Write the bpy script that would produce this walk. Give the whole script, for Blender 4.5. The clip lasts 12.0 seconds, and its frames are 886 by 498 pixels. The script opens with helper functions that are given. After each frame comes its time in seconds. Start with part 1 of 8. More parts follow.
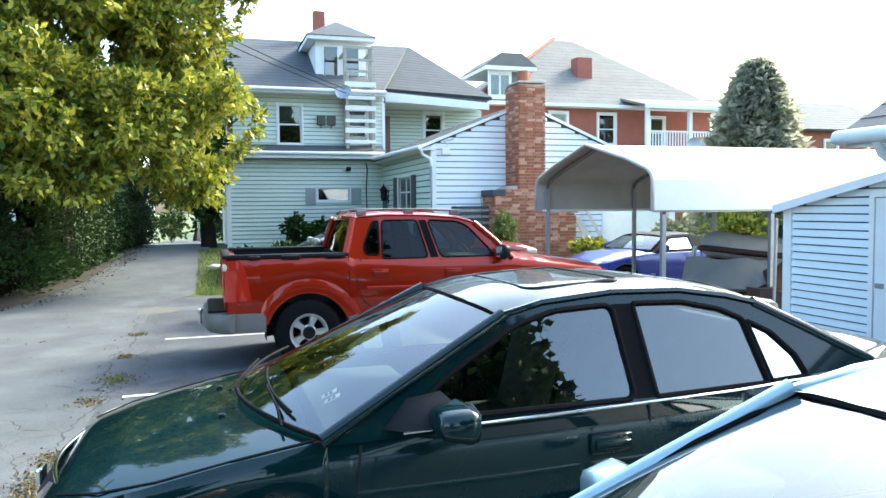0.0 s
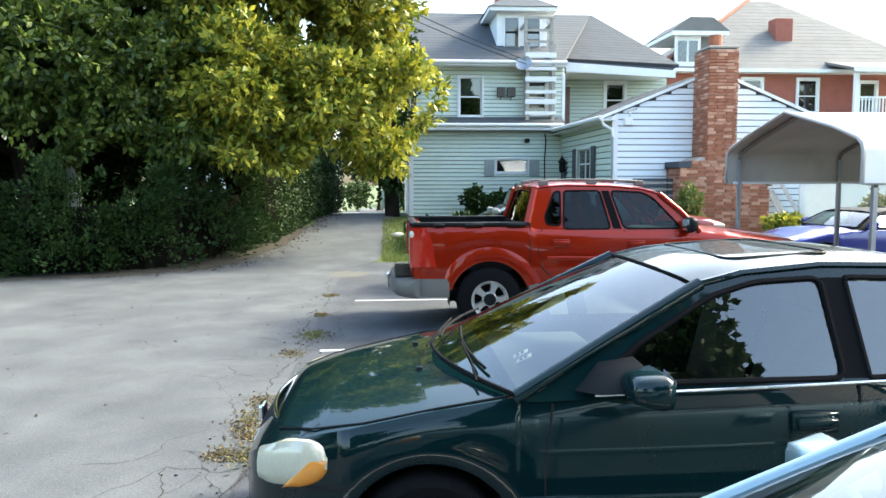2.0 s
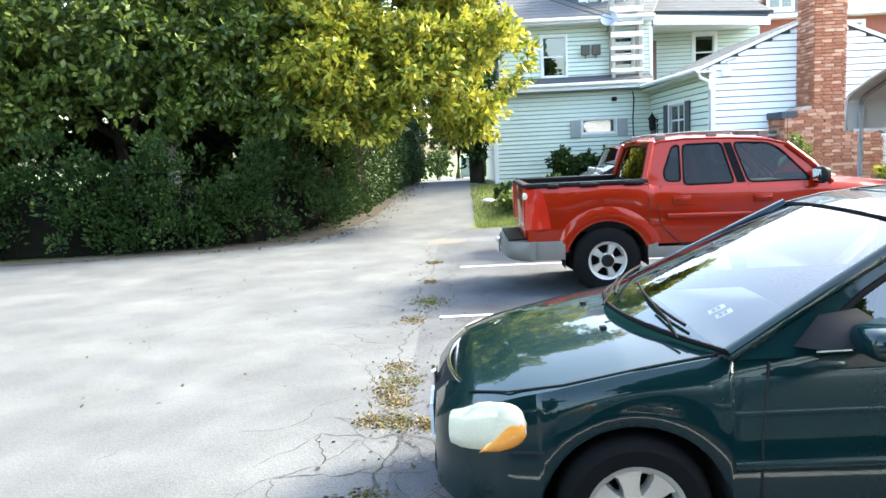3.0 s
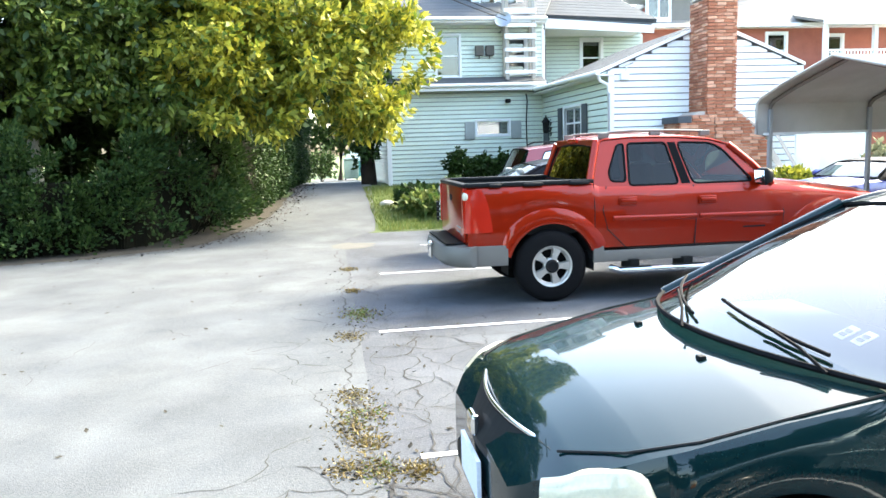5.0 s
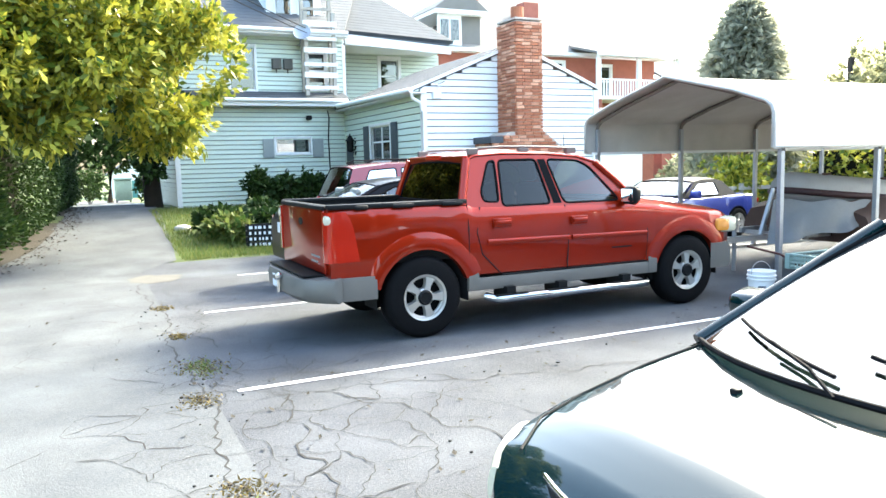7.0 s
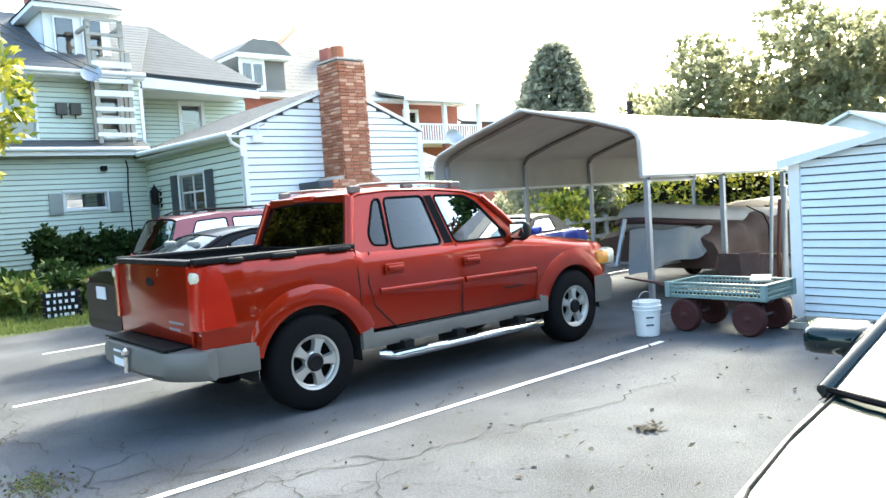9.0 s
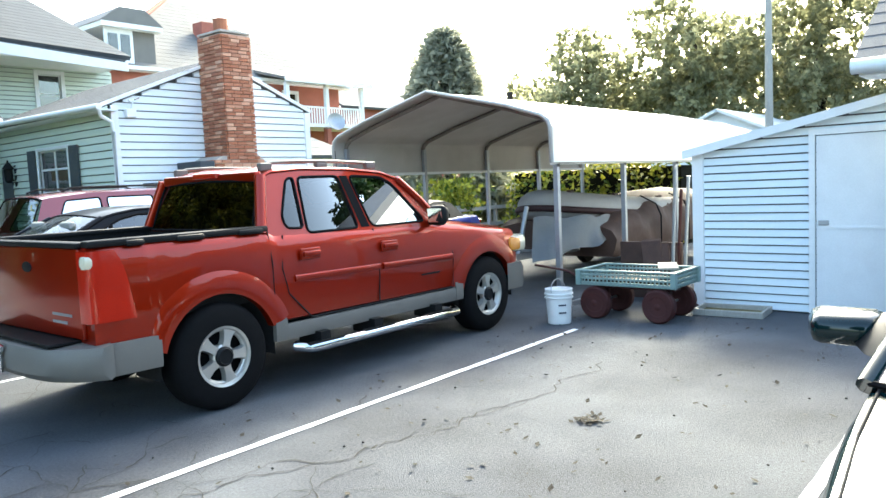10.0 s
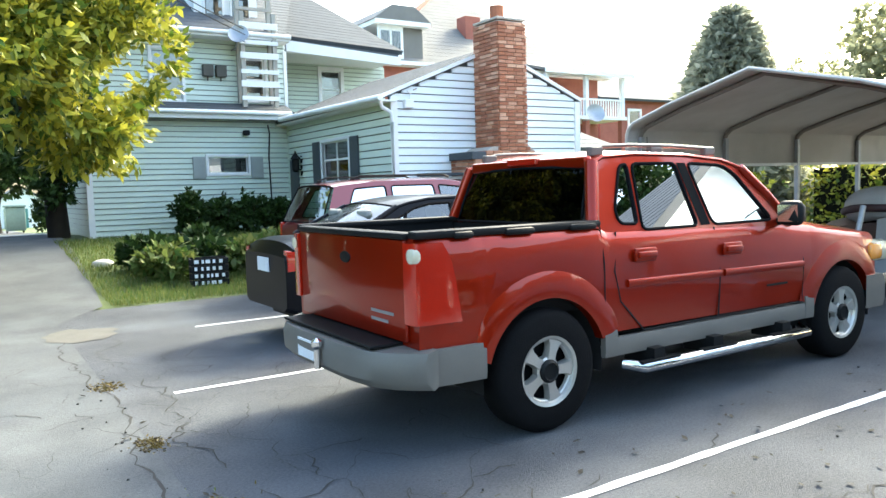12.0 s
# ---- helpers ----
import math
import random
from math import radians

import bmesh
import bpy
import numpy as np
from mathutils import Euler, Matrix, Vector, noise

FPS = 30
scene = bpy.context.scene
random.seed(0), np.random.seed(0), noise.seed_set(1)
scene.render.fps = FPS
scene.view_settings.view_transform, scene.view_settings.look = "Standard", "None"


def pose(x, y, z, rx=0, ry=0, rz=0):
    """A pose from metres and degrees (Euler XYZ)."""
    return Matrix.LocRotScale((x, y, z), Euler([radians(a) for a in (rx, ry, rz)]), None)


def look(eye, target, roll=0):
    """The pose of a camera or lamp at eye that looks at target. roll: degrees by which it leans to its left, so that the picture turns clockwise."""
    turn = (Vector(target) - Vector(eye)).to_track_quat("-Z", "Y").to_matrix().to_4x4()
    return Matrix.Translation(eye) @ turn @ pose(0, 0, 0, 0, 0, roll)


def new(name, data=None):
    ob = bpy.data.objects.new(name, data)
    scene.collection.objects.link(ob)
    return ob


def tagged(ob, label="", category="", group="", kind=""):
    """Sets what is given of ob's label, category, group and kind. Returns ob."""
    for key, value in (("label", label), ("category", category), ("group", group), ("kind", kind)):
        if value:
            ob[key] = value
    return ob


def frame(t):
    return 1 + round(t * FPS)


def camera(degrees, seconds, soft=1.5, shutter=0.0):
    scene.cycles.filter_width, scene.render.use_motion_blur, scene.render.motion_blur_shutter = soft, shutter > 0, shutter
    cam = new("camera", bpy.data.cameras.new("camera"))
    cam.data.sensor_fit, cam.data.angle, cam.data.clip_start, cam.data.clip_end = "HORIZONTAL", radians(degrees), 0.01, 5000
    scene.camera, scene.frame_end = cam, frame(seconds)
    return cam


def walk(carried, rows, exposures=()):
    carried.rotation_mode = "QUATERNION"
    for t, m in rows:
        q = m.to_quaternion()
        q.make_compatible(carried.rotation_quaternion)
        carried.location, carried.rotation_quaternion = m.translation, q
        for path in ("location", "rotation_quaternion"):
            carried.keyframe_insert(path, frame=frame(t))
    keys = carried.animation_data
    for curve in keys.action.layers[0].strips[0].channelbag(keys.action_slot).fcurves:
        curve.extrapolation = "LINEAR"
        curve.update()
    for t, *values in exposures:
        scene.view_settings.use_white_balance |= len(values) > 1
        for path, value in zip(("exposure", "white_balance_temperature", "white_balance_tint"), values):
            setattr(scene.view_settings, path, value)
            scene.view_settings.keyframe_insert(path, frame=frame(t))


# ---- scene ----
cam = camera(60.6, 12.0)
PATH = [
    (0, (-0.016, -0.243, 1.794), (0.577, 1.663, 1.684), -0.5),
    (0.5, (0.028, -0.222, 1.798), (0.687, 1.666, 1.772), -1.5),
    (1, (0.036, -0.248, 1.799), (0.792, 1.603, 1.748), -0.2),
    (1.5, (0.007, -0.297, 1.797), (0.519, 1.633, 1.698), 0.2),
    (2, (-0.116, -0.301, 1.763), (0.029, 1.686, 1.584), -0.1),
    (2.5, (-0.39, -0.221, 1.705), (-0.451, 1.76, 1.43), -2.4),
    (3, (-0.578, -0.125, 1.702), (-0.627, 1.858, 1.445), -2.7),
    (3.2, (-0.652, -0.02, 1.687), (-0.669, 1.967, 1.458), -2.7),
    (4.8, (-1.201, 0.583, 1.655), (-1.014, 2.558, 1.406), -1.9),
    (5, (-1.22, 0.733, 1.648), (-0.931, 2.694, 1.386), -1.8),
    (5.5, (-1.344, 1.004, 1.647), (-1.011, 2.957, 1.375), -0.5),
    (6, (-1.505, 1.324, 1.652), (-0.976, 3.238, 1.411), -1.6),
    (6.5, (-1.613, 1.65, 1.638), (-0.95, 3.524, 1.418), -1.7),
    (7, (-1.759, 1.992, 1.624), (-0.91, 3.789, 1.4), -1.4),
    (7.5, (-1.894, 2.341, 1.634), (-0.862, 4.039, 1.407), -1.8),
    (7.7, (-1.935, 2.467, 1.619), (-0.87, 4.15, 1.444), -1.6),
    (9.3, (-1.978, 3.351, 1.545), (-0.617, 4.811, 1.417), -3.5),
    (9.5, (-1.968, 3.447, 1.53), (-0.56, 4.859, 1.373), -2.6),
    (10, (-2.004, 3.759, 1.54), (-0.473, 5.034, 1.368), -2.6),
    (10.5, (-1.965, 4.048, 1.544), (-0.407, 5.296, 1.408), -2.7),
    (11, (-1.891, 4.33, 1.535), (-0.409, 5.666, 1.394), -0.9),
    (11.5, (-1.898, 4.6, 1.545), (-0.606, 6.12, 1.378), -2.1),
    (12, (-1.9, 4.88, 1.52), (-0.83, 6.565, 1.358), -1.7),
]
EXPOSURES = [(0.0, 2.6, 6000, -1.0), (0.8, 1.75, 5900, -1.0), (1.5, 1.9, 6000, -1.0), (2.0, 2.6, 6400, 1.0), (2.6, 3.3, 6600, 3.0), (7.5, 3.3, 6450, 1.0), (9.5, 2.92, 6400, -1.0), (12.0, 2.82, 6450, -1.0)]
walk(cam, [(t, look(eye, target, roll)) for t, eye, target, roll in PATH], EXPOSURES)

# ---- world, sun, exposure ----
SUN_AZ, SUN_EL = 68.0, 36.0     # degrees from +y towards +x, and above the horizon
world = bpy.data.worlds.new("sky")
scene.world = world
world.use_nodes = True
wn = world.node_tree.nodes
sky = wn.new("ShaderNodeTexSky")
sky.sky_type = "NISHITA"
sky.sun_disc = False
sky.sun_elevation, sky.sun_rotation = radians(SUN_EL), radians(SUN_AZ)
sky.air_density, sky.dust_density, sky.ozone_density = 1.0, 4.0, 1.0
wn["Background"].inputs["Strength"].default_value = 0.15
world.node_tree.links.new(sky.outputs["Color"], wn["Background"].inputs["Color"])
sun_data = bpy.data.lights.new("sun", "SUN")
sun_data.energy, sun_data.angle, sun_data.color = 1.4, radians(12), (1.0, 0.9, 0.74)
sun = new("sun", sun_data)
sun_way = Vector((math.sin(radians(SUN_AZ)) * math.cos(radians(SUN_EL)), math.cos(radians(SUN_AZ)) * math.cos(radians(SUN_EL)), math.sin(radians(SUN_EL))))
sun.matrix_world = look(sun_way * 60, (0, 0, 0))

# ---- materials ----
def mat(name, color, rough=0.6, metal=0.0, vary=0.12, scale=6.0, fine=90.0, bump=0.0, bump_scale=120.0, second=None, mix=(0.45, 0.65), island=0.0, coat=0.0, trans=0.0, objects=0.0, spec=0.5, stretch=None):
    """A procedural surface: base colour with broad stains and fine grain, optional second colour in patches, relief."""
    m = bpy.data.materials.new(name)
    m.use_nodes = True
    nt = m.node_tree
    n, l = nt.nodes, nt.links
    b = n["Principled BSDF"]
    b.inputs["Roughness"].default_value, b.inputs["Metallic"].default_value = rough, metal
    b.inputs["Coat IOR"].default_value = 1.5
    b.inputs["Coat Weight"].default_value, b.inputs["Coat Roughness"].default_value = coat, 0.04
    b.inputs["Transmission Weight"].default_value = trans
    b.inputs["Specular IOR Level"].default_value = spec
    co = n.new("ShaderNodeTexCoord")
    src = co.outputs["Object"]
    if stretch:
        mp = n.new("ShaderNodeMapping")
        mp.inputs["Scale"].default_value = stretch
        l.new(src, mp.inputs["Vector"])
        src = mp.outputs["Vector"]

    def noise_tex(s, detail=5.0):
        t = n.new("ShaderNodeTexNoise")
        t.inputs["Scale"].default_value, t.inputs["Detail"].default_value = s, detail
        l.new(src, t.inputs["Vector"])
        return t.outputs["Fac"]

    big, small = noise_tex(scale), noise_tex(fine, 3.0)
    add = n.new("ShaderNodeMath")
    add.operation = "ADD"
    l.new(big, add.inputs[0]), l.new(small, add.inputs[1])
    last = add.outputs[0]
    span = 1.0
    if island:
        g = n.new("ShaderNodeNewGeometry")
        k = n.new("ShaderNodeMath")
        k.operation = "MULTIPLY_ADD"
        k.inputs[1].default_value = island
        l.new(g.outputs["Random Per Island"], k.inputs[0]), l.new(last, k.inputs[2])
        last = k.outputs[0]
        span += island
    if objects:
        g = n.new("ShaderNodeObjectInfo")
        k = n.new("ShaderNodeMath")
        k.operation = "MULTIPLY_ADD"
        k.inputs[1].default_value = objects
        l.new(g.outputs["Random"], k.inputs[0]), l.new(last, k.inputs[2])
        last = k.outputs[0]
        span += objects
    r = n.new("ShaderNodeMapRange")
    r.inputs["From Min"].default_value, r.inputs["From Max"].default_value = 0.55, 0.45 + span
    r.inputs["To Min"].default_value, r.inputs["To Max"].default_value = 1 - vary, 1 + vary
    l.new(last, r.inputs["Value"])
    mul = n.new("ShaderNodeMix")
    mul.data_type, mul.blend_type = "RGBA", "MULTIPLY"
    mul.inputs[0].default_value = 1.0
    l.new(r.outputs[0], mul.inputs[7])
    mul.inputs[6].default_value = (*color, 1)
    if second:
        ramp = n.new("ShaderNodeMapRange")
        ramp.inputs["From Min"].default_value, ramp.inputs["From Max"].default_value = mix
        if island or objects:
            l.new((g.outputs["Random Per Island"] if island else g.outputs["Random"]), ramp.inputs["Value"])
        else:
            l.new(noise_tex(scale * 0.6, 8.0), ramp.inputs["Value"])
        two = n.new("ShaderNodeMix")
        two.data_type = "RGBA"
        two.inputs[6].default_value, two.inputs[7].default_value = (*color, 1), (*second, 1)
        l.new(ramp.outputs[0], two.inputs[0]), l.new(two.outputs[2], mul.inputs[6])
    l.new(mul.outputs[2], b.inputs["Base Color"])
    if bump:
        bp = n.new("ShaderNodeBump")
        bp.inputs["Strength"].default_value, bp.inputs["Distance"].default_value = bump, 0.01
        l.new(noise_tex(bump_scale, 6.0), bp.inputs["Height"]), l.new(bp.outputs["Normal"], b.inputs["Normal"])
    return m


def glass(name, tint=(0.8, 0.9, 0.88), rough=0.0, ior=2.3):
    m = bpy.data.materials.new(name)
    m.use_nodes = True
    n, l = m.node_tree.nodes, m.node_tree.links
    t, gl, mx, fr = n.new("ShaderNodeBsdfTransparent"), n.new("ShaderNodeBsdfGlossy"), n.new("ShaderNodeMixShader"), n.new("ShaderNodeFresnel")
    t.inputs["Color"].default_value = (*tint, 1)
    gl.inputs["Roughness"].default_value = rough
    fr.inputs["IOR"].default_value = ior
    l.new(fr.outputs[0], mx.inputs[0]), l.new(t.outputs[0], mx.inputs[1]), l.new(gl.outputs[0], mx.inputs[2])
    l.new(mx.outputs[0], n["Material Output"].inputs["Surface"])
    return m


def leaf_mat(name, a, b_, glow=0.35, rough=0.5, spec=0.3):
    """Leaves: two greens by leaf, light coming through."""
    m = bpy.data.materials.new(name)
    m.use_nodes = True
    n, l = m.node_tree.nodes, m.node_tree.links
    p = n["Principled BSDF"]
    g, mx = n.new("ShaderNodeNewGeometry"), n.new("ShaderNodeMix")
    mx.data_type = "RGBA"
    mx.inputs[6].default_value, mx.inputs[7].default_value = (*a, 1), (*b_, 1)
    l.new(g.outputs["Random Per Island"], mx.inputs[0]), l.new(mx.outputs[2], p.inputs["Base Color"])
    p.inputs["Roughness"].default_value, p.inputs["Specular IOR Level"].default_value = rough, spec
    tr, ms = n.new("ShaderNodeBsdfTranslucent"), n.new("ShaderNodeMixShader")
    l.new(mx.outputs[2], tr.inputs["Color"])
    ms.inputs[0].default_value = glow
    l.new(p.outputs[0], ms.inputs[1]), l.new(tr.outputs[0], ms.inputs[2]), l.new(ms.outputs[0], n["Material Output"].inputs["Surface"])
    return m


M_ASPHALT = mat("asphalt", (0.056, 0.061, 0.071), 0.9, vary=0.62, scale=1.1, fine=62, bump=0.9, bump_scale=150, second=(0.08, 0.086, 0.095), mix=(0.42, 0.66))
M_ALLEY = mat("alley_asphalt", (0.065, 0.071, 0.077), 0.92, vary=0.42, scale=1.6, fine=58, bump=0.5, bump_scale=140, second=(0.09, 0.096, 0.1), mix=(0.42, 0.66))
M_PATCH = mat("pale_patch", (0.105, 0.1, 0.088), 0.95, vary=0.2, scale=5, bump=0.4)
M_CRACK = mat("crack_dirt", (0.03, 0.029, 0.028), 0.98, vary=0.3, scale=8)
M_LINE = mat("line_paint", (0.72, 0.73, 0.74), 0.7, vary=0.12, scale=14, fine=120, second=(0.42, 0.43, 0.44), mix=(0.6, 0.75))
M_SOIL = mat("soil", (0.036, 0.03, 0.02), 0.95, vary=0.4, scale=3, bump=0.8, bump_scale=60)
M_LAWN = mat("lawn", (0.09, 0.12, 0.035), 0.9, vary=0.4, scale=3, fine=60, bump=0.9, bump_scale=70)
M_CONCRETE = mat("concrete", (0.5, 0.49, 0.46), 0.85, vary=0.15, scale=2)
M_SIDING_G = mat("pale_green_siding", (0.6, 0.68, 0.6), 0.55, vary=0.07, scale=2.5, objects=0.4)
M_SIDING_W = mat("white_siding", (0.74, 0.77, 0.78), 0.5, vary=0.06, scale=2.5, objects=0.4)
M_SIDING_S = mat("shed_siding", (0.7, 0.77, 0.8), 0.45, vary=0.06, scale=3, objects=0.3)
# dark backing that stands in for the shadow lines under the boards
M_LAP_SHADE = mat("grey_sheathing", (0.07, 0.075, 0.08), 0.9)
M_TRIM = mat("white_trim", (0.78, 0.79, 0.79), 0.5, vary=0.07, scale=5)
M_SHINGLE = mat("grey_shingle", (0.066, 0.075, 0.086), 0.9, vary=0.2, scale=3, fine=80, bump=0.5, bump_scale=60, objects=0.3)
M_SHINGLE2 = mat("weathered_slate", (0.16, 0.155, 0.145), 0.85, vary=0.25, scale=2, fine=60, bump=0.5, bump_scale=50, objects=0.3)
M_BRICK = mat("chimney_brick", (0.34, 0.125, 0.065), 0.85, vary=0.3, scale=9, fine=90, bump=0.4, second=(0.52, 0.29, 0.19), mix=(0.45, 1.0), objects=0.7)
M_BRICK_R = mat("red_brick_wall", (0.3, 0.1, 0.07), 0.85, vary=0.2, scale=3, fine=40, bump=0.3)
M_MORTAR = mat("mortar", (0.42, 0.37, 0.32), 0.95, vary=0.15, scale=12, bump=0.4)
# near-black colour stands in for shade in rooms, wheel wells and panel gaps
M_UNLIT = mat("dark_interior", (0.005, 0.005, 0.0055), 0.9, vary=0.2)
M_SHUTTER = mat("dark_shutter", (0.05, 0.06, 0.07), 0.5)
M_SHUTTER_G = mat("grey_shutter", (0.34, 0.37, 0.36), 0.6)
M_CURTAIN = mat("pale_blind", (0.55, 0.57, 0.56), 0.8)
M_BROWNDOOR = mat("brown_door", (0.2, 0.1, 0.07), 0.5)
M_WINGLASS = glass("window_glass", (0.5, 0.55, 0.55))
M_WOOD = mat("weathered_wood", (0.36, 0.34, 0.3), 0.85, vary=0.25, scale=4, stretch=(1, 1, 0.2))
# near-black: shade between the leaves put into cores and stems
M_TWIG_SHADE = mat("dark_twigs", (0.012, 0.012, 0.008), 0.95, vary=0.3, scale=8, spec=0.05)
M_BARK = mat("bark", (0.04, 0.03, 0.022), 0.9, vary=0.35, scale=6, bump=0.9, bump_scale=25)
# one crown: sun put into yellow leaves, shade into a darker copy
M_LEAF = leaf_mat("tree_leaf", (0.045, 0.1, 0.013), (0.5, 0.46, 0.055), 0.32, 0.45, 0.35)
# leaves darkened so that their colour carries the shade under the crown
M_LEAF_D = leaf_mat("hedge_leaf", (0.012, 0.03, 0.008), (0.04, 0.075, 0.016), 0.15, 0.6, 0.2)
M_LEAF_SHADED = leaf_mat("green_tree_leaf", (0.02, 0.052, 0.009), (0.14, 0.18, 0.03), 0.25, 0.45, 0.35)
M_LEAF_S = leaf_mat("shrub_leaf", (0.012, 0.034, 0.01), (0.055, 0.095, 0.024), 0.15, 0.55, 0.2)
M_TEAL = mat("teal_paint", (0.06, 0.2, 0.19), 0.5, vary=0.1, scale=4)
# haze on the conifer put into its colour as a paler tone
M_CONIFER_HAZED = leaf_mat("spruce_needles", (0.23, 0.24, 0.17), (0.38, 0.38, 0.28), 0.65)
M_DASH = mat("grey_dashboard", (0.11, 0.125, 0.115), 0.7, vary=0.12, scale=8)
M_UNDERSIDE = mat("carport_underside", (0.46, 0.43, 0.385), 0.6, vary=0.14, scale=2.5, second=(0.38, 0.34, 0.29), mix=(0.5, 0.8))
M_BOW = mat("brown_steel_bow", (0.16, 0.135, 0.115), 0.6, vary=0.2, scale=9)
M_DRYCLOD = mat("dry_clod", (0.032, 0.024, 0.014), 0.95, vary=0.4, scale=14)
# paler, more translucent leaves: distance haze painted into the colour
M_LEAF_HAZED = leaf_mat("far_leaf", (0.22, 0.23, 0.13), (0.36, 0.35, 0.2), 0.78)
M_GRASS = leaf_mat("grass_blade", (0.07, 0.13, 0.025), (0.2, 0.21, 0.06), 0.3)
M_DRYGRASS = leaf_mat("dry_weed", (0.09, 0.066, 0.022), (0.19, 0.145, 0.042), 0.2)
M_CARPORT = mat("white_sheet_metal", (0.78, 0.78, 0.76), 0.35, vary=0.06, scale=3, metal=0.0)
M_STEEL = mat("galvanised_steel", (0.36, 0.37, 0.39), 0.45, metal=0.7, vary=0.15, scale=10)
M_RED = mat("red_car_paint", (0.3, 0.014, 0.0012), 0.38, metal=0.66, spec=0.15, vary=0.05, scale=2, coat=0.75)
M_CLAD = mat("grey_beige_cladding", (0.135, 0.124, 0.108), 0.5, vary=0.06, scale=6)
M_GREEN = mat("dark_green_car_paint", (0.0015, 0.013, 0.015), 0.35, metal=0.0, spec=0.03, vary=0.08, scale=2, coat=0.85)
M_SILVER = mat("silver_car_paint", (0.33, 0.45, 0.49), 0.3, metal=0.6, vary=0.04, scale=2, coat=1.0)
M_BLACKP = mat("black_car_paint", (0.006, 0.006, 0.008), 0.3, vary=0.1, coat=0.15, spec=0.05)
M_MAROON = mat("maroon_car_paint", (0.2, 0.018, 0.025), 0.3, vary=0.05, coat=1.0, metal=0.2)
M_BLUE = mat("blue_car_paint", (0.03, 0.05, 0.3), 0.3, vary=0.05, coat=1.0, metal=0.2)
M_RUBBER = mat("tyre_rubber", (0.005, 0.005, 0.0055), 0.85, spec=0.12, vary=0.2, scale=20, bump=0.3)
M_PLASTIC = mat("black_plastic", (0.007, 0.0075, 0.008), 0.55, vary=0.15, scale=10, spec=0.18)
M_SEAL = mat("black_rubber_seal", (0.006, 0.006, 0.007), 0.85, vary=0.1, spec=0.1)
M_SALOONGLASS = glass("saloon_side_glass", (0.26, 0.32, 0.31), 0.0, 2.3)
M_CHROME = mat("chrome", (0.75, 0.76, 0.77), 0.12, metal=1.0, vary=0.03)
M_ALLOY = mat("alloy_wheel", (0.52, 0.5, 0.46), 0.36, metal=0.7, vary=0.08)
M_CARGLASS = glass("car_glass", (0.5, 0.62, 0.56), 0.0, 2.9)
M_SIDEGLASS = glass("side_glass", (0.2, 0.27, 0.26), 0.0, 1.45)
M_TINTED = glass("tinted_glass", (0.1, 0.1, 0.1), 0.0, 1.4)
M_PRIVACY = glass("privacy_glass", (0.016, 0.014, 0.014), 0.0, 1.28)
M_SEAT = mat("seat_cloth", (0.26, 0.27, 0.25), 0.9, vary=0.15, bump=0.3)
M_LAMP_R = mat("red_lamp_lens", (0.42, 0.016, 0.006), 0.14, coat=1.0)
M_LAMP_W = mat("clear_lamp_lens", (0.62, 0.57, 0.42), 0.12, coat=1.0)
M_LAMP_O = mat("amber_lamp_lens", (0.8, 0.3, 0.04), 0.15, coat=1.0)
M_PLATE = mat("number_plate", (0.75, 0.77, 0.8), 0.5)
M_INK = mat("dark_ink", (0.02, 0.025, 0.05), 0.6)
M_BUCKET = mat("white_bucket_plastic", (0.78, 0.78, 0.76), 0.4, vary=0.06, scale=8)
M_TRAY = mat("green_grey_crate_plastic", (0.2, 0.29, 0.27), 0.5, vary=0.15, scale=10)
M_CARTRED = mat("worn_red_paint", (0.05, 0.009, 0.007), 0.75, vary=0.3, scale=12)
M_TARP = mat("grey_tarp", (0.17, 0.172, 0.175), 0.65, vary=0.15, scale=3, bump=0.4, bump_scale=12)
M_BOATGREY = mat("boat_rubber", (0.34, 0.325, 0.31), 0.55, vary=0.12, scale=5)
M_RUST = mat("rust_brown", (0.06, 0.03, 0.021), 0.8, vary=0.35, scale=9)
M_COVER = mat("brown_boat_cover", (0.06, 0.03, 0.02), 0.75, vary=0.3, scale=3, bump=0.6, bump_scale=9)
M_BOATDARK = mat("boat_rubber_dark", (0.04, 0.014, 0.014), 0.6, vary=0.2, scale=6)


# ---- mesh helpers ----
def ground_z(x, y):
    t = min(max((y - 14.5) / 9.5, 0.0), 1.0)
    return 0.62 * t * t * (3 - 2 * t) + max(0.0, min(y, 66) - 26) * -0.03


def part(name, bm, material, parent=None, label="", smooth=None):
    me = bpy.data.meshes.new(name)
    bmesh.ops.recalc_face_normals(bm, faces=bm.faces[:])
    bm.to_mesh(me)
    bm.free()
    for m in (material if isinstance(material, (list, tuple)) else [material]):
        me.materials.append(m)
    if smooth is not None:
        for p in me.polygons:
            p.use_smooth = True
        me.set_sharp_from_angle(angle=radians(smooth))
    ob = new(name, me)
    if parent is not None:
        ob.parent = parent
    return tagged(ob, label)


def thing(name, label, category, group="", kind="", at=(0, 0, 0), turn=0.0):
    e = new(name)
    e.empty_display_size = 0.1
    e.matrix_basis = pose(*at, 0, 0, turn)
    return tagged(e, label, category, group, kind)


def share(name, me, m, parent):
    ob = new(name, me)
    ob.matrix_basis = m
    ob.parent = parent
    return ob


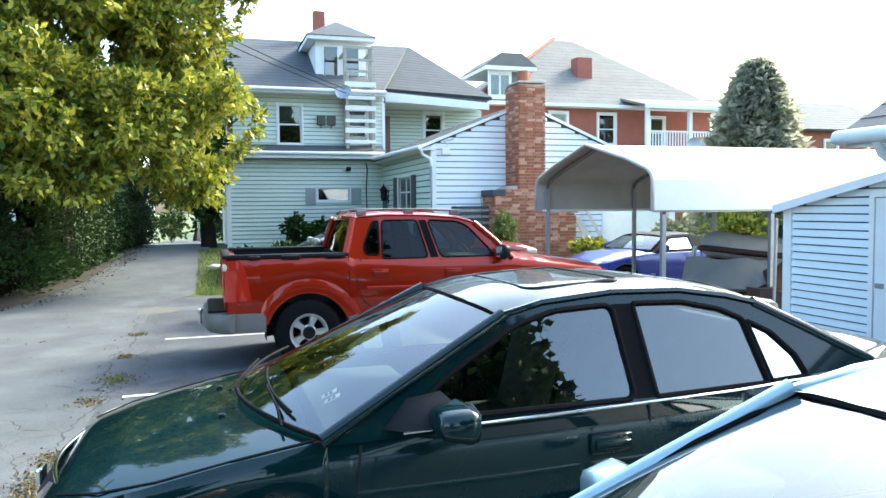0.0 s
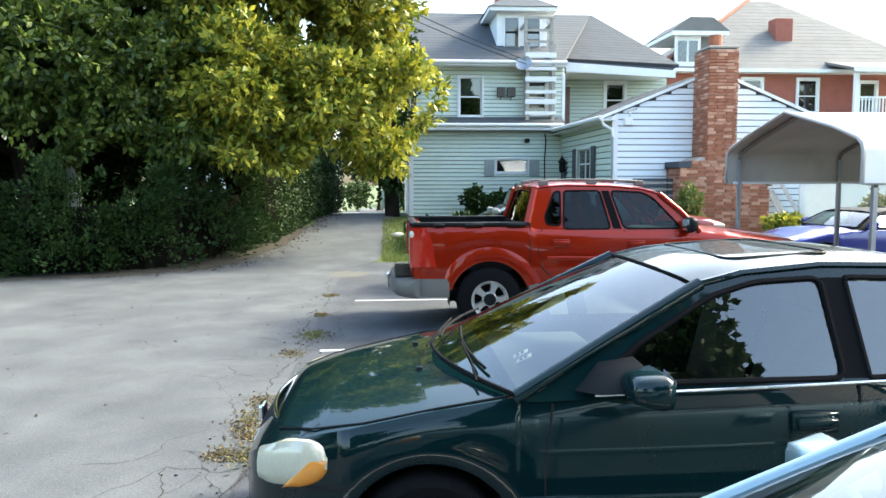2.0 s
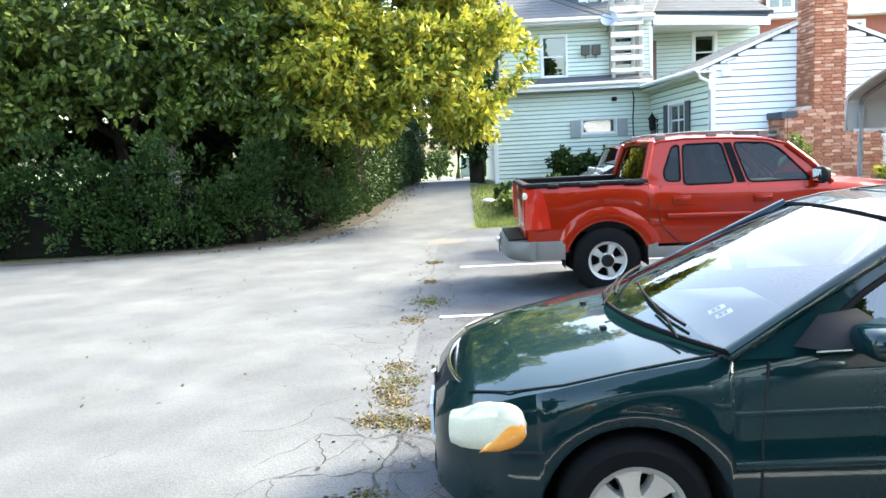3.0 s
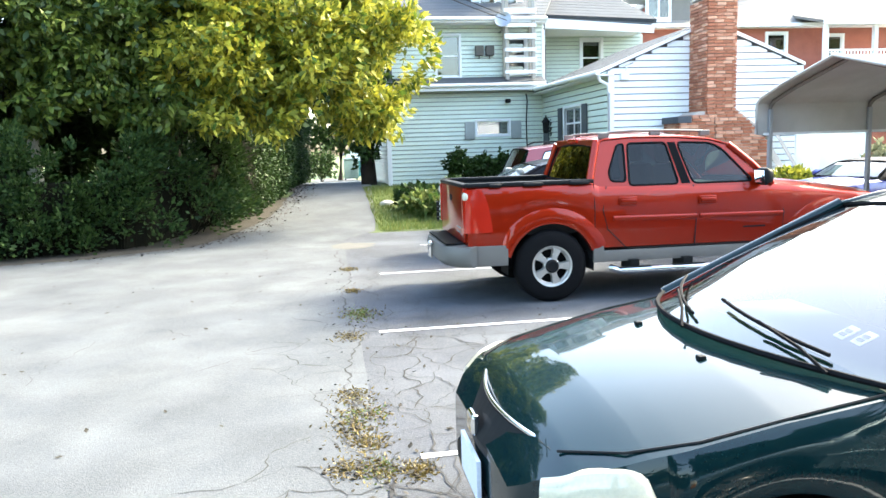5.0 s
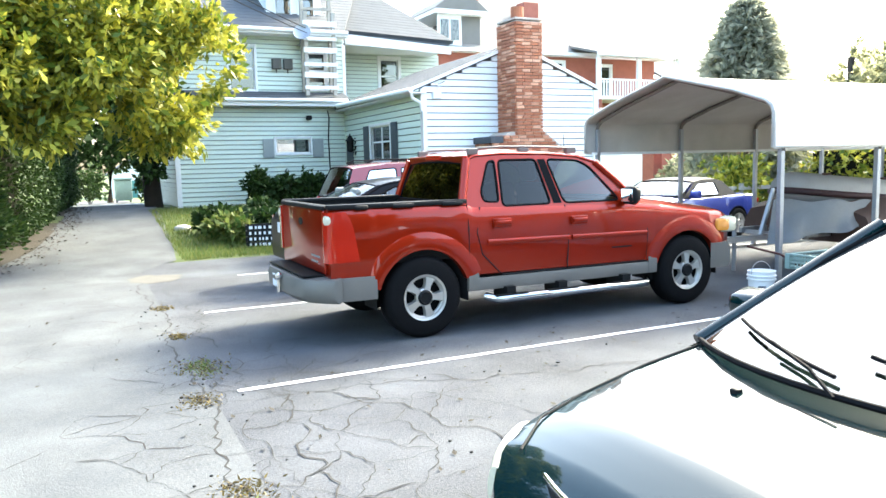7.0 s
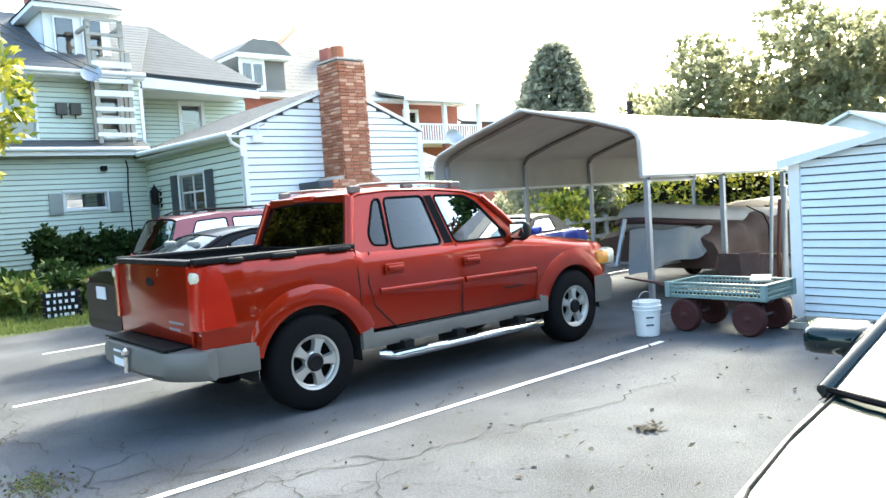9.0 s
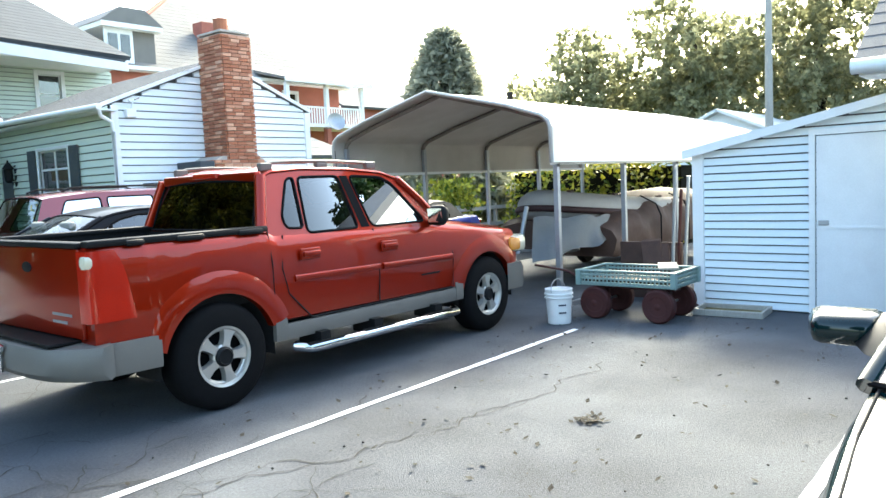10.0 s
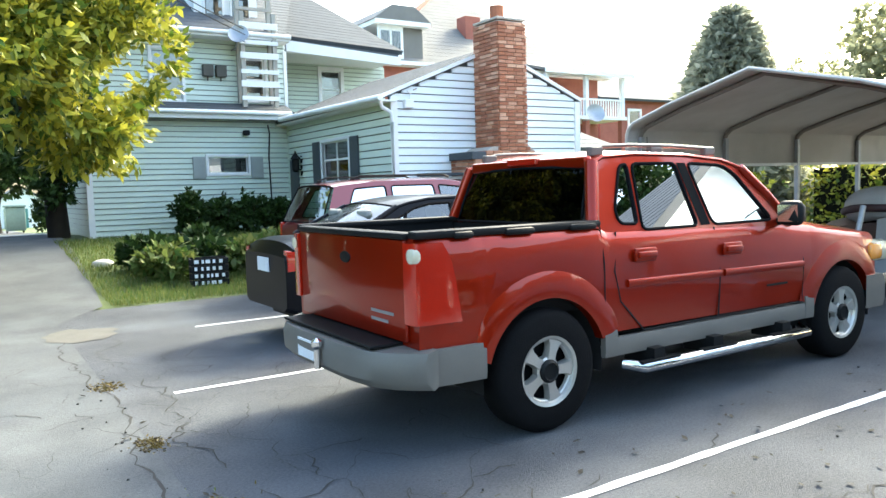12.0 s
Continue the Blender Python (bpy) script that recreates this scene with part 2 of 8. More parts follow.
def box(bm, x0, x1, y0, y1, z0, z1, bevel=0.0, m=None):
    r = bmesh.ops.create_cube(bm, size=1.0, matrix=Matrix.Translation(((x0 + x1) / 2, (y0 + y1) / 2, (z0 + z1) / 2)) @ Matrix.Diagonal((abs(x1 - x0), abs(y1 - y0), abs(z1 - z0), 1)))
    vs = r["verts"]
    if m is not None:
        bmesh.ops.transform(bm, matrix=m, verts=vs)
    if bevel:
        es = list({e for v in vs for e in v.link_edges})
        bmesh.ops.bevel(bm, geom=es, offset=bevel, segments=2, affect="EDGES", profile=0.5)
    return bm


def bx(*a, bevel=0.0, m=None):
    return box(bmesh.new(), *a, bevel=bevel, m=m)


def prism(bm, pts, a, b, axis="y", m=None):
    """A polygon of (u, v) points carried from a to b along an axis."""
    def at(u, v, w):
        return {"y": (u, w, v), "x": (w, u, v), "z": (u, v, w)}[axis]
    lo = [bm.verts.new(at(u, v, a)) for u, v in pts]
    hi = [bm.verts.new(at(u, v, b)) for u, v in pts]
    bm.faces.new(lo)
    bm.faces.new(hi[::-1])
    for i in range(len(pts)):
        j = (i + 1) % len(pts)
        bm.faces.new((lo[i], hi[i], hi[j], lo[j]))
    if m is not None:
        bmesh.ops.transform(bm, matrix=m, verts=lo + hi)
    return bm


def tube(bm, pts, r, seg=8, closed=False, r2=None):
    """A round bar along points; r2 is the radius at its end."""
    pts = [Vector(p) for p in pts]
    rings = []
    n = len(pts)
    up = Vector((0, 0, 1))
    for i, p in enumerate(pts):
        d = (pts[(i + 1) % n] - pts[i - 1]) if closed else (pts[min(i + 1, n - 1)] - pts[max(i - 1, 0)])
        d.normalize()
        side = d.cross(up)
        if side.length < 0.05:
            side = d.cross(Vector((1, 0, 0)))
        side.normalize()
        nor = side.cross(d)
        rr = r if r2 is None else r + (r2 - r) * i / max(n - 1, 1)
        rings.append([bm.verts.new(p + rr * (math.cos(2 * math.pi * k / seg) * side + math.sin(2 * math.pi * k / seg) * nor)) for k in range(seg)])
    for i in range(n if closed else n - 1):
        a, b = rings[i], rings[(i + 1) % n]
        for k in range(seg):
            bm.faces.new((a[k], a[(k + 1) % seg], b[(k + 1) % seg], b[k]))
    if not closed:
        bm.faces.new(rings[0][::-1])
        bm.faces.new(rings[-1])
    return bm


def lathe(bm, prof, seg=24, m=None):
    """Turn (radius, height) points round z."""
    rings = [[bm.verts.new((r * math.cos(2 * math.pi * k / seg), r * math.sin(2 * math.pi * k / seg), z)) for k in range(seg)] for r, z in prof]
    for a, b in zip(rings, rings[1:]):
        for k in range(seg):
            bm.faces.new((a[k], a[(k + 1) % seg], b[(k + 1) % seg], b[k]))
    bm.faces.new(rings[0][::-1])
    bm.faces.new(rings[-1])
    if m is not None:
        bmesh.ops.transform(bm, matrix=m, verts=[v for r in rings for v in r])
    return bm


def loft(bm, sections, cap=True):
    """Skin over open rows of points, all of one length."""
    rows = [[bm.verts.new(p) for p in s] for s in sections]
    for a, b in zip(rows, rows[1:]):
        for k in range(len(a) - 1):
            if len({a[k].co.to_tuple(5), a[k + 1].co.to_tuple(5), b[k + 1].co.to_tuple(5), b[k].co.to_tuple(5)}) >= 3:
                bm.faces.new((a[k], a[k + 1], b[k + 1], b[k]))
    if cap:
        for r in (rows[0], rows[-1]):
            bm.faces.new(r)
    return bm


def ngon(bm, pts):
    return bm.faces.new([bm.verts.new(p) for p in pts])


def lerp(table, x):
    """Piecewise curve through (x, value) pairs, eased."""
    if x <= table[0][0]:
        return table[0][1]
    for (x0, v0), (x1, v1) in zip(table, table[1:]):
        if x <= x1:
            return v0 + (v1 - v0) * (x - x0) / (x1 - x0)
    return table[-1][1]

# ---- ground, lot, alley ----
def drape(name, ys, span, material, dz, nx=8, parent=None):
    """A sheet over the ground between span(y) = (x0, x1)."""
    bm = bmesh.new()
    rows = []
    for y in ys:
        a, b = span(y)
        rows.append([(a + (b - a) * i / nx, y, ground_z(0, y) + dz) for i in range(nx + 1)])
    loft(bm, rows, cap=False)
    return part(name, bm, material, parent, smooth=60)


def alley_span(y):
    left = lerp([(-60, -14), (9, -13), (13, -10), (13.6, -6.2), (14.4, -4.3), (16, -3.3), (18, -2.7), (22, -2.2), (60, -2.0)], y)
    right = lerp([(-60, -1.12), (15.2, -1.0), (15.9, -0.35), (18, -0.2), (24, 0.05), (60, 0.6)], y)
    return left, right


YS = [-60, -20, -8] + [round(v, 2) for v in np.arange(-4, 15, 1.0)] + [round(v, 2) for v in np.arange(15, 32, 0.5)] + [36, 42, 50, 60]
tagged(drape("ground", [-400, -60, -20] + YS[3:] + [120, 400], lambda y: (-400, 400), M_LAWN, -0.03, 40), "rough grass and soil round the yard", "ground", kind="structure")
tagged(drape("pavement", [y for y in YS if -20 <= y <= 15.5] + [15.8], lambda y: (-1.14, 45), M_ASPHALT, 0.0, 24), "worn blue-grey asphalt parking lot with cracks", "pavement", kind="structure")
tagged(drape("road", [y for y in YS], alley_span, M_ALLEY, 0.003, 10), "pale worn asphalt alley beside the lot", "road", kind="structure")
# bright strip past the house: sunlight put into a pale surface colour
tagged(drape("cross_street", [27.5, 29, 31], lambda y: (-30, 12), M_CONCRETE, 0.012, 16), "street at the end of the alley, its sunlight put in as pale concrete", "pavement", kind="structure")
tagged(drape("hedge_verge", [12.9, 13.4, 14, 15, 16, 18, 20, 24, 28], lambda y: (alley_span(y)[0] - 2.5, alley_span(y)[0] + 0.12 + 0.1 * math.sin(y * 3)), M_SOIL, 0.012, 10), "dark leaf-strewn soil under the hedge", "ground", kind="structure")


def painted_line(y, x0, x1, tilt=0.0):
    bm = bmesh.new()
    rng = random.Random(int(y * 100))
    rows = []
    n = 40
    for i in range(n + 1):
        x = x0 + (x1 - x0) * i / n
        yy = y + tilt * (x - x0)
        rows.append([(x, yy - 0.031 + rng.uniform(-0.006, 0.006), ground_z(x, yy) + 0.006), (x, yy + 0.031 + rng.uniform(-0.006, 0.006), ground_z(x, yy) + 0.006)])
    loft(bm, rows, cap=False)
    tagged(part("parking_line", bm, M_LINE), "worn white painted line on the asphalt", "parking line", "parking lines")


painted_line(7.54, -0.83, 4.68, 0.014)
painted_line(10.84, -0.6, 5.0, 0.008)
painted_line(13.72, 0.3, 5.2, 0.005)
painted_line(4.63, -0.8, 4.4, 0.02)
painted_line(1.7, -0.9, 4.2, 0.015)


def ribbon(bm, pts, w, rng, dz=0.0055):
    prev = None
    for i, (x, y) in enumerate(pts):
        a, b = pts[max(i - 1, 0)], pts[min(i + 1, len(pts) - 1)]
        d = Vector((b[0] - a[0], b[1] - a[1], 0))
        d = d.normalized() if d.length else Vector((1, 0, 0))
        n = Vector((-d.y, d.x, 0)) * w * rng.uniform(0.35, 1.25) * (0.3 if i in (0, len(pts) - 1) else 1)
        p = Vector((x, y, ground_z(x, y) + dz))
        cur = (bm.verts.new(p - n), bm.verts.new(p + n))
        if prev:
            bm.faces.new((prev[0], cur[0], cur[1], prev[1]))
        prev = cur


def jag(a, b, rng, amp=0.05, step=0.07):
    n = max(3, int(math.dist(a, b) / step))
    out, o = [], 0.0
    for i in range(n + 1):
        t = i / n
        o = (o + rng.uniform(-amp, amp)) * 0.82
        e = min(1, 6 * t, 6 * (1 - t))
        dx, dy = b[0] - a[0], b[1] - a[1]
        l = math.hypot(dx, dy)
        out.append((a[0] + dx * t - dy / l * o * e, a[1] + dy * t + dx / l * o * e))
    return out


def cracks():
    rng = random.Random(5)
    bm = bmesh.new()
    ribbon(bm, jag((-0.35, 7.22), (2.4, 6.65), rng, 0.07), 0.006, rng)
    ribbon(bm, jag((2.4, 6.65), (3.6, 6.75), rng, 0.07), 0.006, rng)
    ribbon(bm, jag((-0.2, 7.15), (0.6, 5.2), rng, 0.08), 0.005, rng)
    for y0, y1 in ((2.2, 5.0), (5.0, 8.6), (8.6, 11.5), (11.5, 14.0)):
        ribbon(bm, jag((-1.12, y0), (-1.08, y1), rng, 0.05), 0.009, rng)
        ribbon(bm, jag((-0.75, y0 + 0.4), (-0.7, y1), rng, 0.1), 0.007, rng)
    # alligator cracking: jittered cells along the seam of the two surfaces
    cell = 0.34
    node = {}
    for i in range(-9, 9):
        for j in range(0, 36):
            x = -0.75 + i * cell + (0.5 * cell if j % 2 else 0) + rng.uniform(-0.12, 0.12)
            y = 2.2 + j * cell * 0.87 + rng.uniform(-0.12, 0.12)
            node[i, j] = (x, y)
    for (i, j), p in node.items():
        for q in ((i + 1, j), (i + (j % 2), j + 1), (i - 1 + (j % 2), j + 1)):
            if q in node:
                mx, my = (p[0] + node[q][0]) / 2, (p[1] + node[q][1]) / 2
                keep = math.exp(-((mx + 0.6) / 1.05) ** 2) * (1.0 if my < 8.4 else 0.5)
                if rng.random() < keep * 0.8:
                    ribbon(bm, jag(p, node[q], rng, 0.035, 0.05), rng.choice((0.0025, 0.0035, 0.0035, 0.0055)), rng)
    for k in range(7):
        x, y = rng.uniform(-4.5, -1.6), rng.uniform(2.5, 12)
        a = rng.uniform(0.9, 2.2)
        ribbon(bm, jag((x, y), (x + math.cos(a) * 1.1, y + math.sin(a) * 1.4), rng, 0.08), 0.0022, rng)
    for k in range(6):
        x, y = rng.uniform(1, 5.5), rng.uniform(4.9, 7.2)
        a = rng.uniform(-0.6, 0.6)
        ribbon(bm, jag((x, y), (x + math.cos(a) * 1.1, y + math.sin(a) * 1.0), rng, 0.08), 0.0035, rng)
    tagged(part("asphalt_cracks", bm, M_CRACK), "dark branching cracks in the worn asphalt", "cracks", kind="stuff")
    bm = bmesh.new()
    pts = [(-0.86 + 0.42 * math.cos(a) * rng.uniform(0.75, 1.1), 14.05 + 0.5 * math.sin(a) * rng.uniform(0.7, 1.1)) for a in np.linspace(0, 2 * math.pi, 22, endpoint=False)]
    ngon(bm, [(x, y, 0.008) for x, y in pts])
    tagged(part("pavement_patch", bm, M_PATCH), "pale crumbling patch at the edge of the alley", "pavement patch", kind="structure")


cracks()


# ---- plants ----
class Leaves:
    """Gathers leaves as plain lists, for speed."""

    def __init__(self):
        self.v, self.f = [], []

    def add(self, p, d, s, length, width, fold):
        i = len(self.v)
        m = p + d * (length * 0.45)
        self.v += [p, m + s * width, p + d * length, m - s * width]
        self.f += [(i, i + 1, i + 2), (i, i + 2, i + 3)]

    def make(self, name, material, parent=None, label=""):
        me = bpy.data.meshes.new(name)
        me.from_pydata([tuple(v) for v in self.v], [], self.f)
        me.materials.append(material)
        ob = new(name, me)
        if parent is not None:
            ob.parent = parent
        return tagged(ob, label)


def unit(rng):
    while True:
        v = Vector((rng.uniform(-1, 1), rng.uniform(-1, 1), rng.uniform(-1, 1)))
        if 0.05 < v.length < 1:
            return v.normalized()


def spray(L, rng, p, out, n, length, width, spread=0.12, droop=0.25):
    """A tuft of leaves at the end of a twig."""
    for _ in range(n):
        d = (out * 0.8 + unit(rng) * 0.9 + Vector((0, 0, -droop))).normalized()
        s = d.cross(unit(rng))
        if s.length < 0.1:
            continue
        k = rng.uniform(0.7, 1.25)
        L.add(p + unit(rng) * spread * rng.random(), d, s.normalized(), length * k, width * k, 0)


def tree(name, label, base, limbs, blobs, leaf_mat_, tufts, length, width, trunk_r, seed, per=9):
    """Tapered trunk and limbs; a crown of leaf tufts on the outside of overlapping masses."""
    rng = random.Random(seed)
    e = thing(name, label, "tree", at=base)
    for i, pts in enumerate(limbs):
        part("trunk" if i == 0 else "limb", tube(bmesh.new(), pts, trunk_r if i == 0 else trunk_r * 0.45, 9, r2=trunk_r * (0.5 if i == 0 else 0.12)), M_BARK, e, smooth=60)
    for k, (c, r) in enumerate(blobs):
        L = Leaves()
        c, r = Vector(c), Vector(r)
        n = int(tufts * (r.x * r.y + r.x * r.z + r.y * r.z) / 3)
        for _ in range(n):
            u = unit(rng)
            q = rng.random() ** 0.35
            lump = 0.8 + 0.42 * noise.noise(Vector((u.x * 2.3 + k, u.y * 2.3, u.z * 2.3))) + 0.16 * noise.noise(Vector((u.x * 6, u.y * 6 + k, u.z * 6)))
            p = c + Vector((u.x * r.x, u.y * r.y, u.z * r.z)) * q * lump
            if noise.noise(p * 1.1 + Vector((k, 0, 0))) < -0.17:
                continue
            spray(L, rng, p, u, per, length, width, 0.16)
        L.make("crown", leaf_mat_, e)
    return e

# ---- walls with boards, windows ----
def fill_with_holes(bm, outline, holes, at):
    edges = []
    for loop in [outline] + holes:
        vs = [bm.verts.new(at(*p)) for p in loop]
        edges += [bm.edges.new((vs[i], vs[(i + 1) % len(vs)])) for i in range(len(vs))]
    bmesh.ops.triangle_fill(bm, use_beauty=True, edges=edges)


def clad_wall(name, parent, m, u0, u1, v0, v1, holes, material, step=0.125, thick=0.16, top=None, boards=True, label="", proud=0.045, lap=0.16):
    """A wall in its own frame: u along, v up, the outside at -y. Boards lap one over the next. top(u) cuts a gable."""
    bm = bmesh.new()
    if top:
        peak = max(np.linspace(u0, u1, 201), key=top)
        prism(bm, [(u0, v0), (u1, v0), (u1, top(u1)), (float(peak), top(peak)), (u0, top(u0))], 0.0, thick, "y")
    else:
        fill_with_holes(bm, [(u0, v0), (u1, v0), (u1, v1), (u0, v1)], [[(h[0], h[2]), (h[1], h[2]), (h[1], h[3]), (h[0], h[3])] for h in holes], lambda u, v: (u, 0.0, v))
        far_side = bmesh.ops.extrude_face_region(bm, geom=bm.faces[:])["geom"]
        bmesh.ops.translate(bm, vec=(0, thick, 0), verts=[g for g in far_side if isinstance(g, bmesh.types.BMVert)])
    # backing coloured dark so that the gaps read as lap shadows
    w = part(name, bm, M_LAP_SHADE if boards else material, parent, label)
    w.matrix_basis = m
    if not boards:
        return w
    v = v0
    hi = max(top(u) for u in np.linspace(u0, u1, 50)) if top else v1
    while v < hi - 0.02:
        t = min(v + step + 0.006, hi)
        a, b = u0, u1
        if top:
            ok = [u for u in np.linspace(u0, u1, 241) if top(u) >= v + step * 0.75]
            if not ok:
                break
            a, b = float(ok[0]), float(ok[-1])
        spans = [(a, b)]
        for h in holes:
            if h[2] < v + step * 0.5 < h[3]:
                spans = [q for s in spans for q in ((s[0], min(s[1], h[0])), (max(s[0], h[1]), s[1])) if q[1] - q[0] > 0.02]
        for s0, s1 in spans:
            bm = bmesh.new()
            prism(bm, [(-proud, v + step * lap), (-proud * 0.96, v + step * (lap + 0.16)), (-proud * 0.45, t), (-0.001, t), (-0.001, v + step * lap)], s0, s1, "x")
            o = part("board", bm, material, w)
        v += step
    return w


def sash(name, parent, m, u0, u1, v0, v1, material=M_TRIM, bars=((0.5, "h"),), blind=0.0, depth=0.12, frame_w=0.07, label="", back=M_UNLIT):
    """A window in a wall's frame: casing, sill, sash bars, panes, a sheet behind, near-black by default for the unlit
    room.
    """
    e = new(name)
    e.parent, e.matrix_basis = parent, m
    tagged(e, label)
    f = frame_w
    for nm, b in (("jamb", (u0 - f, u0, v0 - f, v1 + f)), ("jamb", (u1, u1 + f, v0 - f, v1 + f)), ("head", (u0, u1, v1, v1 + f)), ("sill", (u0, u1, v0 - f, v0))):
        part(nm, bx(b[0], b[1], -0.065, 0.05, b[2], b[3], bevel=0.006), material, e)
    g = 0.03
    bm = bmesh.new()
    for b in ((u0, u0 + g, v0, v1), (u1 - g, u1, v0, v1), (u0 + g, u1 - g, v1 - g, v1), (u0 + g, u1 - g, v0, v0 + g)):
        box(bm, b[0], b[1], 0.0, 0.04, b[2], b[3])
    part("sash_frame", bm, material, e)
    for t, way in bars:
        if way == "h":
            z = v0 + (v1 - v0) * t
            part("sash_bar", bx(u0 + g, u1 - g, -0.006, 0.045, z - 0.022, z + 0.022), material, e)
        else:
            u = u0 + (u1 - u0) * t
            part("sash_bar", bx(u - 0.014, u + 0.014, -0.004, 0.04, v0 + g, v1 - g), material, e)
    p = part("pane", bx(u0 + g * 0.6, u1 - g * 0.6, 0.018, 0.022, v0 + g * 0.6, v1 - g * 0.6), M_WINGLASS, e)
    p.visible_shadow = False
    if blind:
        part("blind", bx(u0 + 0.02, u1 - 0.02, 0.07, 0.078, v1 - (v1 - v0) * blind, v1 - 0.01), M_CURTAIN, e)
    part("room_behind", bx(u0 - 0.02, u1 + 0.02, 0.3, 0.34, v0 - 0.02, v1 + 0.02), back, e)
    return e


def shutter(parent, m, u0, u1, v0, v1, material):
    bm = bx(u0, u1, -0.075, -0.046, v0, v1, bevel=0.004)
    o = part("shutter", bm, material, parent)
    o.matrix_basis = m
    n = max(4, int((v1 - v0) / 0.07))
    for i in range(n):
        z = v0 + 0.05 + (v1 - v0 - 0.1) * i / (n - 1)
        part("slat", bx(u0 + 0.025, u1 - 0.025, -0.084, -0.076, z - 0.016, z + 0.016), material, o)
    return o


def slab_roof(parent, name, quad, material, thick=0.1, rows=10, label="", step=None, fascia=None):
    """A roof plane from its low edge (a, b) to its high edge (d, c), in laid courses."""
    a, b, c, d = [Vector(p) for p in quad]
    nrm = (b - a).cross(d - a).normalized()
    if nrm.z < 0:
        nrm = -nrm
    e = part(name, prism_quad(a, b, c, d, -nrm * thick), material, parent, label)
    for i in range(rows):
        t0, t1 = i / rows, min(1.0, (i + 1.1) / rows)
        p0, p1, p2, p3 = a.lerp(d, t0), b.lerp(c, t0), b.lerp(c, t1), a.lerp(d, t1)
        bm = bmesh.new()
        k = nrm * 0.012
        vs = [bm.verts.new(q) for q in (p0 + nrm * 0.002, p1 + nrm * 0.002, p2 + nrm * 0.002, p3 + nrm * 0.002, p0 + k, p1 + k, p2 + nrm * 0.006, p3 + nrm * 0.006)]
        for q in ((0, 1, 5, 4), (4, 5, 6, 7), (0, 4, 7, 3), (1, 2, 6, 5)):
            bm.faces.new([vs[x] for x in q])
        part("shingle_course", bm, material, e)
    return e


def prism_quad(a, b, c, d, off):
    bm = bmesh.new()
    lo, hi = [bm.verts.new(p + off) for p in (a, b, c, d)], [bm.verts.new(p) for p in (a, b, c, d)]
    bm.faces.new(lo), bm.faces.new(hi)
    for i in range(4):
        j = (i + 1) % 4
        bm.faces.new((lo[i], lo[j], hi[j], hi[i]))
    return bm


FRONT = lambda y: Matrix.Translation((0, y, 0))                    # wall facing -y: u = x
SIDE = lambda x: Matrix.Translation((x, 0, 0)) @ pose(0, 0, 0, 0, 0, -90)   # wall facing -x: u = -y


# ---- pale green house ----
house = thing("house", "two-storey pale green clapboard house with a slate-grey roof and dormer", "house")
low_holes = [(3.25, 4.22, 2.02, 2.42)]
clad_wall("wall", house, FRONT(23.2), 0.62, 5.3, 0.5, 3.32, low_holes, M_SIDING_G, label="pale green clapboard lower wall")
sash("window", house, FRONT(23.2), 3.25, 4.22, 2.02, 2.42, bars=(), frame_w=0.06, label="small wide window in a white frame")
shutter(house, FRONT(23.2), 2.88, 3.18, 1.9, 2.42, M_SHUTTER_G)
shutter(house, FRONT(23.2), 4.29, 4.6, 1.9, 2.42, M_SHUTTER_G)
clad_wall("wall", house, SIDE(0.62), -31.0, -23.2, 0.5, 5.3, [], M_SIDING_G)
part("foundation", bx(0.66, 10, 23.24, 31, 0.2, 0.52), M_CONCRETE, house)
part("corner_board", bx(0.55, 0.68, 23.13, 23.2, 0.5, 3.3), M_TRIM, house)
clad_wall("wall", house, FRONT(23.5), 0.62, 5.4, 3.4, 5.4, [(2.14, 2.82, 3.78, 4.95), (4.3, 4.85, 3.85, 4.85)], M_SIDING_G, label="pale green clapboard upper wall")
sash("window", house, FRONT(23.5), 2.14, 2.82, 3.78, 4.95, blind=0.45, label="white sash window with a half-drawn blind")
sash("window", house, FRONT(23.5), 4.3, 4.85, 3.85, 4.85, blind=0.3, label="white sash window behind the ladder frame")
part("corner_board", bx(5.36, 5.45, 23.44, 23.5, 3.4, 5.1), M_TRIM, house)
slab_roof(house, "skirt_roof", ((0.4, 22.85, 3.5), (5.35, 22.85, 3.5), (5.35, 23.5, 3.75), (0.4, 23.5, 3.75)), M_SHINGLE, 0.08, 4)
part("fascia", bx(0.38, 5.3, 22.8, 22.85, 3.3, 3.49), M_TRIM, house, "white fascia board")
part("gutter", tube(bmesh.new(), [(0.38, 22.76, 3.45), (5.25, 22.76, 3.45)], 0.055, 8), M_TRIM, house, smooth=60)
# recessed upper porch
clad_wall("wall", house, FRONT(26.0), 5.4, 9.6, 3.2, 5.6, [(7.5, 8.12, 4.0, 5.1)], M_SIDING_G)
sash("window", house, FRONT(26.0), 7.5, 8.12, 4.0, 5.1, frame_w=0.11, blind=0.0, label="white-framed sash window on the porch", back=M_BROWNDOOR)
part("porch_door", bx(5.75, 6.2, 25.9, 25.95, 3.5, 5.0), M_BROWNDOOR, house)
clad_wall("wall", house, pose(5.4, 0, 0, 0, 0, 90), 23.5, 26.0, 3.4, 5.3, [], M_SIDING_W)
clad_wall("wall", house, SIDE(5.34), -26.0, -23.55, 3.55, 5.3, [], M_SIDING_W)
part("porch_post", bx(5.42, 5.6, 24.5, 24.66, 3.5, 5.36, bevel=0.01), M_TRIM, house)
slab_roof(house, "porch_roof", ((5.35, 24.45, 5.62), (9.3, 24.45, 5.42), (9.3, 26.6, 6.1), (5.35, 26.6, 6.25)), M_SHINGLE, 0.1, 6)
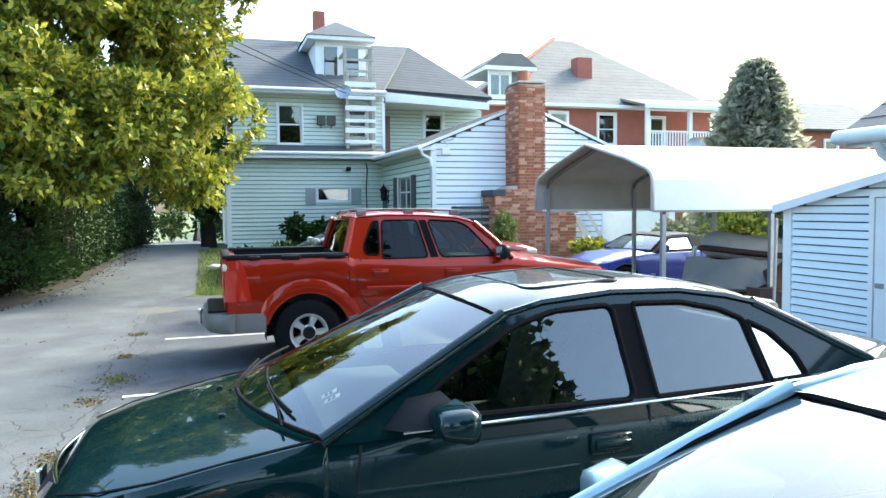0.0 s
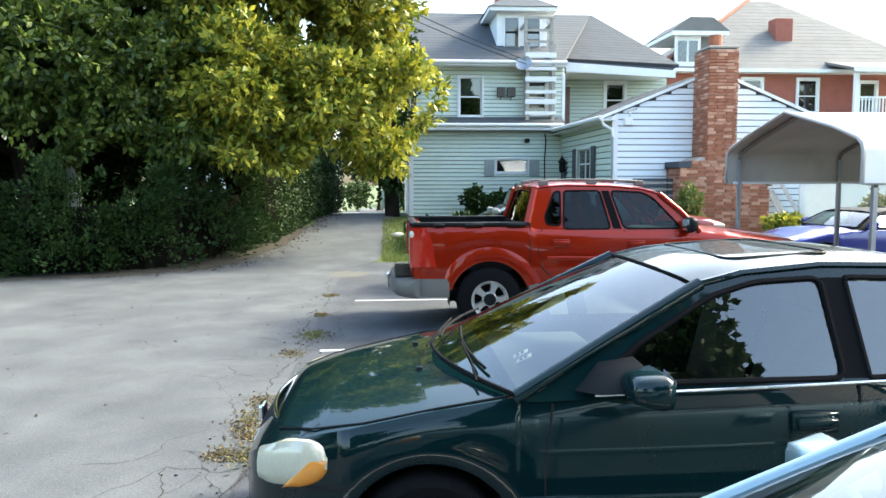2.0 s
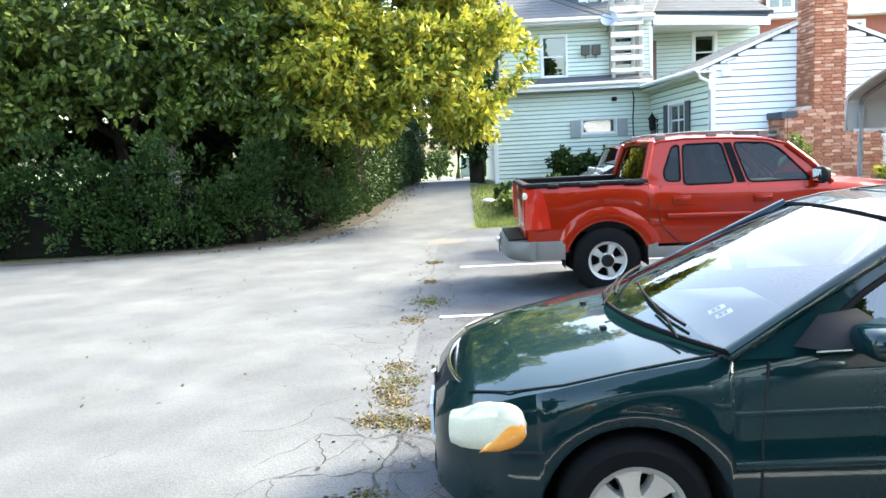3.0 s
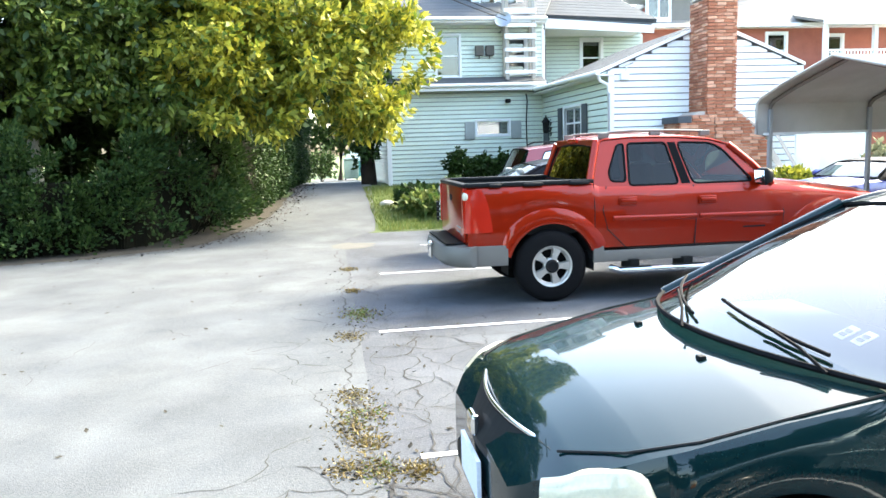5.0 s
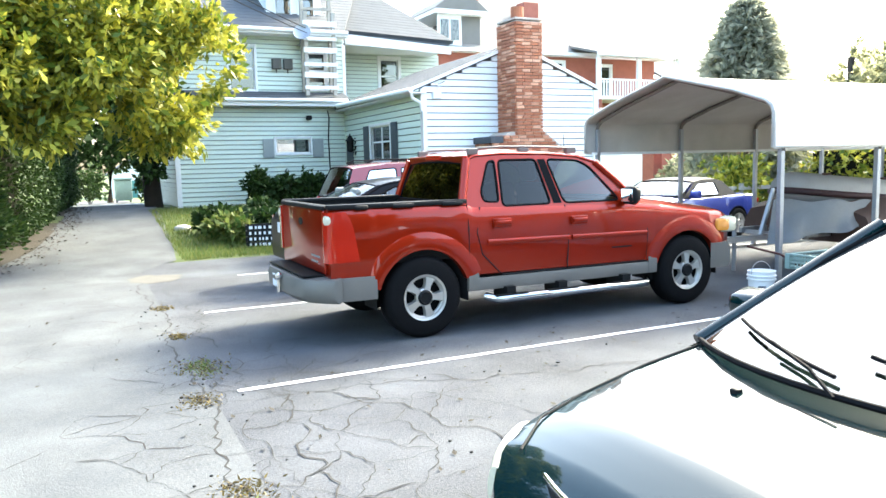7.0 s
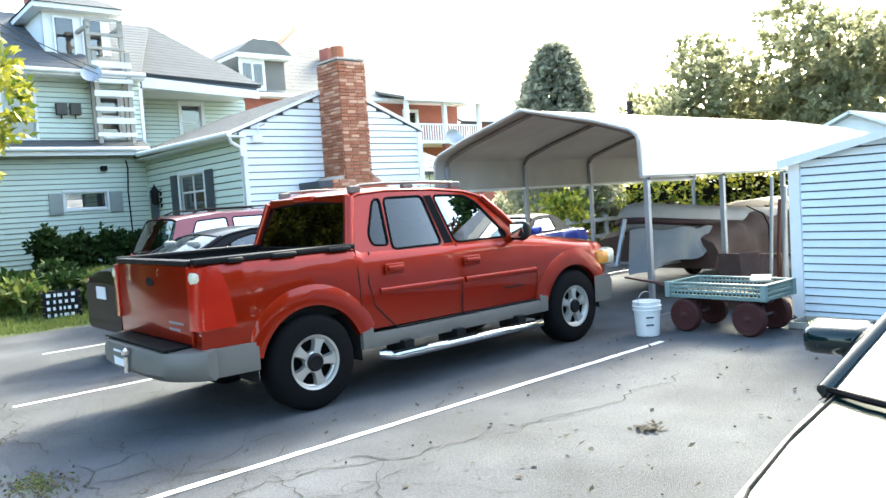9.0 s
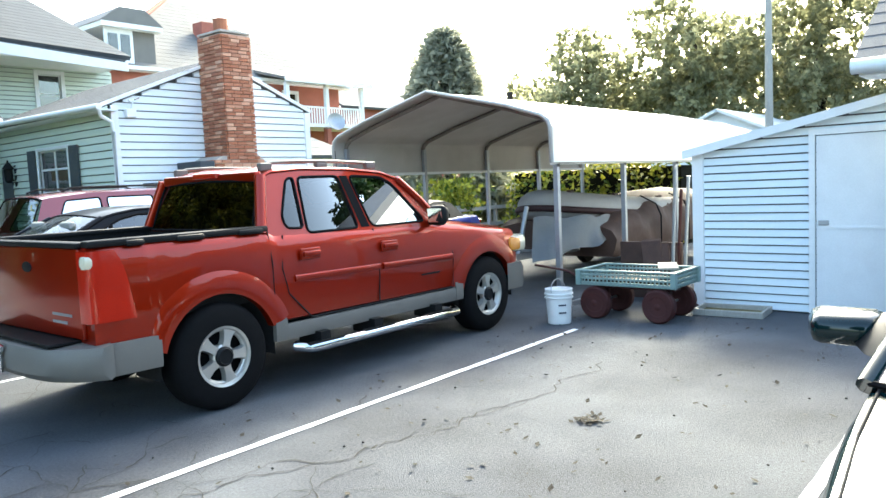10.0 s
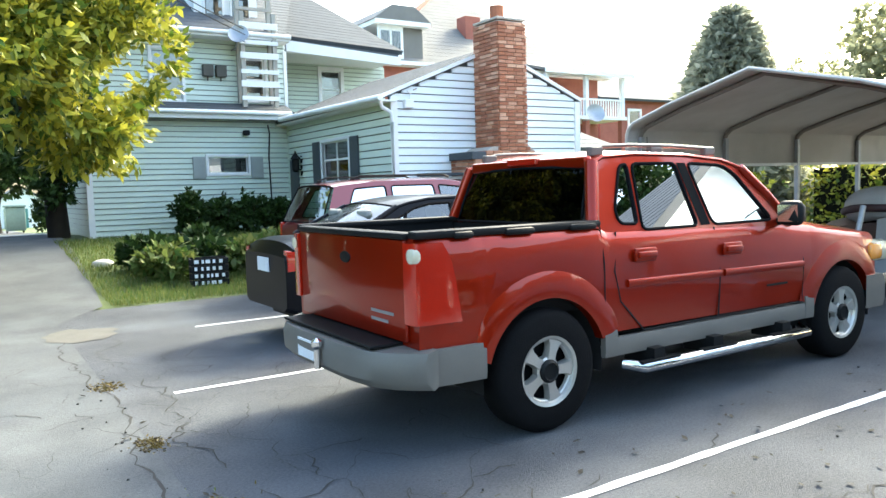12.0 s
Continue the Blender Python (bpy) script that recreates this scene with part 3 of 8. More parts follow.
part("fascia", prism(bmesh.new(), [(5.3, 5.32), (9.35, 5.12), (9.35, 5.36), (5.3, 5.62)], 24.39, 24.45, "y"), M_TRIM, house, "broad white porch fascia")
part("porch_ceiling", bx(5.4, 9.3, 24.46, 26.0, 5.26, 5.3), M_TRIM, house)
# main roof
EV, RG = 5.38, 7.7
slab_roof(house, "roof", ((0.2, 23.05, EV), (5.3, 23.05, EV), (7.2, 27.2, RG), (0.2, 27.2, RG)), M_SHINGLE, 0.12, 18, "slate-grey shingle roof")
slab_roof(house, "roof", ((5.3, 24.5, 5.74), (9.5, 24.5, 5.56), (7.25, 27.2, RG), (7.2, 27.2, RG)), M_SHINGLE, 0.12, 18)
slab_roof(house, "roof", ((9.5, 24.5, 5.56), (9.8, 31.2, EV), (7.2, 27.3, RG), (7.2, 27.2, RG)), M_SHINGLE, 0.12, 14)
slab_roof(house, "roof", ((0.2, 31.2, EV), (9.8, 31.2, EV), (7.2, 27.2, RG), (0.2, 27.2, RG)), M_SHINGLE, 0.12, 4)
part("gable_wall", prism(bmesh.new(), [(23.3, 5.3), (31, 5.3), (27.2, 7.6)], 0.62, 0.75, "x"), M_SIDING_G, house)
part("eave", bx(0.2, 5.4, 23.0, 23.5, 5.26, 5.36), M_TRIM, house)
part("gutter", tube(bmesh.new(), [(0.2, 22.98, 5.36), (5.4, 22.98, 5.36)], 0.06, 8), M_TRIM, house, smooth=60)
part("rear_wall", bx(0.7, 9.6, 30.9, 31.05, 0.5, 5.3), M_SIDING_G, house)
part("side_wall", bx(9.5, 9.65, 26.0, 31, 0.5, 5.3), M_SIDING_G, house)
# dormer
dm = new("dormer")
dm.parent = house
part("front", bx(3.4, 5.02, 24.25, 24.35, 5.85, 7.12), M_TRIM, dm, "white dormer front")
part("cheek", bx(3.4, 3.48, 24.3, 26.4, 5.9, 7.1), M_TRIM, dm)
part("cheek", bx(4.94, 5.02, 24.3, 26.4, 5.9, 7.1), M_TRIM, dm)
for x in (3.62, 4.3):
    part("sash_frame", bx(x, x + 0.52, 24.19, 24.25, 5.98, 6.98, bevel=0.006), M_TRIM, dm)
    part("pane", bx(x + 0.06, x + 0.46, 24.175, 24.188, 6.5, 6.92), M_WINGLASS, dm)
    part("pane", bx(x + 0.06, x + 0.46, 24.175, 24.188, 6.04, 6.44), M_CARGLASS, dm)
    part("dark_glass_backing", bx(x + 0.05, x + 0.47, 24.183, 24.19, 6.03, 6.93), M_UNLIT, dm)
part("cornice", bx(3.12, 5.3, 23.95, 26.3, 7.1, 7.24, bevel=0.02), M_TRIM, dm)
bm = bmesh.new()
pk = (4.21, 25.1, 7.95)
for q in (((3.08, 23.9, 7.24), (5.34, 23.9, 7.24)), ((5.34, 23.9, 7.24), (5.34, 26.5, 7.24)), ((5.34, 26.5, 7.24), (3.08, 26.5, 7.24)), ((3.08, 26.5, 7.24), (3.08, 23.9, 7.24))):
    ngon(bm, [q[0], q[1], pk])
part("dormer_roof", bm, M_SHINGLE, dm)
part("chimney", bx(3.75, 4.15, 27.0, 27.4, 7.2, 8.75), M_BRICK_R, house, "short red brick chimney behind the ridge")

# wooden ladder frame that climbs the wall, with the dish and meter boxes
lad = thing("wooden_ladder_frame", "weathered wooden stair frame with white boards fixed to the upper wall", "fire escape")
for x in (4.18, 4.98):
    part("upright", bx(x - 0.05, x + 0.05, 22.98, 23.08, 3.62, 5.9), M_WOOD, lad)
    part("upright", bx(x - 0.05, x + 0.05, 23.3, 23.4, 3.74, 6.75), M_WOOD, lad)
    part("upper_rail", bx(x - 0.04, x + 0.04, 23.25, 24.2, 6.55, 6.63), M_WOOD, lad)
for i, z in enumerate((3.78, 4.1, 4.42, 4.78, 5.12, 5.5)):
    part("board", bx(4.1, 5.06, 22.95, 22.985, z, z + (0.15 if i % 2 else 0.1), bevel=0.004), M_TRIM, lad, "white board")
for z in (6.0, 6.35, 6.72):
    part("rung", bx(4.12, 5.04, 23.26, 23.31, z, z + 0.07), M_WOOD, lad)
dish = thing("satellite_dish", "grey satellite dish on the house wall", "satellite dish", at=(4.05, 22.85, 5.28))
part("reflector", lathe(bmesh.new(), [(0.02, 0.0), (0.16, 0.02), (0.26, 0.07), (0.3, 0.1), (0.31, 0.095), (0.26, 0.06), (0.16, 0.008)], 20, pose(0, 0, 0, 65, 0, -25) @ Matrix.Scale(0.8, 4)), M_STEEL, dish, smooth=50)
part("arm", tube(bmesh.new(), [(0, 0.05, -0.05), (0.05, -0.3, -0.2)], 0.014, 6), M_STEEL, dish)
part("bracket", tube(bmesh.new(), [(0, 0.02, 0), (0.0, 0.3, -0.25), (0.0, 0.66, -0.25)], 0.02, 6), M_STEEL, dish)
meters = []
for x in (3.3, 3.62):
    mb = thing("meter_box", "pale yellow electric meter box on the wall", "meter box", "meter boxes", at=(x, 23.48, 4.5))
    meters.append(mb)
    part("case", bx(0, 0.25, -0.16, 0, -0.14, 0.14, bevel=0.015), M_PATCH, mb)
    part("conduit", tube(bmesh.new(), [(0.12, -0.06, -0.14), (0.12, -0.06, -0.24)], 0.018, 6), M_PATCH, mb)
cab = thing("wall_cable", "black cable running down the green wall", "cable")
part("cable", tube(bmesh.new(), [(4.75, 23.1, 3.2), (4.8, 23.14, 3.0), (4.76, 23.15, 2.4), (4.78, 23.15, 1.4), (4.76, 23.15, 1.1)], 0.018, 6), M_PLASTIC, cab)
gm = thing("gas_meter", "grey utility meter low on the green wall", "meter", at=(4.5, 23.15, 1.05))
part("body", bx(-0.14, 0.14, -0.2, 0, -0.2, 0.2, bevel=0.04), M_STEEL, gm, smooth=40)
part("dial", lathe(bmesh.new(), [(0.1, 0), (0.1, 0.03), (0.03, 0.04)], 16, pose(0, -0.2, 0.06, 90, 0, 0)), M_PLATE, gm)
part("pipe", tube(bmesh.new(), [(0.0, -0.08, -0.2), (0.0, -0.08, -0.62)], 0.02, 6), M_STEEL, gm)
ln = thing("flood_lamp", "small dark lamp under the eave", "lamp", at=(4.2, 23.12, 3.0))
part("head", bx(-0.07, 0.07, -0.1, 0.06, -0.06, 0.06, bevel=0.02), M_PLASTIC, ln)

# ---- white addition with gable ----
add = thing("house_extension", "single-storey white clapboard extension with a gable end", "house extension")
win = (-21.0, -19.6, 1.72, 2.62)
clad_wall("wall", add, SIDE(5.3), -23.18, -17.72, 0.05, 3.25, [win], M_SIDING_G, 0.15, label="pale clapboard side wall")
sash("window", add, SIDE(5.3), *win, bars=((0.5, "v"), (0.55, "h")), label="white double window between dark shutters")
shutter(add, SIDE(5.3), -21.5, -21.1, 1.68, 2.66, M_SHUTTER)
shutter(add, SIDE(5.3), -19.5, -19.1, 1.68, 2.66, M_SHUTTER)
gtop = lambda u: min(3.38 + 0.385 * (u - 5.3), 3.42 + 0.385 * (10.05 - u))
clad_wall("gable_wall", add, FRONT(17.7), 5.3, 10.05, 0.05, 3.4, [], M_SIDING_W, 0.15, top=gtop, label="white clapboard gable wall")
part("corner_board", bx(5.24, 5.38, 17.63, 17.69, 0.05, 3.3), M_TRIM, add)
part("corner_board", bx(9.95, 10.09, 17.63, 17.69, 0.05, 3.35), M_TRIM, add)
part("side_wall", bx(9.9, 10.05, 17.87, 23.2, 0.05, 3.38), M_SIDING_W, add)
PKX, PKZ = 7.73, gtop(7.73) + 0.1
slab_roof(add, "roof", ((4.98, 17.64, 3.3), (4.98, 23.4, 3.3), (PKX, 23.4, PKZ), (PKX, 17.64, PKZ)), M_SHINGLE, 0.09, 14, "dark grey shingle roof")
slab_roof(add, "roof", ((10.12, 17.64, 3.42), (10.12, 23.4, 3.42), (PKX, 23.4, PKZ), (PKX, 17.64, PKZ)), M_SHINGLE, 0.09, 14)
for a, b in (((4.98, 3.23), (PKX, PKZ - 0.07)), ((10.12, 3.35), (PKX, PKZ - 0.07))):
    part("rake_board", prism_quad(Vector((a[0], 17.605, a[1])), Vector((b[0], 17.605, b[1])), Vector((b[0], 17.605, b[1] + 0.075)), Vector((a[0], 17.605, a[1] + 0.075)), Vector((0, 0.03, 0))), M_TRIM, add)
part("soffit", bx(4.98, 5.3, 17.5, 23.2, 3.18, 3.21), M_TRIM, add)
part("gutter", tube(bmesh.new(), [(4.93, 17.46, 3.24), (4.93, 22.75, 3.3)], 0.06, 8), M_TRIM, add, "white gutter", smooth=60)
part("downpipe", tube(bmesh.new(), [(4.95, 17.52, 3.2), (5.0, 17.56, 3.08), (5.22, 17.6, 2.98), (5.24, 17.6, 2.8), (5.24, 17.6, 0.3), (5.1, 17.5, 0.2)], 0.04, 8), M_TRIM, add, "white downpipe", smooth=60)
ul = thing("utility_box", "small white electric fitting on the gable wall", "utility box", at=(5.62, 17.66, 3.16))
part("case", bx(-0.1, 0.1, -0.1, 0.01, -0.08, 0.08, bevel=0.015), M_TRIM, ul)
part("mast", tube(bmesh.new(), [(0.0, -0.05, 0.05), (0.05, -0.05, 0.2), (-0.05, -0.1, 0.24)], 0.02, 6), M_TRIM, ul)
lan = thing("wall_lantern", "black lantern on the clapboard wall", "wall lamp", at=(5.28, 22.3, 2.2))
part("cage", lathe(bmesh.new(), [(0.05, -0.2), (0.09, -0.15), (0.1, 0.1), (0.14, 0.12), (0.03, 0.26), (0.012, 0.32)], 8, Matrix.Translation((-0.16, 0, 0))), M_PLASTIC, lan)
part("bracket", bx(-0.16, 0.0, -0.02, 0.02, -0.16, -0.12), M_PLASTIC, lan)
part("back_plate", bx(-0.02, 0.01, -0.06, 0.06, -0.3, 0.2, bevel=0.008), M_PLASTIC, lan)
sd_ = thing("side_door", "dark door in the corner of the extension", "door")
part("leaf", bx(5.24, 5.275, 22.45, 23.0, 0.4, 2.3, bevel=0.006), M_SHUTTER, sd_)
part("knob", lathe(bmesh.new(), [(0.03, 0), (0.03, 0.04), (0.01, 0.05)], 10, pose(5.24, 22.52, 1.35, 0, -90, 0)), M_CHROME, sd_)

# ---- brick chimney, coursed ----
chim = thing("brick_chimney", "tall orange-red brick chimney with a wide stepped base", "chimney")
CX0, CX1, CY0, CY1, CTOP = 7.24, 7.94, 16.86, 17.66, 4.78
core = bmesh.new()
box(core, CX0 + 0.02, CX1 - 0.02, CY0 + 0.02, CY1, 0, CTOP - 0.02)
prism(core, [(6.62, 0), (8.78, 0), (8.78, 1.55), (8.3, 2.05), (7.94, 2.3), (7.1, 2.3), (6.9, 2.2), (6.62, 2.05)], CY0 + 0.02, CY1, "y")
part("mortar_core", core, M_MORTAR, chim, "mortar between the bricks")
CAP = part("cap", bx(CX0 - 0.012, CX1 + 0.012, CY0 - 0.012, CY1 + 0.012, CTOP, CTOP + 0.05, bevel=0.01), M_MORTAR, chim)
part("flue", lathe(bmesh.new(), [(0.15, 0.0), (0.15, 0.3), (0.12, 0.3), (0.11, 0.05)], 14, pose(7.55, 17.28, CTOP + 0.05)), M_BRICK, chim)
part("shoulder_slab", bx(6.55, 6.88, CY0 - 0.03, CY1, 2.05, 2.2, bevel=0.01), M_SHINGLE, chim, "dark slab on the chimney shoulder")
part("shoulder_cap", prism_quad(Vector((7.92, 16.86, 2.3)), Vector((8.85, 16.86, 1.62)), Vector((8.85, 17.66, 1.62)), Vector((7.92, 17.66, 2.3)), Vector((0, 0, 0.06))), M_MORTAR, chim)
# ladder and planks that lean by the chimney
pl = thing("leaning_planks", "weathered planks leaning against the wall beside the chimney", "planks")
for i, (x, dx, h) in enumerate(((8.95, 0.55, 1.7), (9.15, 0.5, 1.5), (9.35, 0.6, 1.75))):
    part("plank", prism_quad(Vector((x + dx, 16.7, 0.02)), Vector((x + dx + 0.1, 16.7, 0.02)), Vector((x + 0.1, 17.55, h)), Vector((x, 17.55, h)), Vector((0, 0.035, 0.02))), M_WOOD, pl)
wp = thing("wood_pile", "stacked grey boards beside the chimney base", "wood pile")
for i in range(7):
    part("board", bx(5.75 + 0.03 * (i % 3), 6.6, 17.2 + 0.02 * (i % 2), 17.6, 1.3 + 0.075 * i, 1.36 + 0.075 * i, bevel=0.006), M_WOOD if i % 2 else M_SHINGLE, wp)
part("post", bx(5.8, 5.88, 17.3, 17.38, 0, 1.3), M_WOOD, wp)
part("post", bx(6.45, 6.53, 17.3, 17.38, 0, 1.3), M_WOOD, wp)

# house, extension and fixtures, scaled about the eye to fit the camera's views
VIEW_FIT = Matrix.Translation((-0.3, 0, 1.7)) @ Matrix.Scale(1.028, 4) @ Matrix.Translation((0.3, 0, -1.7))
for o in [house, lad, dish, cab, gm, ln, add, ul, lan, sd_, chim, pl, wp] + meters:
    o.matrix_basis = VIEW_FIT @ o.matrix_basis

# ---- red brick house ----
h2 = thing("house", "two-storey red brick house with a weathered slate roof and porch", "house")
holes = [(15.3, 16.1, 4.75, 6.1), (17.8, 18.62, 4.75, 6.1), (20.6, 21.3, 4.6, 6.0)]
clad_wall("wall", h2, FRONT(32), 11.8, 24.0, 0.3, 6.5, holes, M_BRICK_R, boards=False, label="red brick wall")
for i, h in enumerate(holes):
    sash("window", h2, FRONT(32), *h, blind=0.5 if i < 2 else 0.0, frame_w=0.12, label="white sash window in the brick wall")
part("side_wall", bx(11.8, 11.95, 32.16, 40, 0.3, 6.5), M_BRICK_R, h2)
part("side_wall", bx(23.85, 24, 32.16, 40, 0.3, 6.5), M_BRICK_R, h2)
slab_roof(h2, "roof", ((11.3, 31.5, 6.5), (24.4, 31.5, 6.5), (18.4, 36, 10.4), (17.4, 36, 10.4)), M_SHINGLE2, 0.14, 20, "weathered slate roof")
slab_roof(h2, "roof", ((11.3, 31.5, 6.5), (11.3, 40.5, 6.5), (17.4, 36, 10.4), (17.4, 35.9, 10.4)), M_SHINGLE2, 0.14, 12)
slab_roof(h2, "roof", ((24.4, 31.5, 6.5), (24.4, 40.5, 6.5), (18.4, 36.1, 10.4), (18.4, 36, 10.4)), M_SHINGLE2, 0.14, 12)
part("eave", bx(11.3, 24.4, 31.4, 32, 6.36, 6.5), M_TRIM, h2, "white boxed eave")
part("hip_ridge", tube(bmesh.new(), [(11.4, 31.5, 6.58), (17.4, 36, 10.48)], 0.1, 6), M_BRICK_R, h2)
part("roof_chimney", bx(17.3, 18.1, 33.2, 33.9, 7.3, 9.0, bevel=0.02), M_BRICK_R, h2, "brick chimney on the slate roof")
d2 = new("dormer")
d2.parent = h2
part("front", bx(12.1, 13.2, 31.6, 31.7, 6.6, 7.85), M_TRIM, d2)
part("pane", bx(12.22, 12.58, 31.57, 31.6, 6.8, 7.65), M_WINGLASS, d2)
part("pane", bx(12.7, 13.06, 31.57, 31.6, 6.8, 7.65), M_WINGLASS, d2)
part("cornice", bx(11.85, 14.3, 31.3, 34.6, 7.85, 8.02), M_TRIM, d2)
part("cheek", bx(13.2, 14.15, 31.7, 34.5, 6.6, 7.85), M_SHINGLE2, d2)
part("dormer_roof", prism(bmesh.new(), [(11.8, 8.02), (14.35, 8.02), (13.6, 8.6), (12.6, 8.6)], 31.3, 34.8, "y"), M_SHINGLE2, d2)
p2 = new("porch")
p2.parent = h2
p2.matrix_basis = pose(-0.5, 0, 0)
part("deck", bx(19.6, 24.4, 30.0, 32, 4.3, 4.45), M_TRIM, p2)
slab_roof(p2, "porch_roof", ((19.4, 29.8, 6.35), (24.6, 29.8, 6.35), (24.6, 32, 6.9), (19.4, 32, 6.9)), M_SHINGLE2, 0.1, 5)
part("porch_fascia", bx(19.4, 24.6, 29.75, 29.8, 6.18, 6.34), M_TRIM, p2)
for x in (19.75, 22.0, 24.2):
    part("column", bx(x - 0.09, x + 0.09, 30.05, 30.23, 4.45, 6.2, bevel=0.01), M_TRIM, p2)
    part("lower_column", bx(x - 0.12, x + 0.12, 30.05, 30.29, 0.3, 4.3), M_BRICK_R, p2)
part("rail", bx(19.7, 24.3, 30.08, 30.16, 5.15, 5.22), M_TRIM, p2)
for i in range(30):
    part("baluster", bx(19.85 + i * 0.15, 19.9 + i * 0.15, 30.1, 30.14, 4.45, 5.15), M_TRIM, p2)

h2.matrix_basis = Matrix.Translation((-0.3, 0, 1.7)) @ Matrix.Scale(0.94, 4) @ Matrix.Translation((0.3, 0, -1.7))

dish_ = thing("satellite_dish", "pale grey satellite dish on the porch rail", "satellite dish", at=(19.97, 27.6, 4.29))
part("reflector", lathe(bmesh.new(), [(0.02, 0.0), (0.2, 0.02), (0.32, 0.08), (0.38, 0.12), (0.39, 0.115), (0.32, 0.065), (0.2, 0.006)], 20, pose(0, 0, 0, 70, 0, -20)), M_STEEL, dish_, smooth=50)
part("bracket", tube(bmesh.new(), [(0, 0.02, 0), (0.05, 0.25, -0.2), (0.05, 0.75, -0.2)], 0.025, 6), M_STEEL, dish_)

# a further brick house and small white buildings beyond the carport
h3 = thing("house", "distant red brick house with a dark roof", "house")
clad_wall("wall", h3, FRONT(34), 26.5, 38, 0.3, 5.9, [(28.6, 29.4, 3.9, 5.3), (33, 33.8, 3.9, 5.3)], M_BRICK_R, boards=False)
for u in (28.6, 33):
    sash("window", h3, FRONT(34), u, u + 0.8, 3.9, 5.3, blind=0.4, frame_w=0.12)
part("side_wall", bx(26.5, 26.65, 34.16, 42, 0.3, 5.9), M_BRICK_R, h3)
slab_roof(h3, "roof", ((26.1, 33.6, 5.9), (38.4, 33.6, 5.9), (38.4, 38, 8.0), (26.1, 38, 8.0)), M_SHINGLE, 0.12, 12)
wb = thing("white_garage", "low white building behind the brick chimney", "garage")
part("wall", bx(11.2, 15.5, 22.5, 27, 0.2, 2.6), M_SIDING_W, wb)
slab_roof(wb, "roof", ((10.9, 22.1, 2.6), (15.8, 22.1, 2.6), (15.8, 24.8, 3.5), (10.9, 24.8, 3.5)), M_SHINGLE, 0.1, 6)
part("door", bx(11.7, 13.9, 22.44, 22.5, 0.2, 2.2), M_TRIM, wb)
gb = thing("gabled_outbuilding", "white gabled building beyond the carport", "outbuilding")
part("wall", prism(bmesh.new(), [(10.5, 0), (15.5, 0), (15.5, 2.4), (13.0, 3.5), (10.5, 2.4)], 24, 30, "x"), M_SIDING_W, gb)
slab_roof(gb, "roof", ((23.7, 10.2, 2.36), (30.3, 10.2, 2.36), (30.3, 13.0, 3.62), (23.7, 13.0, 3.62)), M_CARPORT, 0.08, 6)
slab_roof(gb, "roof", ((23.7, 15.8, 2.36), (30.3, 15.8, 2.36), (30.3, 13.0, 3.62), (23.7, 13.0, 3.62)), M_CARPORT, 0.08, 6)

# ---- end of the alley ----
fg = thing("far_garage", "small white gabled garage with a teal door, far off", "garage")
part("wall", prism(bmesh.new(), [(0.3, -0.7), (3.3, -0.7), (3.3, 1.4), (1.8, 2.4), (0.3, 1.4)], 66, 71, "y"), M_SIDING_W, fg)
part("door", bx(0.7, 2.2, 65.94, 66.0, -0.6, 0.9), M_TEAL, fg, "teal garage door")
for a_, b_ in (((0.0, 1.25), (1.8, 2.45)), ((3.6, 1.25), (1.8, 2.45))):
    part("roof_slope", prism_quad(Vector((a_[0], 65.7, a_[1])), Vector((b_[0], 65.7, b_[1])), Vector((b_[0], 71.2, b_[1])), Vector((a_[0], 71.2, a_[1])), Vector((0, 0, 0.12))), M_SHINGLE, fg)
fh = thing("far_house", "white house at the end of the alley", "house")
part("wall", bx(-9, -2.6, 33.5, 42, -0.3, 5.6), M_SIDING_W, fh)
slab_roof(fh, "roof", ((-9.3, 33.2, 5.6), (-2.3, 33.2, 5.6), (-2.3, 38, 8.2), (-9.3, 38, 8.2)), M_SHINGLE, 0.12, 8)
part("window", bx(-4.2, -3.4, 33.44, 33.5, 1.6, 3.0), M_UNLIT, fh)
rb = thing("refuse_bin", "green wheeled refuse bin at the end of the alley", "refuse bin", at=(-0.1, 38.5, ground_z(0, 38.5)))
part("body", bx(-0.35, 0.35, -0.35, 0.35, 0.1, 1.0, bevel=0.05), M_TRAY, rb, smooth=40)
part("lid", bx(-0.38, 0.38, -0.4, 0.38, 1.0, 1.08, bevel=0.03), M_TRAY, rb, smooth=40)
for x in (-0.28, 0.28):
    part("wheel", lathe(bmesh.new(), [(0.1, -0.03), (0.1, 0.03)], 12, pose(x, 0.3, 0.1, 0, 90, 0)), M_RUBBER, rb)

# ---- unseen house behind the camera, which the car windows mirror ----
bh = thing("neighbour_house", "unseen plain house behind the parked cars, dark brick for their reflections", "house")
# brick added as a dark wall to deepen the cars' reflections
part("wall", bx(0.5, 11, -17, -9, 0, 4.2), M_BRICK_R, bh)
slab_roof(bh, "roof", ((0.1, -8.6, 4.2), (11.4, -8.6, 4.2), (11.4, -13, 7.0), (0.1, -13, 7.0)), M_SHINGLE, 0.14, 10)
slab_roof(bh, "roof", ((0.1, -17.4, 4.2), (11.4, -17.4, 4.2), (11.4, -13, 7.0), (0.1, -13, 7.0)), M_SHINGLE, 0.14, 3)

# ---- shed and garage ----
shed = thing("shed", "white ribbed metal shed with a low gable roof", "shed")
stop = lambda u: 1.76 + 0.21 * (u + 7.06) if u < -5.0 else 1.76 + 0.21 * 2.06 - 0.21 * (u + 5.0)
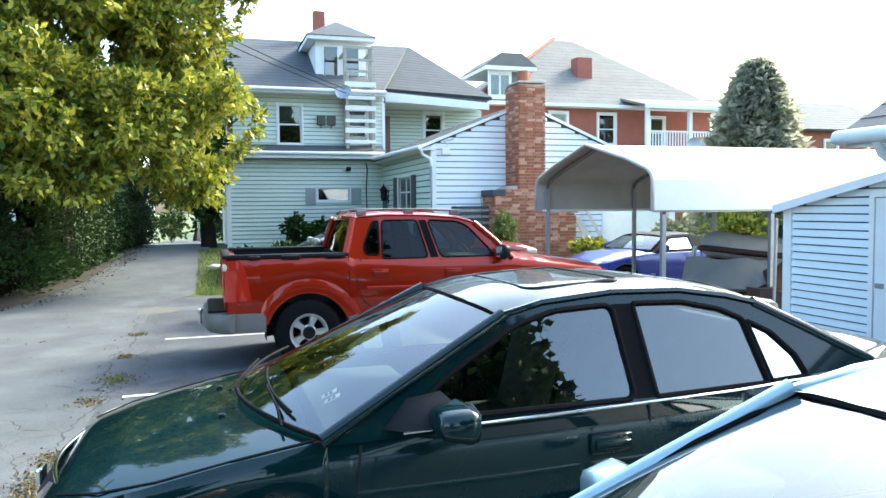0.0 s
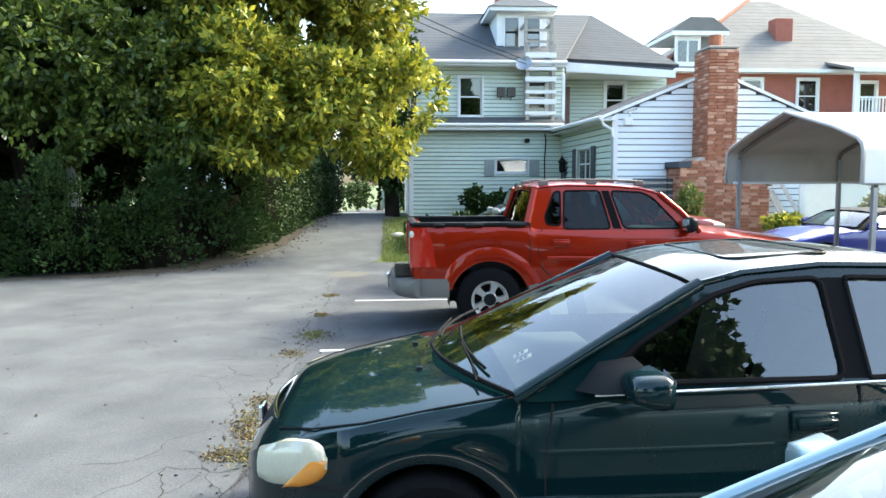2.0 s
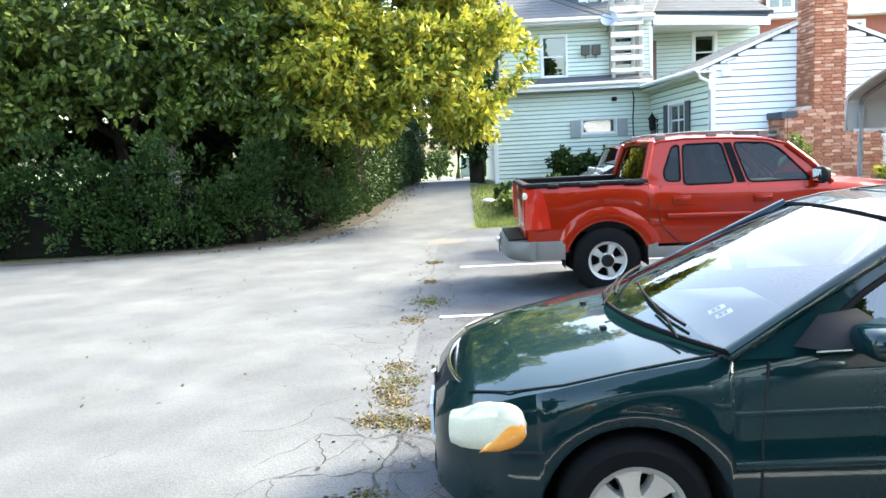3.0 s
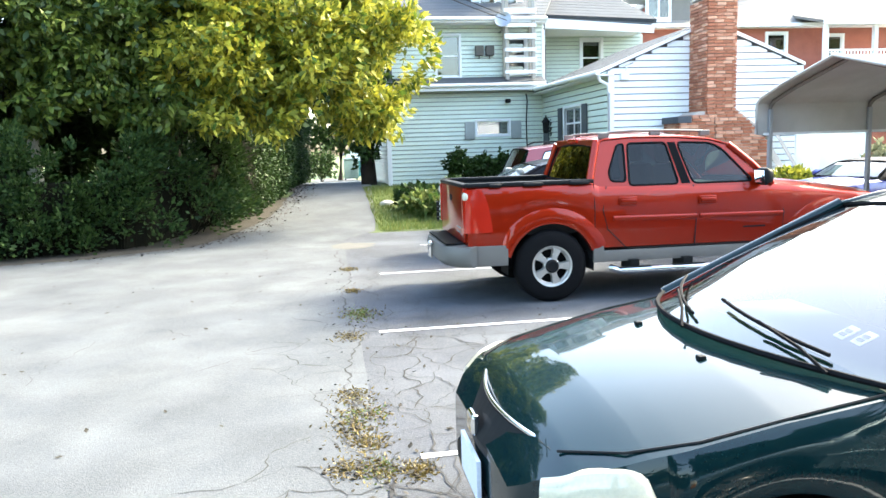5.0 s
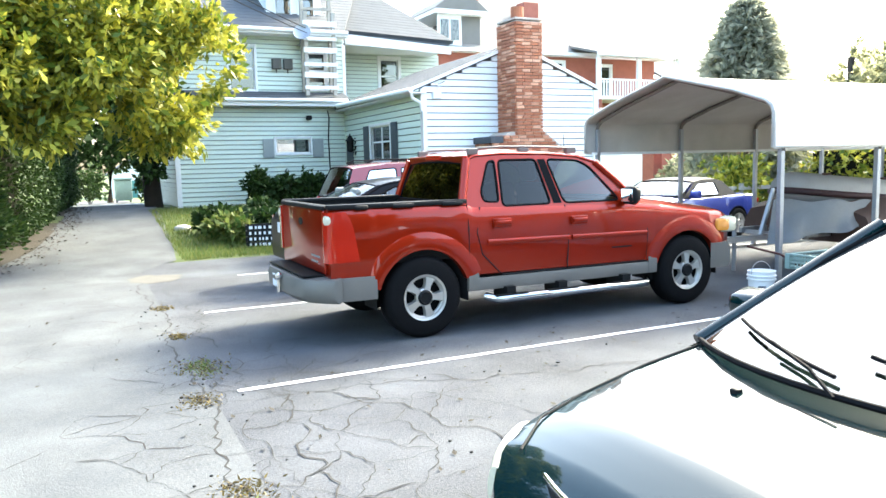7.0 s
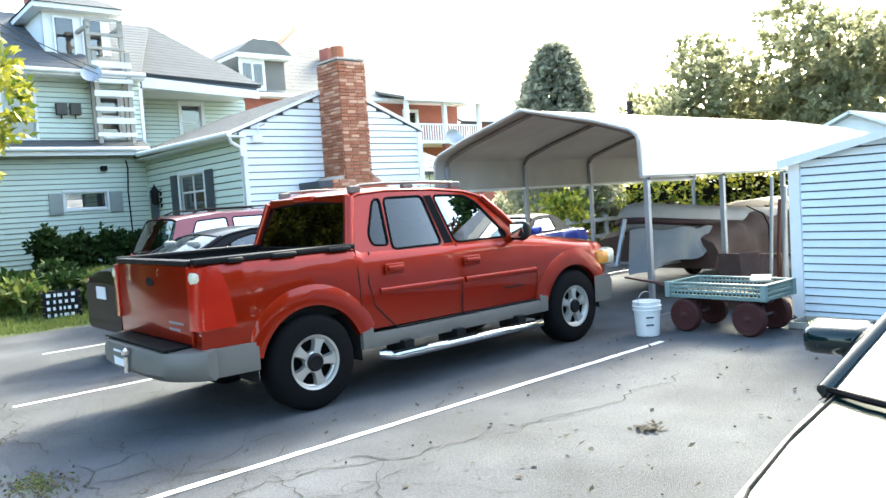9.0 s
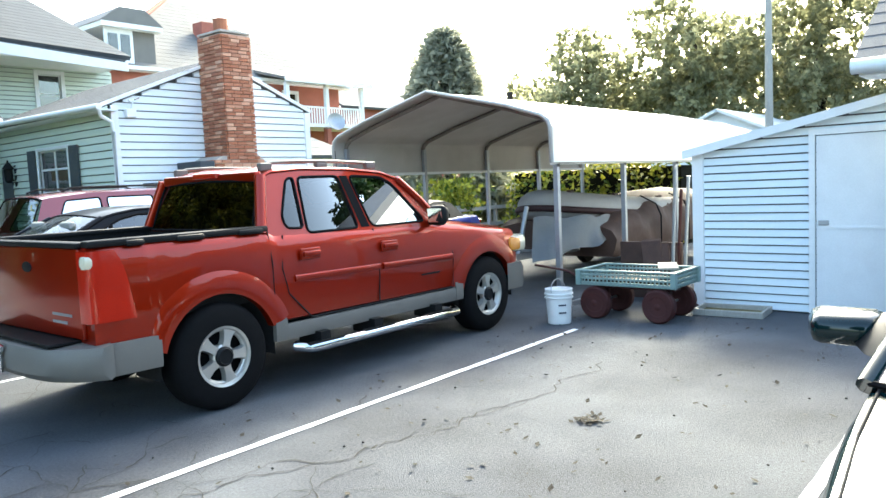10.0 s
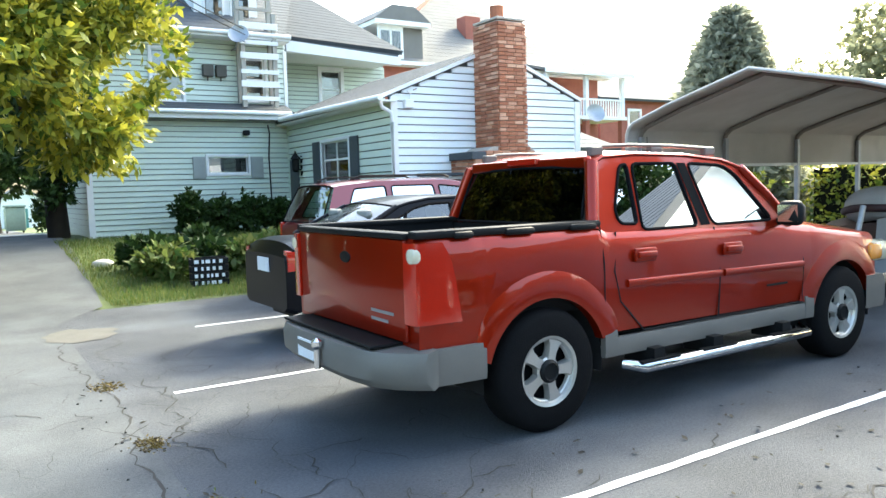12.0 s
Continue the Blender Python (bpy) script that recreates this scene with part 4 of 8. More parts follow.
clad_wall("wall", shed, SIDE(6.5), -7.06, -3.0, 0.0, 1.75, [], M_SIDING_S, 0.088, 0.06, top=stop, label="white ribbed metal front", proud=0.03, lap=0.24)
clad_wall("wall", shed, pose(6.5, 7.06, 0, 0, 0, 180), -3.0, 0, 0.0, 1.75, [], M_SIDING_S, 0.088, 0.05, proud=0.024)
part("corner_post", bx(6.455, 6.53, 6.96, 7.085, 0, 1.74, bevel=0.006), M_TRIM, shed)
part("back_wall", bx(9.42, 9.5, 3.0, 7.06, 0, 1.75), M_SIDING_S, shed)
for a, b in (((6.4, 7.16, 1.75), (6.4, 5.0, 2.21)), ((6.4, 2.9, 1.75), (6.4, 5.0, 2.21))):
    A, B = Vector(a), Vector(b)
    part("roof_sheet", prism_quad(A, B, B + Vector((3.2, 0, 0)), A + Vector((3.2, 0, 0)), Vector((0, 0, 0.025))), M_CARPORT, shed)
    part("rake_trim", prism_quad(A + Vector((-0.015, 0, -0.06)), B + Vector((-0.015, 0, -0.06)), B + Vector((-0.015, 0, 0.03)), A + Vector((-0.015, 0, 0.03)), Vector((-0.02, 0, 0))), M_TRIM, shed)
sdoor = new("shed_door")
sdoor.parent = shed
tagged(sdoor, "plain white shed door")
for y in (5.82, 4.92):
    part("door_jamb", bx(6.43, 6.475, y - 0.03, y + 0.03, 0.02, 1.92), M_TRIM, sdoor)
part("door_head", bx(6.43, 6.475, 4.95, 5.79, 1.86, 1.92), M_TRIM, sdoor)
part("leaf", bx(6.44, 6.47, 4.96, 5.78, 0.04, 1.85, bevel=0.004), M_TRIM, sdoor)
part("rail", bx(6.432, 6.442, 4.98, 5.77, 0.9, 0.93), M_TRIM, sdoor)
part("latch", bx(6.42, 6.445, 5.66, 5.76, 0.94, 0.99, bevel=0.006), M_STEEL, sdoor)

gar = thing("garage", "white clapboard garage with an overhanging shingle roof", "garage")
clad_wall("wall", gar, SIDE(5.85), -4.75, 3.5, 0.0, 2.4, [], M_SIDING_S, 0.14, 0.14, label="white clapboard wall")
part("end_wall", bx(5.99, 11, 4.61, 4.75, 0, 2.4), M_SIDING_S, gar)
part("end_wall", bx(5.99, 11, -3.5, -3.36, 0, 2.4), M_SIDING_S, gar)
part("corner_board", bx(5.8, 5.86, 4.68, 4.79, 0, 2.38), M_TRIM, gar)
slab_roof(gar, "roof", ((5.45, -3.9, 2.42), (5.45, 5.25, 2.42), (8.6, 5.25, 4.3), (8.6, -3.9, 4.3)), M_SHINGLE, 0.12, 14, "dark shingle roof")
slab_roof(gar, "roof", ((11.7, -3.9, 2.42), (11.7, 5.25, 2.42), (8.6, 5.25, 4.3), (8.6, -3.9, 4.3)), M_SHINGLE, 0.12, 4)
part("gable", prism(bmesh.new(), [(5.9, 2.4), (11.1, 2.4), (8.6, 4.15)], 4.6, 4.75, "y"), M_SIDING_S, gar)
part("gutter", tube(bmesh.new(), [(5.4, -3.9, 2.38), (5.4, 5.25, 2.38)], 0.065, 8), M_TRIM, gar, "white gutter", smooth=60)
part("soffit", bx(5.45, 5.9, -3.9, 5.2, 2.3, 2.33), M_TRIM, gar)
part("downpipe", tube(bmesh.new(), [(5.42, 4.85, 2.36), (5.5, 4.85, 2.22), (5.72, 4.82, 2.05), (5.74, 4.82, 0.1)], 0.04, 8), M_TRIM, gar, smooth=60)

# ---- carport ----
port = thing("carport", "white sheet-metal carport on thin steel posts", "carport")
prof = [(8.34, 1.72), (8.34, 2.12), (8.37, 2.2), (8.46, 2.27), (8.95, 2.43), (10.16, 2.72), (11.3, 2.44), (11.86, 2.27), (11.95, 2.2), (11.98, 2.12), (11.98, 1.72)]
PX0, PX1 = 5.5, 12.8
segs = list(zip(prof, prof[1:]))
bm = bmesh.new()
# sheets run along the ridge: shallow ribs across each slope
fine = []
for (a, b) in segs:
    n = max(1, int(math.dist(a, b) / 0.12))
    fine += [(a[0] + (b[0] - a[0]) * t / n, a[1] + (b[1] - a[1]) * t / n) for t in range(n)]
fine.append(prof[-1])
rows = []
for x in (PX0, PX1):
    outer = [(x, y + (0.008 * ((i % 3) == 0)) * (-1 if y < 10.16 else 1), z + 0.008 * ((i % 3) == 0)) for i, (y, z) in enumerate(fine)]
    rows.append(outer)
loft(bm, rows, cap=False)
part("roof_sheet", bm, M_CARPORT, port, "white ribbed sheet roof", smooth=25)
# underside skin, coloured darker than the top sheet
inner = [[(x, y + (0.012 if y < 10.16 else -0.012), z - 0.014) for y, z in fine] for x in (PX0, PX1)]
part("roof_lining", loft(bmesh.new(), inner, cap=False), M_UNDERSIDE, port, "dull beige-grey underside", smooth=25)
for x in (PX0, PX1):
    part("end_trim", tube(bmesh.new(), [(x, y, z) for y, z in prof], 0.028, 6), M_UNDERSIDE, port, smooth=60)
for x in (5.7, 7.42, 9.15, 10.87, 12.6):
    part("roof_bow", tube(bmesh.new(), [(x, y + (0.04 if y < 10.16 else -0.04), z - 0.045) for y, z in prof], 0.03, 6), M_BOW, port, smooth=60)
    for y in (8.4, 11.92):
        part("post", bx(x - 0.03, x + 0.03, y - 0.03, y + 0.03, 0, 2.1, bevel=0.004), M_STEEL, port, "galvanised square post")
for y in (8.4, 11.92):
    part("base_rail", bx(PX0 + 0.1, PX1 - 0.1, y - 0.03, y + 0.03, 0.0, 0.05), M_STEEL, port)
    part("eave_rail", bx(PX0 + 0.1, PX1 - 0.1, y - 0.02, y + 0.02, 1.7, 1.74), M_CARPORT, port)

# ---- vehicles: x runs backwards from the nose, y across, z up ----
def rounded(poly, r=0.05, n=4):
    out = []
    for i, p in enumerate(poly):
        p, a, b = Vector(p), Vector(poly[i - 1]), Vector(poly[(i + 1) % len(poly)])
        ra, rb = min(r, (a - p).length * 0.45), min(r, (b - p).length * 0.45)
        p0, p1 = p + (a - p).normalized() * ra, p + (b - p).normalized() * rb
        for k in range(n + 1):
            t = k / n
            out.append(tuple((1 - t) ** 2 * p0 + 2 * t * (1 - t) * p + t * t * p1))
    return out


class Car:
    def __init__(self, e, s, paint):
        self.e, self.s, self.paint = e, s, paint

    def w(self, x):
        return lerp(self.s["W"], x)

    def low(self, x, arch=True):
        z = lerp(self.s["ZB"], x)
        if arch:
            for xc, zc, r in self.s["arches"]:
                d = abs(x - xc)
                if d < r:
                    z = max(z, zc + math.sqrt(r * r - d * d))
        return z

    def section(self, x):
        w, zl, zt, zc = self.w(x), self.low(x), lerp(self.s["ZT"], x), lerp(self.s["ZC"], x)
        h = max(zt - zl, 0.02)
        tuck = self.s.get("tuck", 0.93)
        cut = zl > self.low(x, False) + 0.01      # over a wheel the flank stays flat down to the edge
        half = [((0.985 if cut else 0.86) * w, zl), ((0.996 if cut else 0.985) * w, zl + min(0.04, 0.1 * h)), (w, zl + 0.35 * h), (w, zl + 0.62 * h), (0.985 * w, zl + 0.86 * h), (0.965 * w, zl + 0.96 * h), (tuck * w, zt),
                (0.72 * w, zt + (zc - zt) * 0.55), (0.38 * w, zt + (zc - zt) * 0.9), (0, zc)]
        return [(x, -y, z) for y, z in half] + [(x, y, z) for y, z in half[-2::-1]]

    def shell(self, opens=()):
        s = self.s
        xs = set(np.round(np.arange(s["x0"], s["x1"] + 1e-6, 0.06), 4).tolist() + [s["x1"]] + [p[0] for k in ("W", "ZT", "ZC", "ZB") for p in s[k] if s["x0"] <= p[0] <= s["x1"]])
        for xc, zc, r in s["arches"]:
            xs |= {round(xc + r * math.cos(math.radians(a)), 4) for a in range(0, 181, 10)} | {xc - r - 0.004, xc + r + 0.004}
        xs = sorted(xs)
        bm = bmesh.new()
        loft(bm, [self.section(x) for x in xs])
        dead = []
        for f in bm.faces:
            c = f.calc_center_median()
            for a, b in opens:
                if a < c.x < b and abs(c.y) < 0.9 * self.w(c.x) and c.z > lerp(s["ZT"], c.x) - 0.03:
                    dead.append(f)
                    break
        bmesh.ops.delete(bm, geom=dead, context="FACES_ONLY")
        return part("body", bm, self.paint, self.e, smooth=32)

    def strip(self, name, x0, x1, z0, z1, material, out=0.012, thick=0.02, label="", z_of=None, sides=(-1, 1), bevel=True):
        """A band along the flank between two heights."""
        for sd in sides:
            bm = bmesh.new()
            rows = []
            n = max(2, int((x1 - x0) / 0.08))
            for i in range(n + 1):
                x = x0 + (x1 - x0) * i / n
                dz = z_of(x) if z_of else 0.0
                y = sd * (self.w(x) + out)
                yi = sd * (self.w(x) - thick)
                e = (z1 - z0) * 0.2
                rows.append([(x, yi, z0 + dz), (x, y - sd * 0.006, z0 + dz), (x, y, z0 + dz + e), (x, y, z1 + dz - e), (x, y - sd * 0.006, z1 + dz), (x, yi, z1 + dz)])
            loft(bm, rows)
            part(name, bm, material, self.e, label, smooth=40)

    def flare(self, xc, zc, r, material, grow=0.12, out=0.03, a0=0, a1=180, name="wheel_arch_flare"):
        for sd in (-1, 1):
            bm = bmesh.new()
            rows = []
            for a in range(a0, a1 + 1, 6):
                c, sn = math.cos(radians(a)), math.sin(radians(a))
                w = self.w(xc + r * c)
                prof = [(r - 0.005, w - 0.05), (r - 0.005, w + out * 0.9), (r + 0.02, w + out), (r + grow * 0.6, w + out * 0.9), (r + grow, w - 0.004)]
                rows.append([(xc + q * c, sd * y, zc + q * sn) for q, y in prof])
            loft(bm, rows)
            part(name, bm, material, self.e, smooth=40)

    def wheels(self, r, rim, width, spokes, spread=0.1, style="alloy", inset=0.0, cap=M_ALLOY, hub=None):
        s = self.s
        made = None
        for xc, zc, _ in s["arches"]:
            for sd in (-1, 1):
                m = pose(xc, sd * (self.w(xc) - width / 2 - inset), r, 90 if sd < 0 else -90, 0, 0) @ pose(0, 0, 0, 0, 0, 17 + 40 * xc)
                h = width / 2
                tyre = lathe(bmesh.new(), [(0.01, -h + 0.03), (rim, -h + 0.03), (rim + 0.006, -h), (r * 0.86, -h - 0.006), (r * 0.95, -h + 0.012), (r, -h + 0.045), (r, h - 0.045), (r * 0.95, h - 0.012), (r * 0.86, h + 0.006), (rim + 0.006, h), (rim, h - 0.012), (rim - 0.008, h - 0.1), (0.01, h - 0.1)], 40)
                wheel = new("wheel")
                wheel.parent, wheel.matrix_basis = self.e, m
                t = part("tyre", tyre, M_RUBBER, wheel, "black rubber tyre", smooth=35)
                bm = lathe(bmesh.new(), [(rim - 0.03, h - 0.03), (rim - 0.004, h - 0.012), (rim + 0.006, h + 0.003), (rim - 0.012, h - 0.004), (rim - 0.035, h - 0.05)], 40)
                for f in [f for f in bm.faces if len(f.verts) > 8]:
                    bm.faces.remove(f)
                if hub:
                    lathe(bm, [(rim * 0.42, h - 0.06), (rim * 0.4, h - 0.02), (rim * 0.32, h - 0.01), (0.05, h - 0.01)], 30)
                for k in range(spokes):
                    a = 2 * math.pi * k / spokes
                    pts = [(0.03, -spread * 0.4), (rim * 0.55, -spread * 0.36), (rim * 0.8, -spread * 0.5), (rim - 0.012, -spread * 0.8), (rim - 0.012, spread * 0.8), (rim * 0.8, spread * 0.5), (rim * 0.55, spread * 0.36), (0.03, spread * 0.4)]
                    lo = [bm.verts.new(Matrix.Rotation(a, 3, "Z") @ Vector((u, v, h - 0.06))) for u, v in pts]
                    hi = [bm.verts.new(Matrix.Rotation(a, 3, "Z") @ Vector((u * 0.99, v * 0.78, h - (0.004 if u < 0.1 else 0.016)))) for u, v in pts]
                    bm.faces.new(hi)
                    for i in range(len(pts)):
                        j = (i + 1) % len(pts)
                        bm.faces.new((lo[i], lo[j], hi[j], hi[i]))
                part("rim", bm, cap, wheel, "five-spoke alloy rim" if style == "alloy" else "grey plastic wheel cover", smooth=30)
                part("hub_cap", lathe(bmesh.new(), [(0.075, h - 0.06), (0.072, h + 0.002), (0.055, h + 0.014), (0.05, h + 0.006), (0.02, h + 0.006)], 20), hub or cap, wheel, smooth=30)
                if style == "alloy":
                    for k in range(5):
                        a = 2 * math.pi * (k + 0.5) / 5
                        part("wheel_nut", lathe(bmesh.new(), [(0.011, h - 0.07), (0.011, h - 0.02), (0.004, h - 0.015)], 6, Matrix.Translation((0.058 * math.cos(a), 0.058 * math.sin(a), 0.0))), M_CHROME, wheel)

    def glass_side(self, outline, windows, yb, k, zref, names, glass_mat, seal=M_SEAL, seal_r=0.011):
        at_side = lambda sd, off=0.0: (lambda x, z: (x, sd * (yb - k * (z - zref) + off), z))
        holes = [rounded(p, r) for p, r in windows]
        for sd in (-1, 1):
            bm = bmesh.new()
            fill_with_holes(bm, outline, holes, at_side(sd))
            part("cabin_side", bm, self.paint, self.e)
            for i, (hole, nm) in enumerate(zip(holes, names)):
                bm = bmesh.new()
                ngon(bm, [at_side(sd, -0.006)(*p) for p in hole])
                g = part(nm, bm, glass_mat[i] if isinstance(glass_mat, tuple) else glass_mat, self.e)
                g.visible_shadow = False
                part("window_seal", tube(bmesh.new(), [at_side(sd, 0.001)(*p) for p in hole], seal_r, 6, closed=True), seal, g)

    def sheet(self, name, rows, material, label="", smooth=50, shadow=True):
        bm = bmesh.new()
        loft(bm, rows, cap=False)
        ob = part(name, bm, material, self.e, label, smooth=smooth)
        ob.visible_shadow = shadow
        return ob

    def screen(self, name, bot, top, material, cols=12, n=6, bulge=(0.12, 0.06), crown=(0.0, 0.02), sign=-1):
        """A curved windscreen from bot to top, each (x, half width, z); sign -1 bulges to the nose."""
        rows = []
        for i in range(n + 1):
            v = i / n
            row = []
            for j in range(cols + 1):
                u = 2 * j / cols - 1
                q = 1 - u * u
                row.append((bot[0] + (top[0] - bot[0]) * v + sign * q * (bulge[0] + (bulge[1] - bulge[0]) * v), u * (bot[1] + (top[1] - bot[1]) * v), bot[2] + (top[2] - bot[2]) * v + q * (crown[0] + (crown[1] - crown[0]) * v) + 0.015 * math.sin(math.pi * v)))
            rows.append(row)
        self.sheet(name, rows, material, shadow=False)
        part("window_seal", tube(bmesh.new(), rows[-1] and [r[0] for r in rows] + rows[-1][1:] + [r[-1] for r in rows[-2::-1]] + rows[0][-2:0:-1], 0.011, 6, closed=True), M_SEAL, self.e)
        return rows

    def roof(self, zr, yb, k, zref, x0, x1, front, rear, crown=0.035, material=None, n=12, cols=12):
        rows = []
        for i in range(n + 1):
            t = i / n
            x = x0 + (x1 - x0) * t
            y = yb - k * (lerp(zr, x) - zref)
            row = []
            for j in range(cols + 1):
                u = 2 * j / cols - 1
                q = 1 - u * u
                row.append((x - front * q * (1 - t) ** 2 + rear * q * t * t, u * y, lerp(zr, x) + crown * (1 - u ** 4)))
            rows.append(row)
        return self.sheet("roof", rows, material or self.paint)

    def inside(self, x0, x1, w, floor_z, belt, seats):
        part("underbody", bx(self.s["x0"] + 0.35, self.s["x1"] - 0.3, -w * 0.8, w * 0.8, floor_z - 0.08, floor_z), M_PLASTIC, self.e)
        part("cabin_floor", bx(x0, x1, -w * 0.93, w * 0.93, floor_z + 0.02, floor_z + 0.1), M_UNLIT, self.e)
        bm = bx(x0 - 0.3, x0 + 0.28, -w * 0.9, w * 0.9, belt - 0.28, belt - 0.03, bevel=0.04)
        part("dashboard", bm, M_DASH, self.e, smooth=40)
        for x, y, hw, top in seats:
            st = new("seat")
            st.parent = self.e
            st.matrix_basis = pose(x, y, floor_z + 0.1)
            part("cushion", bx(-0.25, 0.25, -hw, hw, 0.0, 0.26, bevel=0.05), M_SEAT, st, smooth=40)
            part("backrest", bx(-0.06, 0.07, -hw, hw, 0, 0.62, bevel=0.05, m=pose(0.24, 0, 0.2, 0, 14, 0)), M_SEAT, st, smooth=40)
            for hy in ((0,) if hw < 0.35 else (-0.36, 0.36)):
                part("headrest", bx(-0.045, 0.045, -0.13, 0.13, 0, 0.19, bevel=0.04, m=pose(0.42, hy, top - floor_z - 0.1, 0, 10, 0)), M_SEAT, st, smooth=40)

    def wells(self, depth=0.3):
        for xc, zc, r in self.s["arches"]:
            for sd in (-1, 1):
                y0 = sd * (self.w(xc) - 0.03)
                bm = bmesh.new()
                rows = []
                for a in range(-8, 189, 14):
                    c, sn = math.cos(radians(a)) * (r + 0.004), math.sin(radians(a)) * (r + 0.004)
                    rows.append([(xc + c, y0, zc + sn), (xc + c, y0 - sd * depth, zc + sn), (xc, y0 - sd * depth, zc)])
                loft(bm, rows, cap=False)
                part("wheel_well", bm, M_UNLIT, self.e)

    def seam(self, pts, r=0.006, sides=(-1, 1), out=0.0):
        for sd in sides:
            part("panel_gap", tube(bmesh.new(), [(x, sd * (self.w(x) * f + out), z) for x, z, f in pts], r, 5), M_UNLIT, self.e)


def mirror_set(c, x, y, z, material, size=(0.12, 0.24, 0.16)):
    for sd in (-1, 1):
        m = new("door_mirror")
        m.parent = c.e
        m.matrix_basis = pose(x, sd * y, z)
        bm = bx(-size[0] / 2, size[0] / 2, -size[1] / 2, size[1] / 2, -size[2] / 2, size[2] / 2, bevel=0.045)
        for v in bm.verts:
            if v.co.x < 0:
                v.co.y *= 0.82
                v.co.z *= 0.78
        part("housing", bm, material, m, smooth=50)
        part("mirror_glass", bx(-0.002, 0.002, -size[1] * 0.38, size[1] * 0.38, -size[2] * 0.34, size[2] * 0.34, m=pose(size[0] / 2 + 0.003, 0, 0, 0, 5, sd * 8)), M_CHROME, m)
        part("stalk", tube(bmesh.new(), [(0, -sd * size[1] * 0.3, -size[2] * 0.25), (-0.02, -sd * (size[1] * 0.5 + 0.09), -size[2] * 0.45)], 0.03, 8), material, m, smooth=50)


def handle_on(c, x, z, material, out=0.014, sides=(-1, 1)):
    for sd in sides:
        y = sd * (c.w(x) + out)
        h = new("door_handle")
        h.parent = c.e
        h.matrix_basis = pose(x, y, z)
        part("recess", bx(-0.1, 0.1, -0.012, 0.012, -0.045, 0.045, bevel=0.01), material, h, smooth=40)
        part("grip", bx(-0.085, 0.085, sd * 0.004, sd * 0.034, -0.02, 0.022, bevel=0.009), material, h, smooth=40)


def pickup():
    e = thing("pickup_truck", "red crew-cab pickup truck with grey-beige lower cladding, parked", "pickup truck", at=(5.1, 9.27, 0), turn=180)
    s = dict(x0=0.03, x1=5.06, W=[(0.03, 0.62), (0.1, 0.74), (0.25, 0.83), (0.5, 0.87), (1.2, 0.885), (4.6, 0.885), (4.95, 0.875), (5.06, 0.85)],
             ZT=[(0.03, 0.86), (0.12, 0.96), (0.3, 1.02), (1.0, 1.1), (1.62, 1.17), (3.5, 1.2), (3.58, 1.24), (5.06, 1.25)],
             ZC=[(0.03, 0.88), (0.12, 1.0), (0.3, 1.08), (1.0, 1.18), (1.62, 1.23), (3.5, 1.23), (3.58, 1.24), (5.06, 1.25)],
             ZB=[(0.03, 0.55), (0.5, 0.5), (5.06, 0.52)], arches=[(0.84, 0.37, 0.46), (4.035, 0.37, 0.47)], tuck=0.945)
    c = Car(e, s, M_RED)
    c.shell(opens=[(1.5, 3.45), (3.62, 4.97)])
    for a in s["arches"]:
        c.flare(*a, M_RED, grow=0.17, out=0.022, a0=16, a1=164)
    c.wells(0.34)
    c.wheels(0.385, 0.212, 0.25, 5, 0.1, inset=-0.01, hub=M_PLASTIC)
    # cladding, bumpers
    c.strip("sill_cladding", 1.31, 3.57, 0.4, 0.52, M_CLAD, out=0.02, label="grey-beige plastic sill cladding")
    c.strip("cladding_end", 1.29, 1.4, 0.4, 0.575, M_CLAD, out=0.024)
    c.strip("cladding_end", 3.47, 3.58, 0.4, 0.57, M_CLAD, out=0.024)
    c.strip("front_cladding", 0.1, 0.37, 0.45, 0.64, M_CLAD, out=0.02)
    c.strip("quarter_cladding", 4.52, 5.06, 0.42, 0.63, M_CLAD, out=0.022)
    bm = bmesh.new()
    rows = []
    for y in np.linspace(-0.91, 0.91, 25):
        t = abs(y) / 0.91
        x = 5.06 + 0.27 * (1 - t ** 5) - 0.0
        rows.append([(4.98, y, 0.43), (x - 0.05, y, 0.41), (x, y, 0.46), (x + 0.005, y, 0.56), (x - 0.02, y, 0.62), (4.98, y, 0.635)])
    loft(bm, rows)
    part("rear_bumper", bm, M_CLAD, e, "grey step rear bumper", smooth=40)
    part("bumper_step", bx(5.04, 5.27, -0.66, 0.66, 0.632, 0.65, bevel=0.006), M_PLASTIC, e)
    bm = bmesh.new()
    rows = []
    for y in np.linspace(-0.9, 0.9, 25):
        t = abs(y) / 0.9
        x = -0.03 + 0.24 * t ** 3
        rows.append([(x + 0.3, y, 0.38), (x + 0.03, y, 0.38), (x, y, 0.44), (x, y, 0.6), (x + 0.04, y, 0.66), (x + 0.3, y, 0.66)])
    loft(bm, rows)
    part("front_bumper", bm, M_CLAD, e, smooth=40)
    part("grille", bx(0.0, 0.05, -0.52, 0.52, 0.72, 0.88, bevel=0.015), M_PLASTIC, e)
    # tailgate, bed
    part("tailgate", bx(5.055, 5.09, -0.75, 0.75, 0.66, 1.235, bevel=0.012), M_RED, e, smooth=30)
    part("tailgate_emblem", lathe(bmesh.new(), [(0.075, 0), (0.072, 0.008), (0.02, 0.01)], 24, pose(5.088, 0.0, 1.1, 0, 90, 0) @ Matrix.Diagonal((0.5, 1, 1, 1))), M_PLASTIC, e)
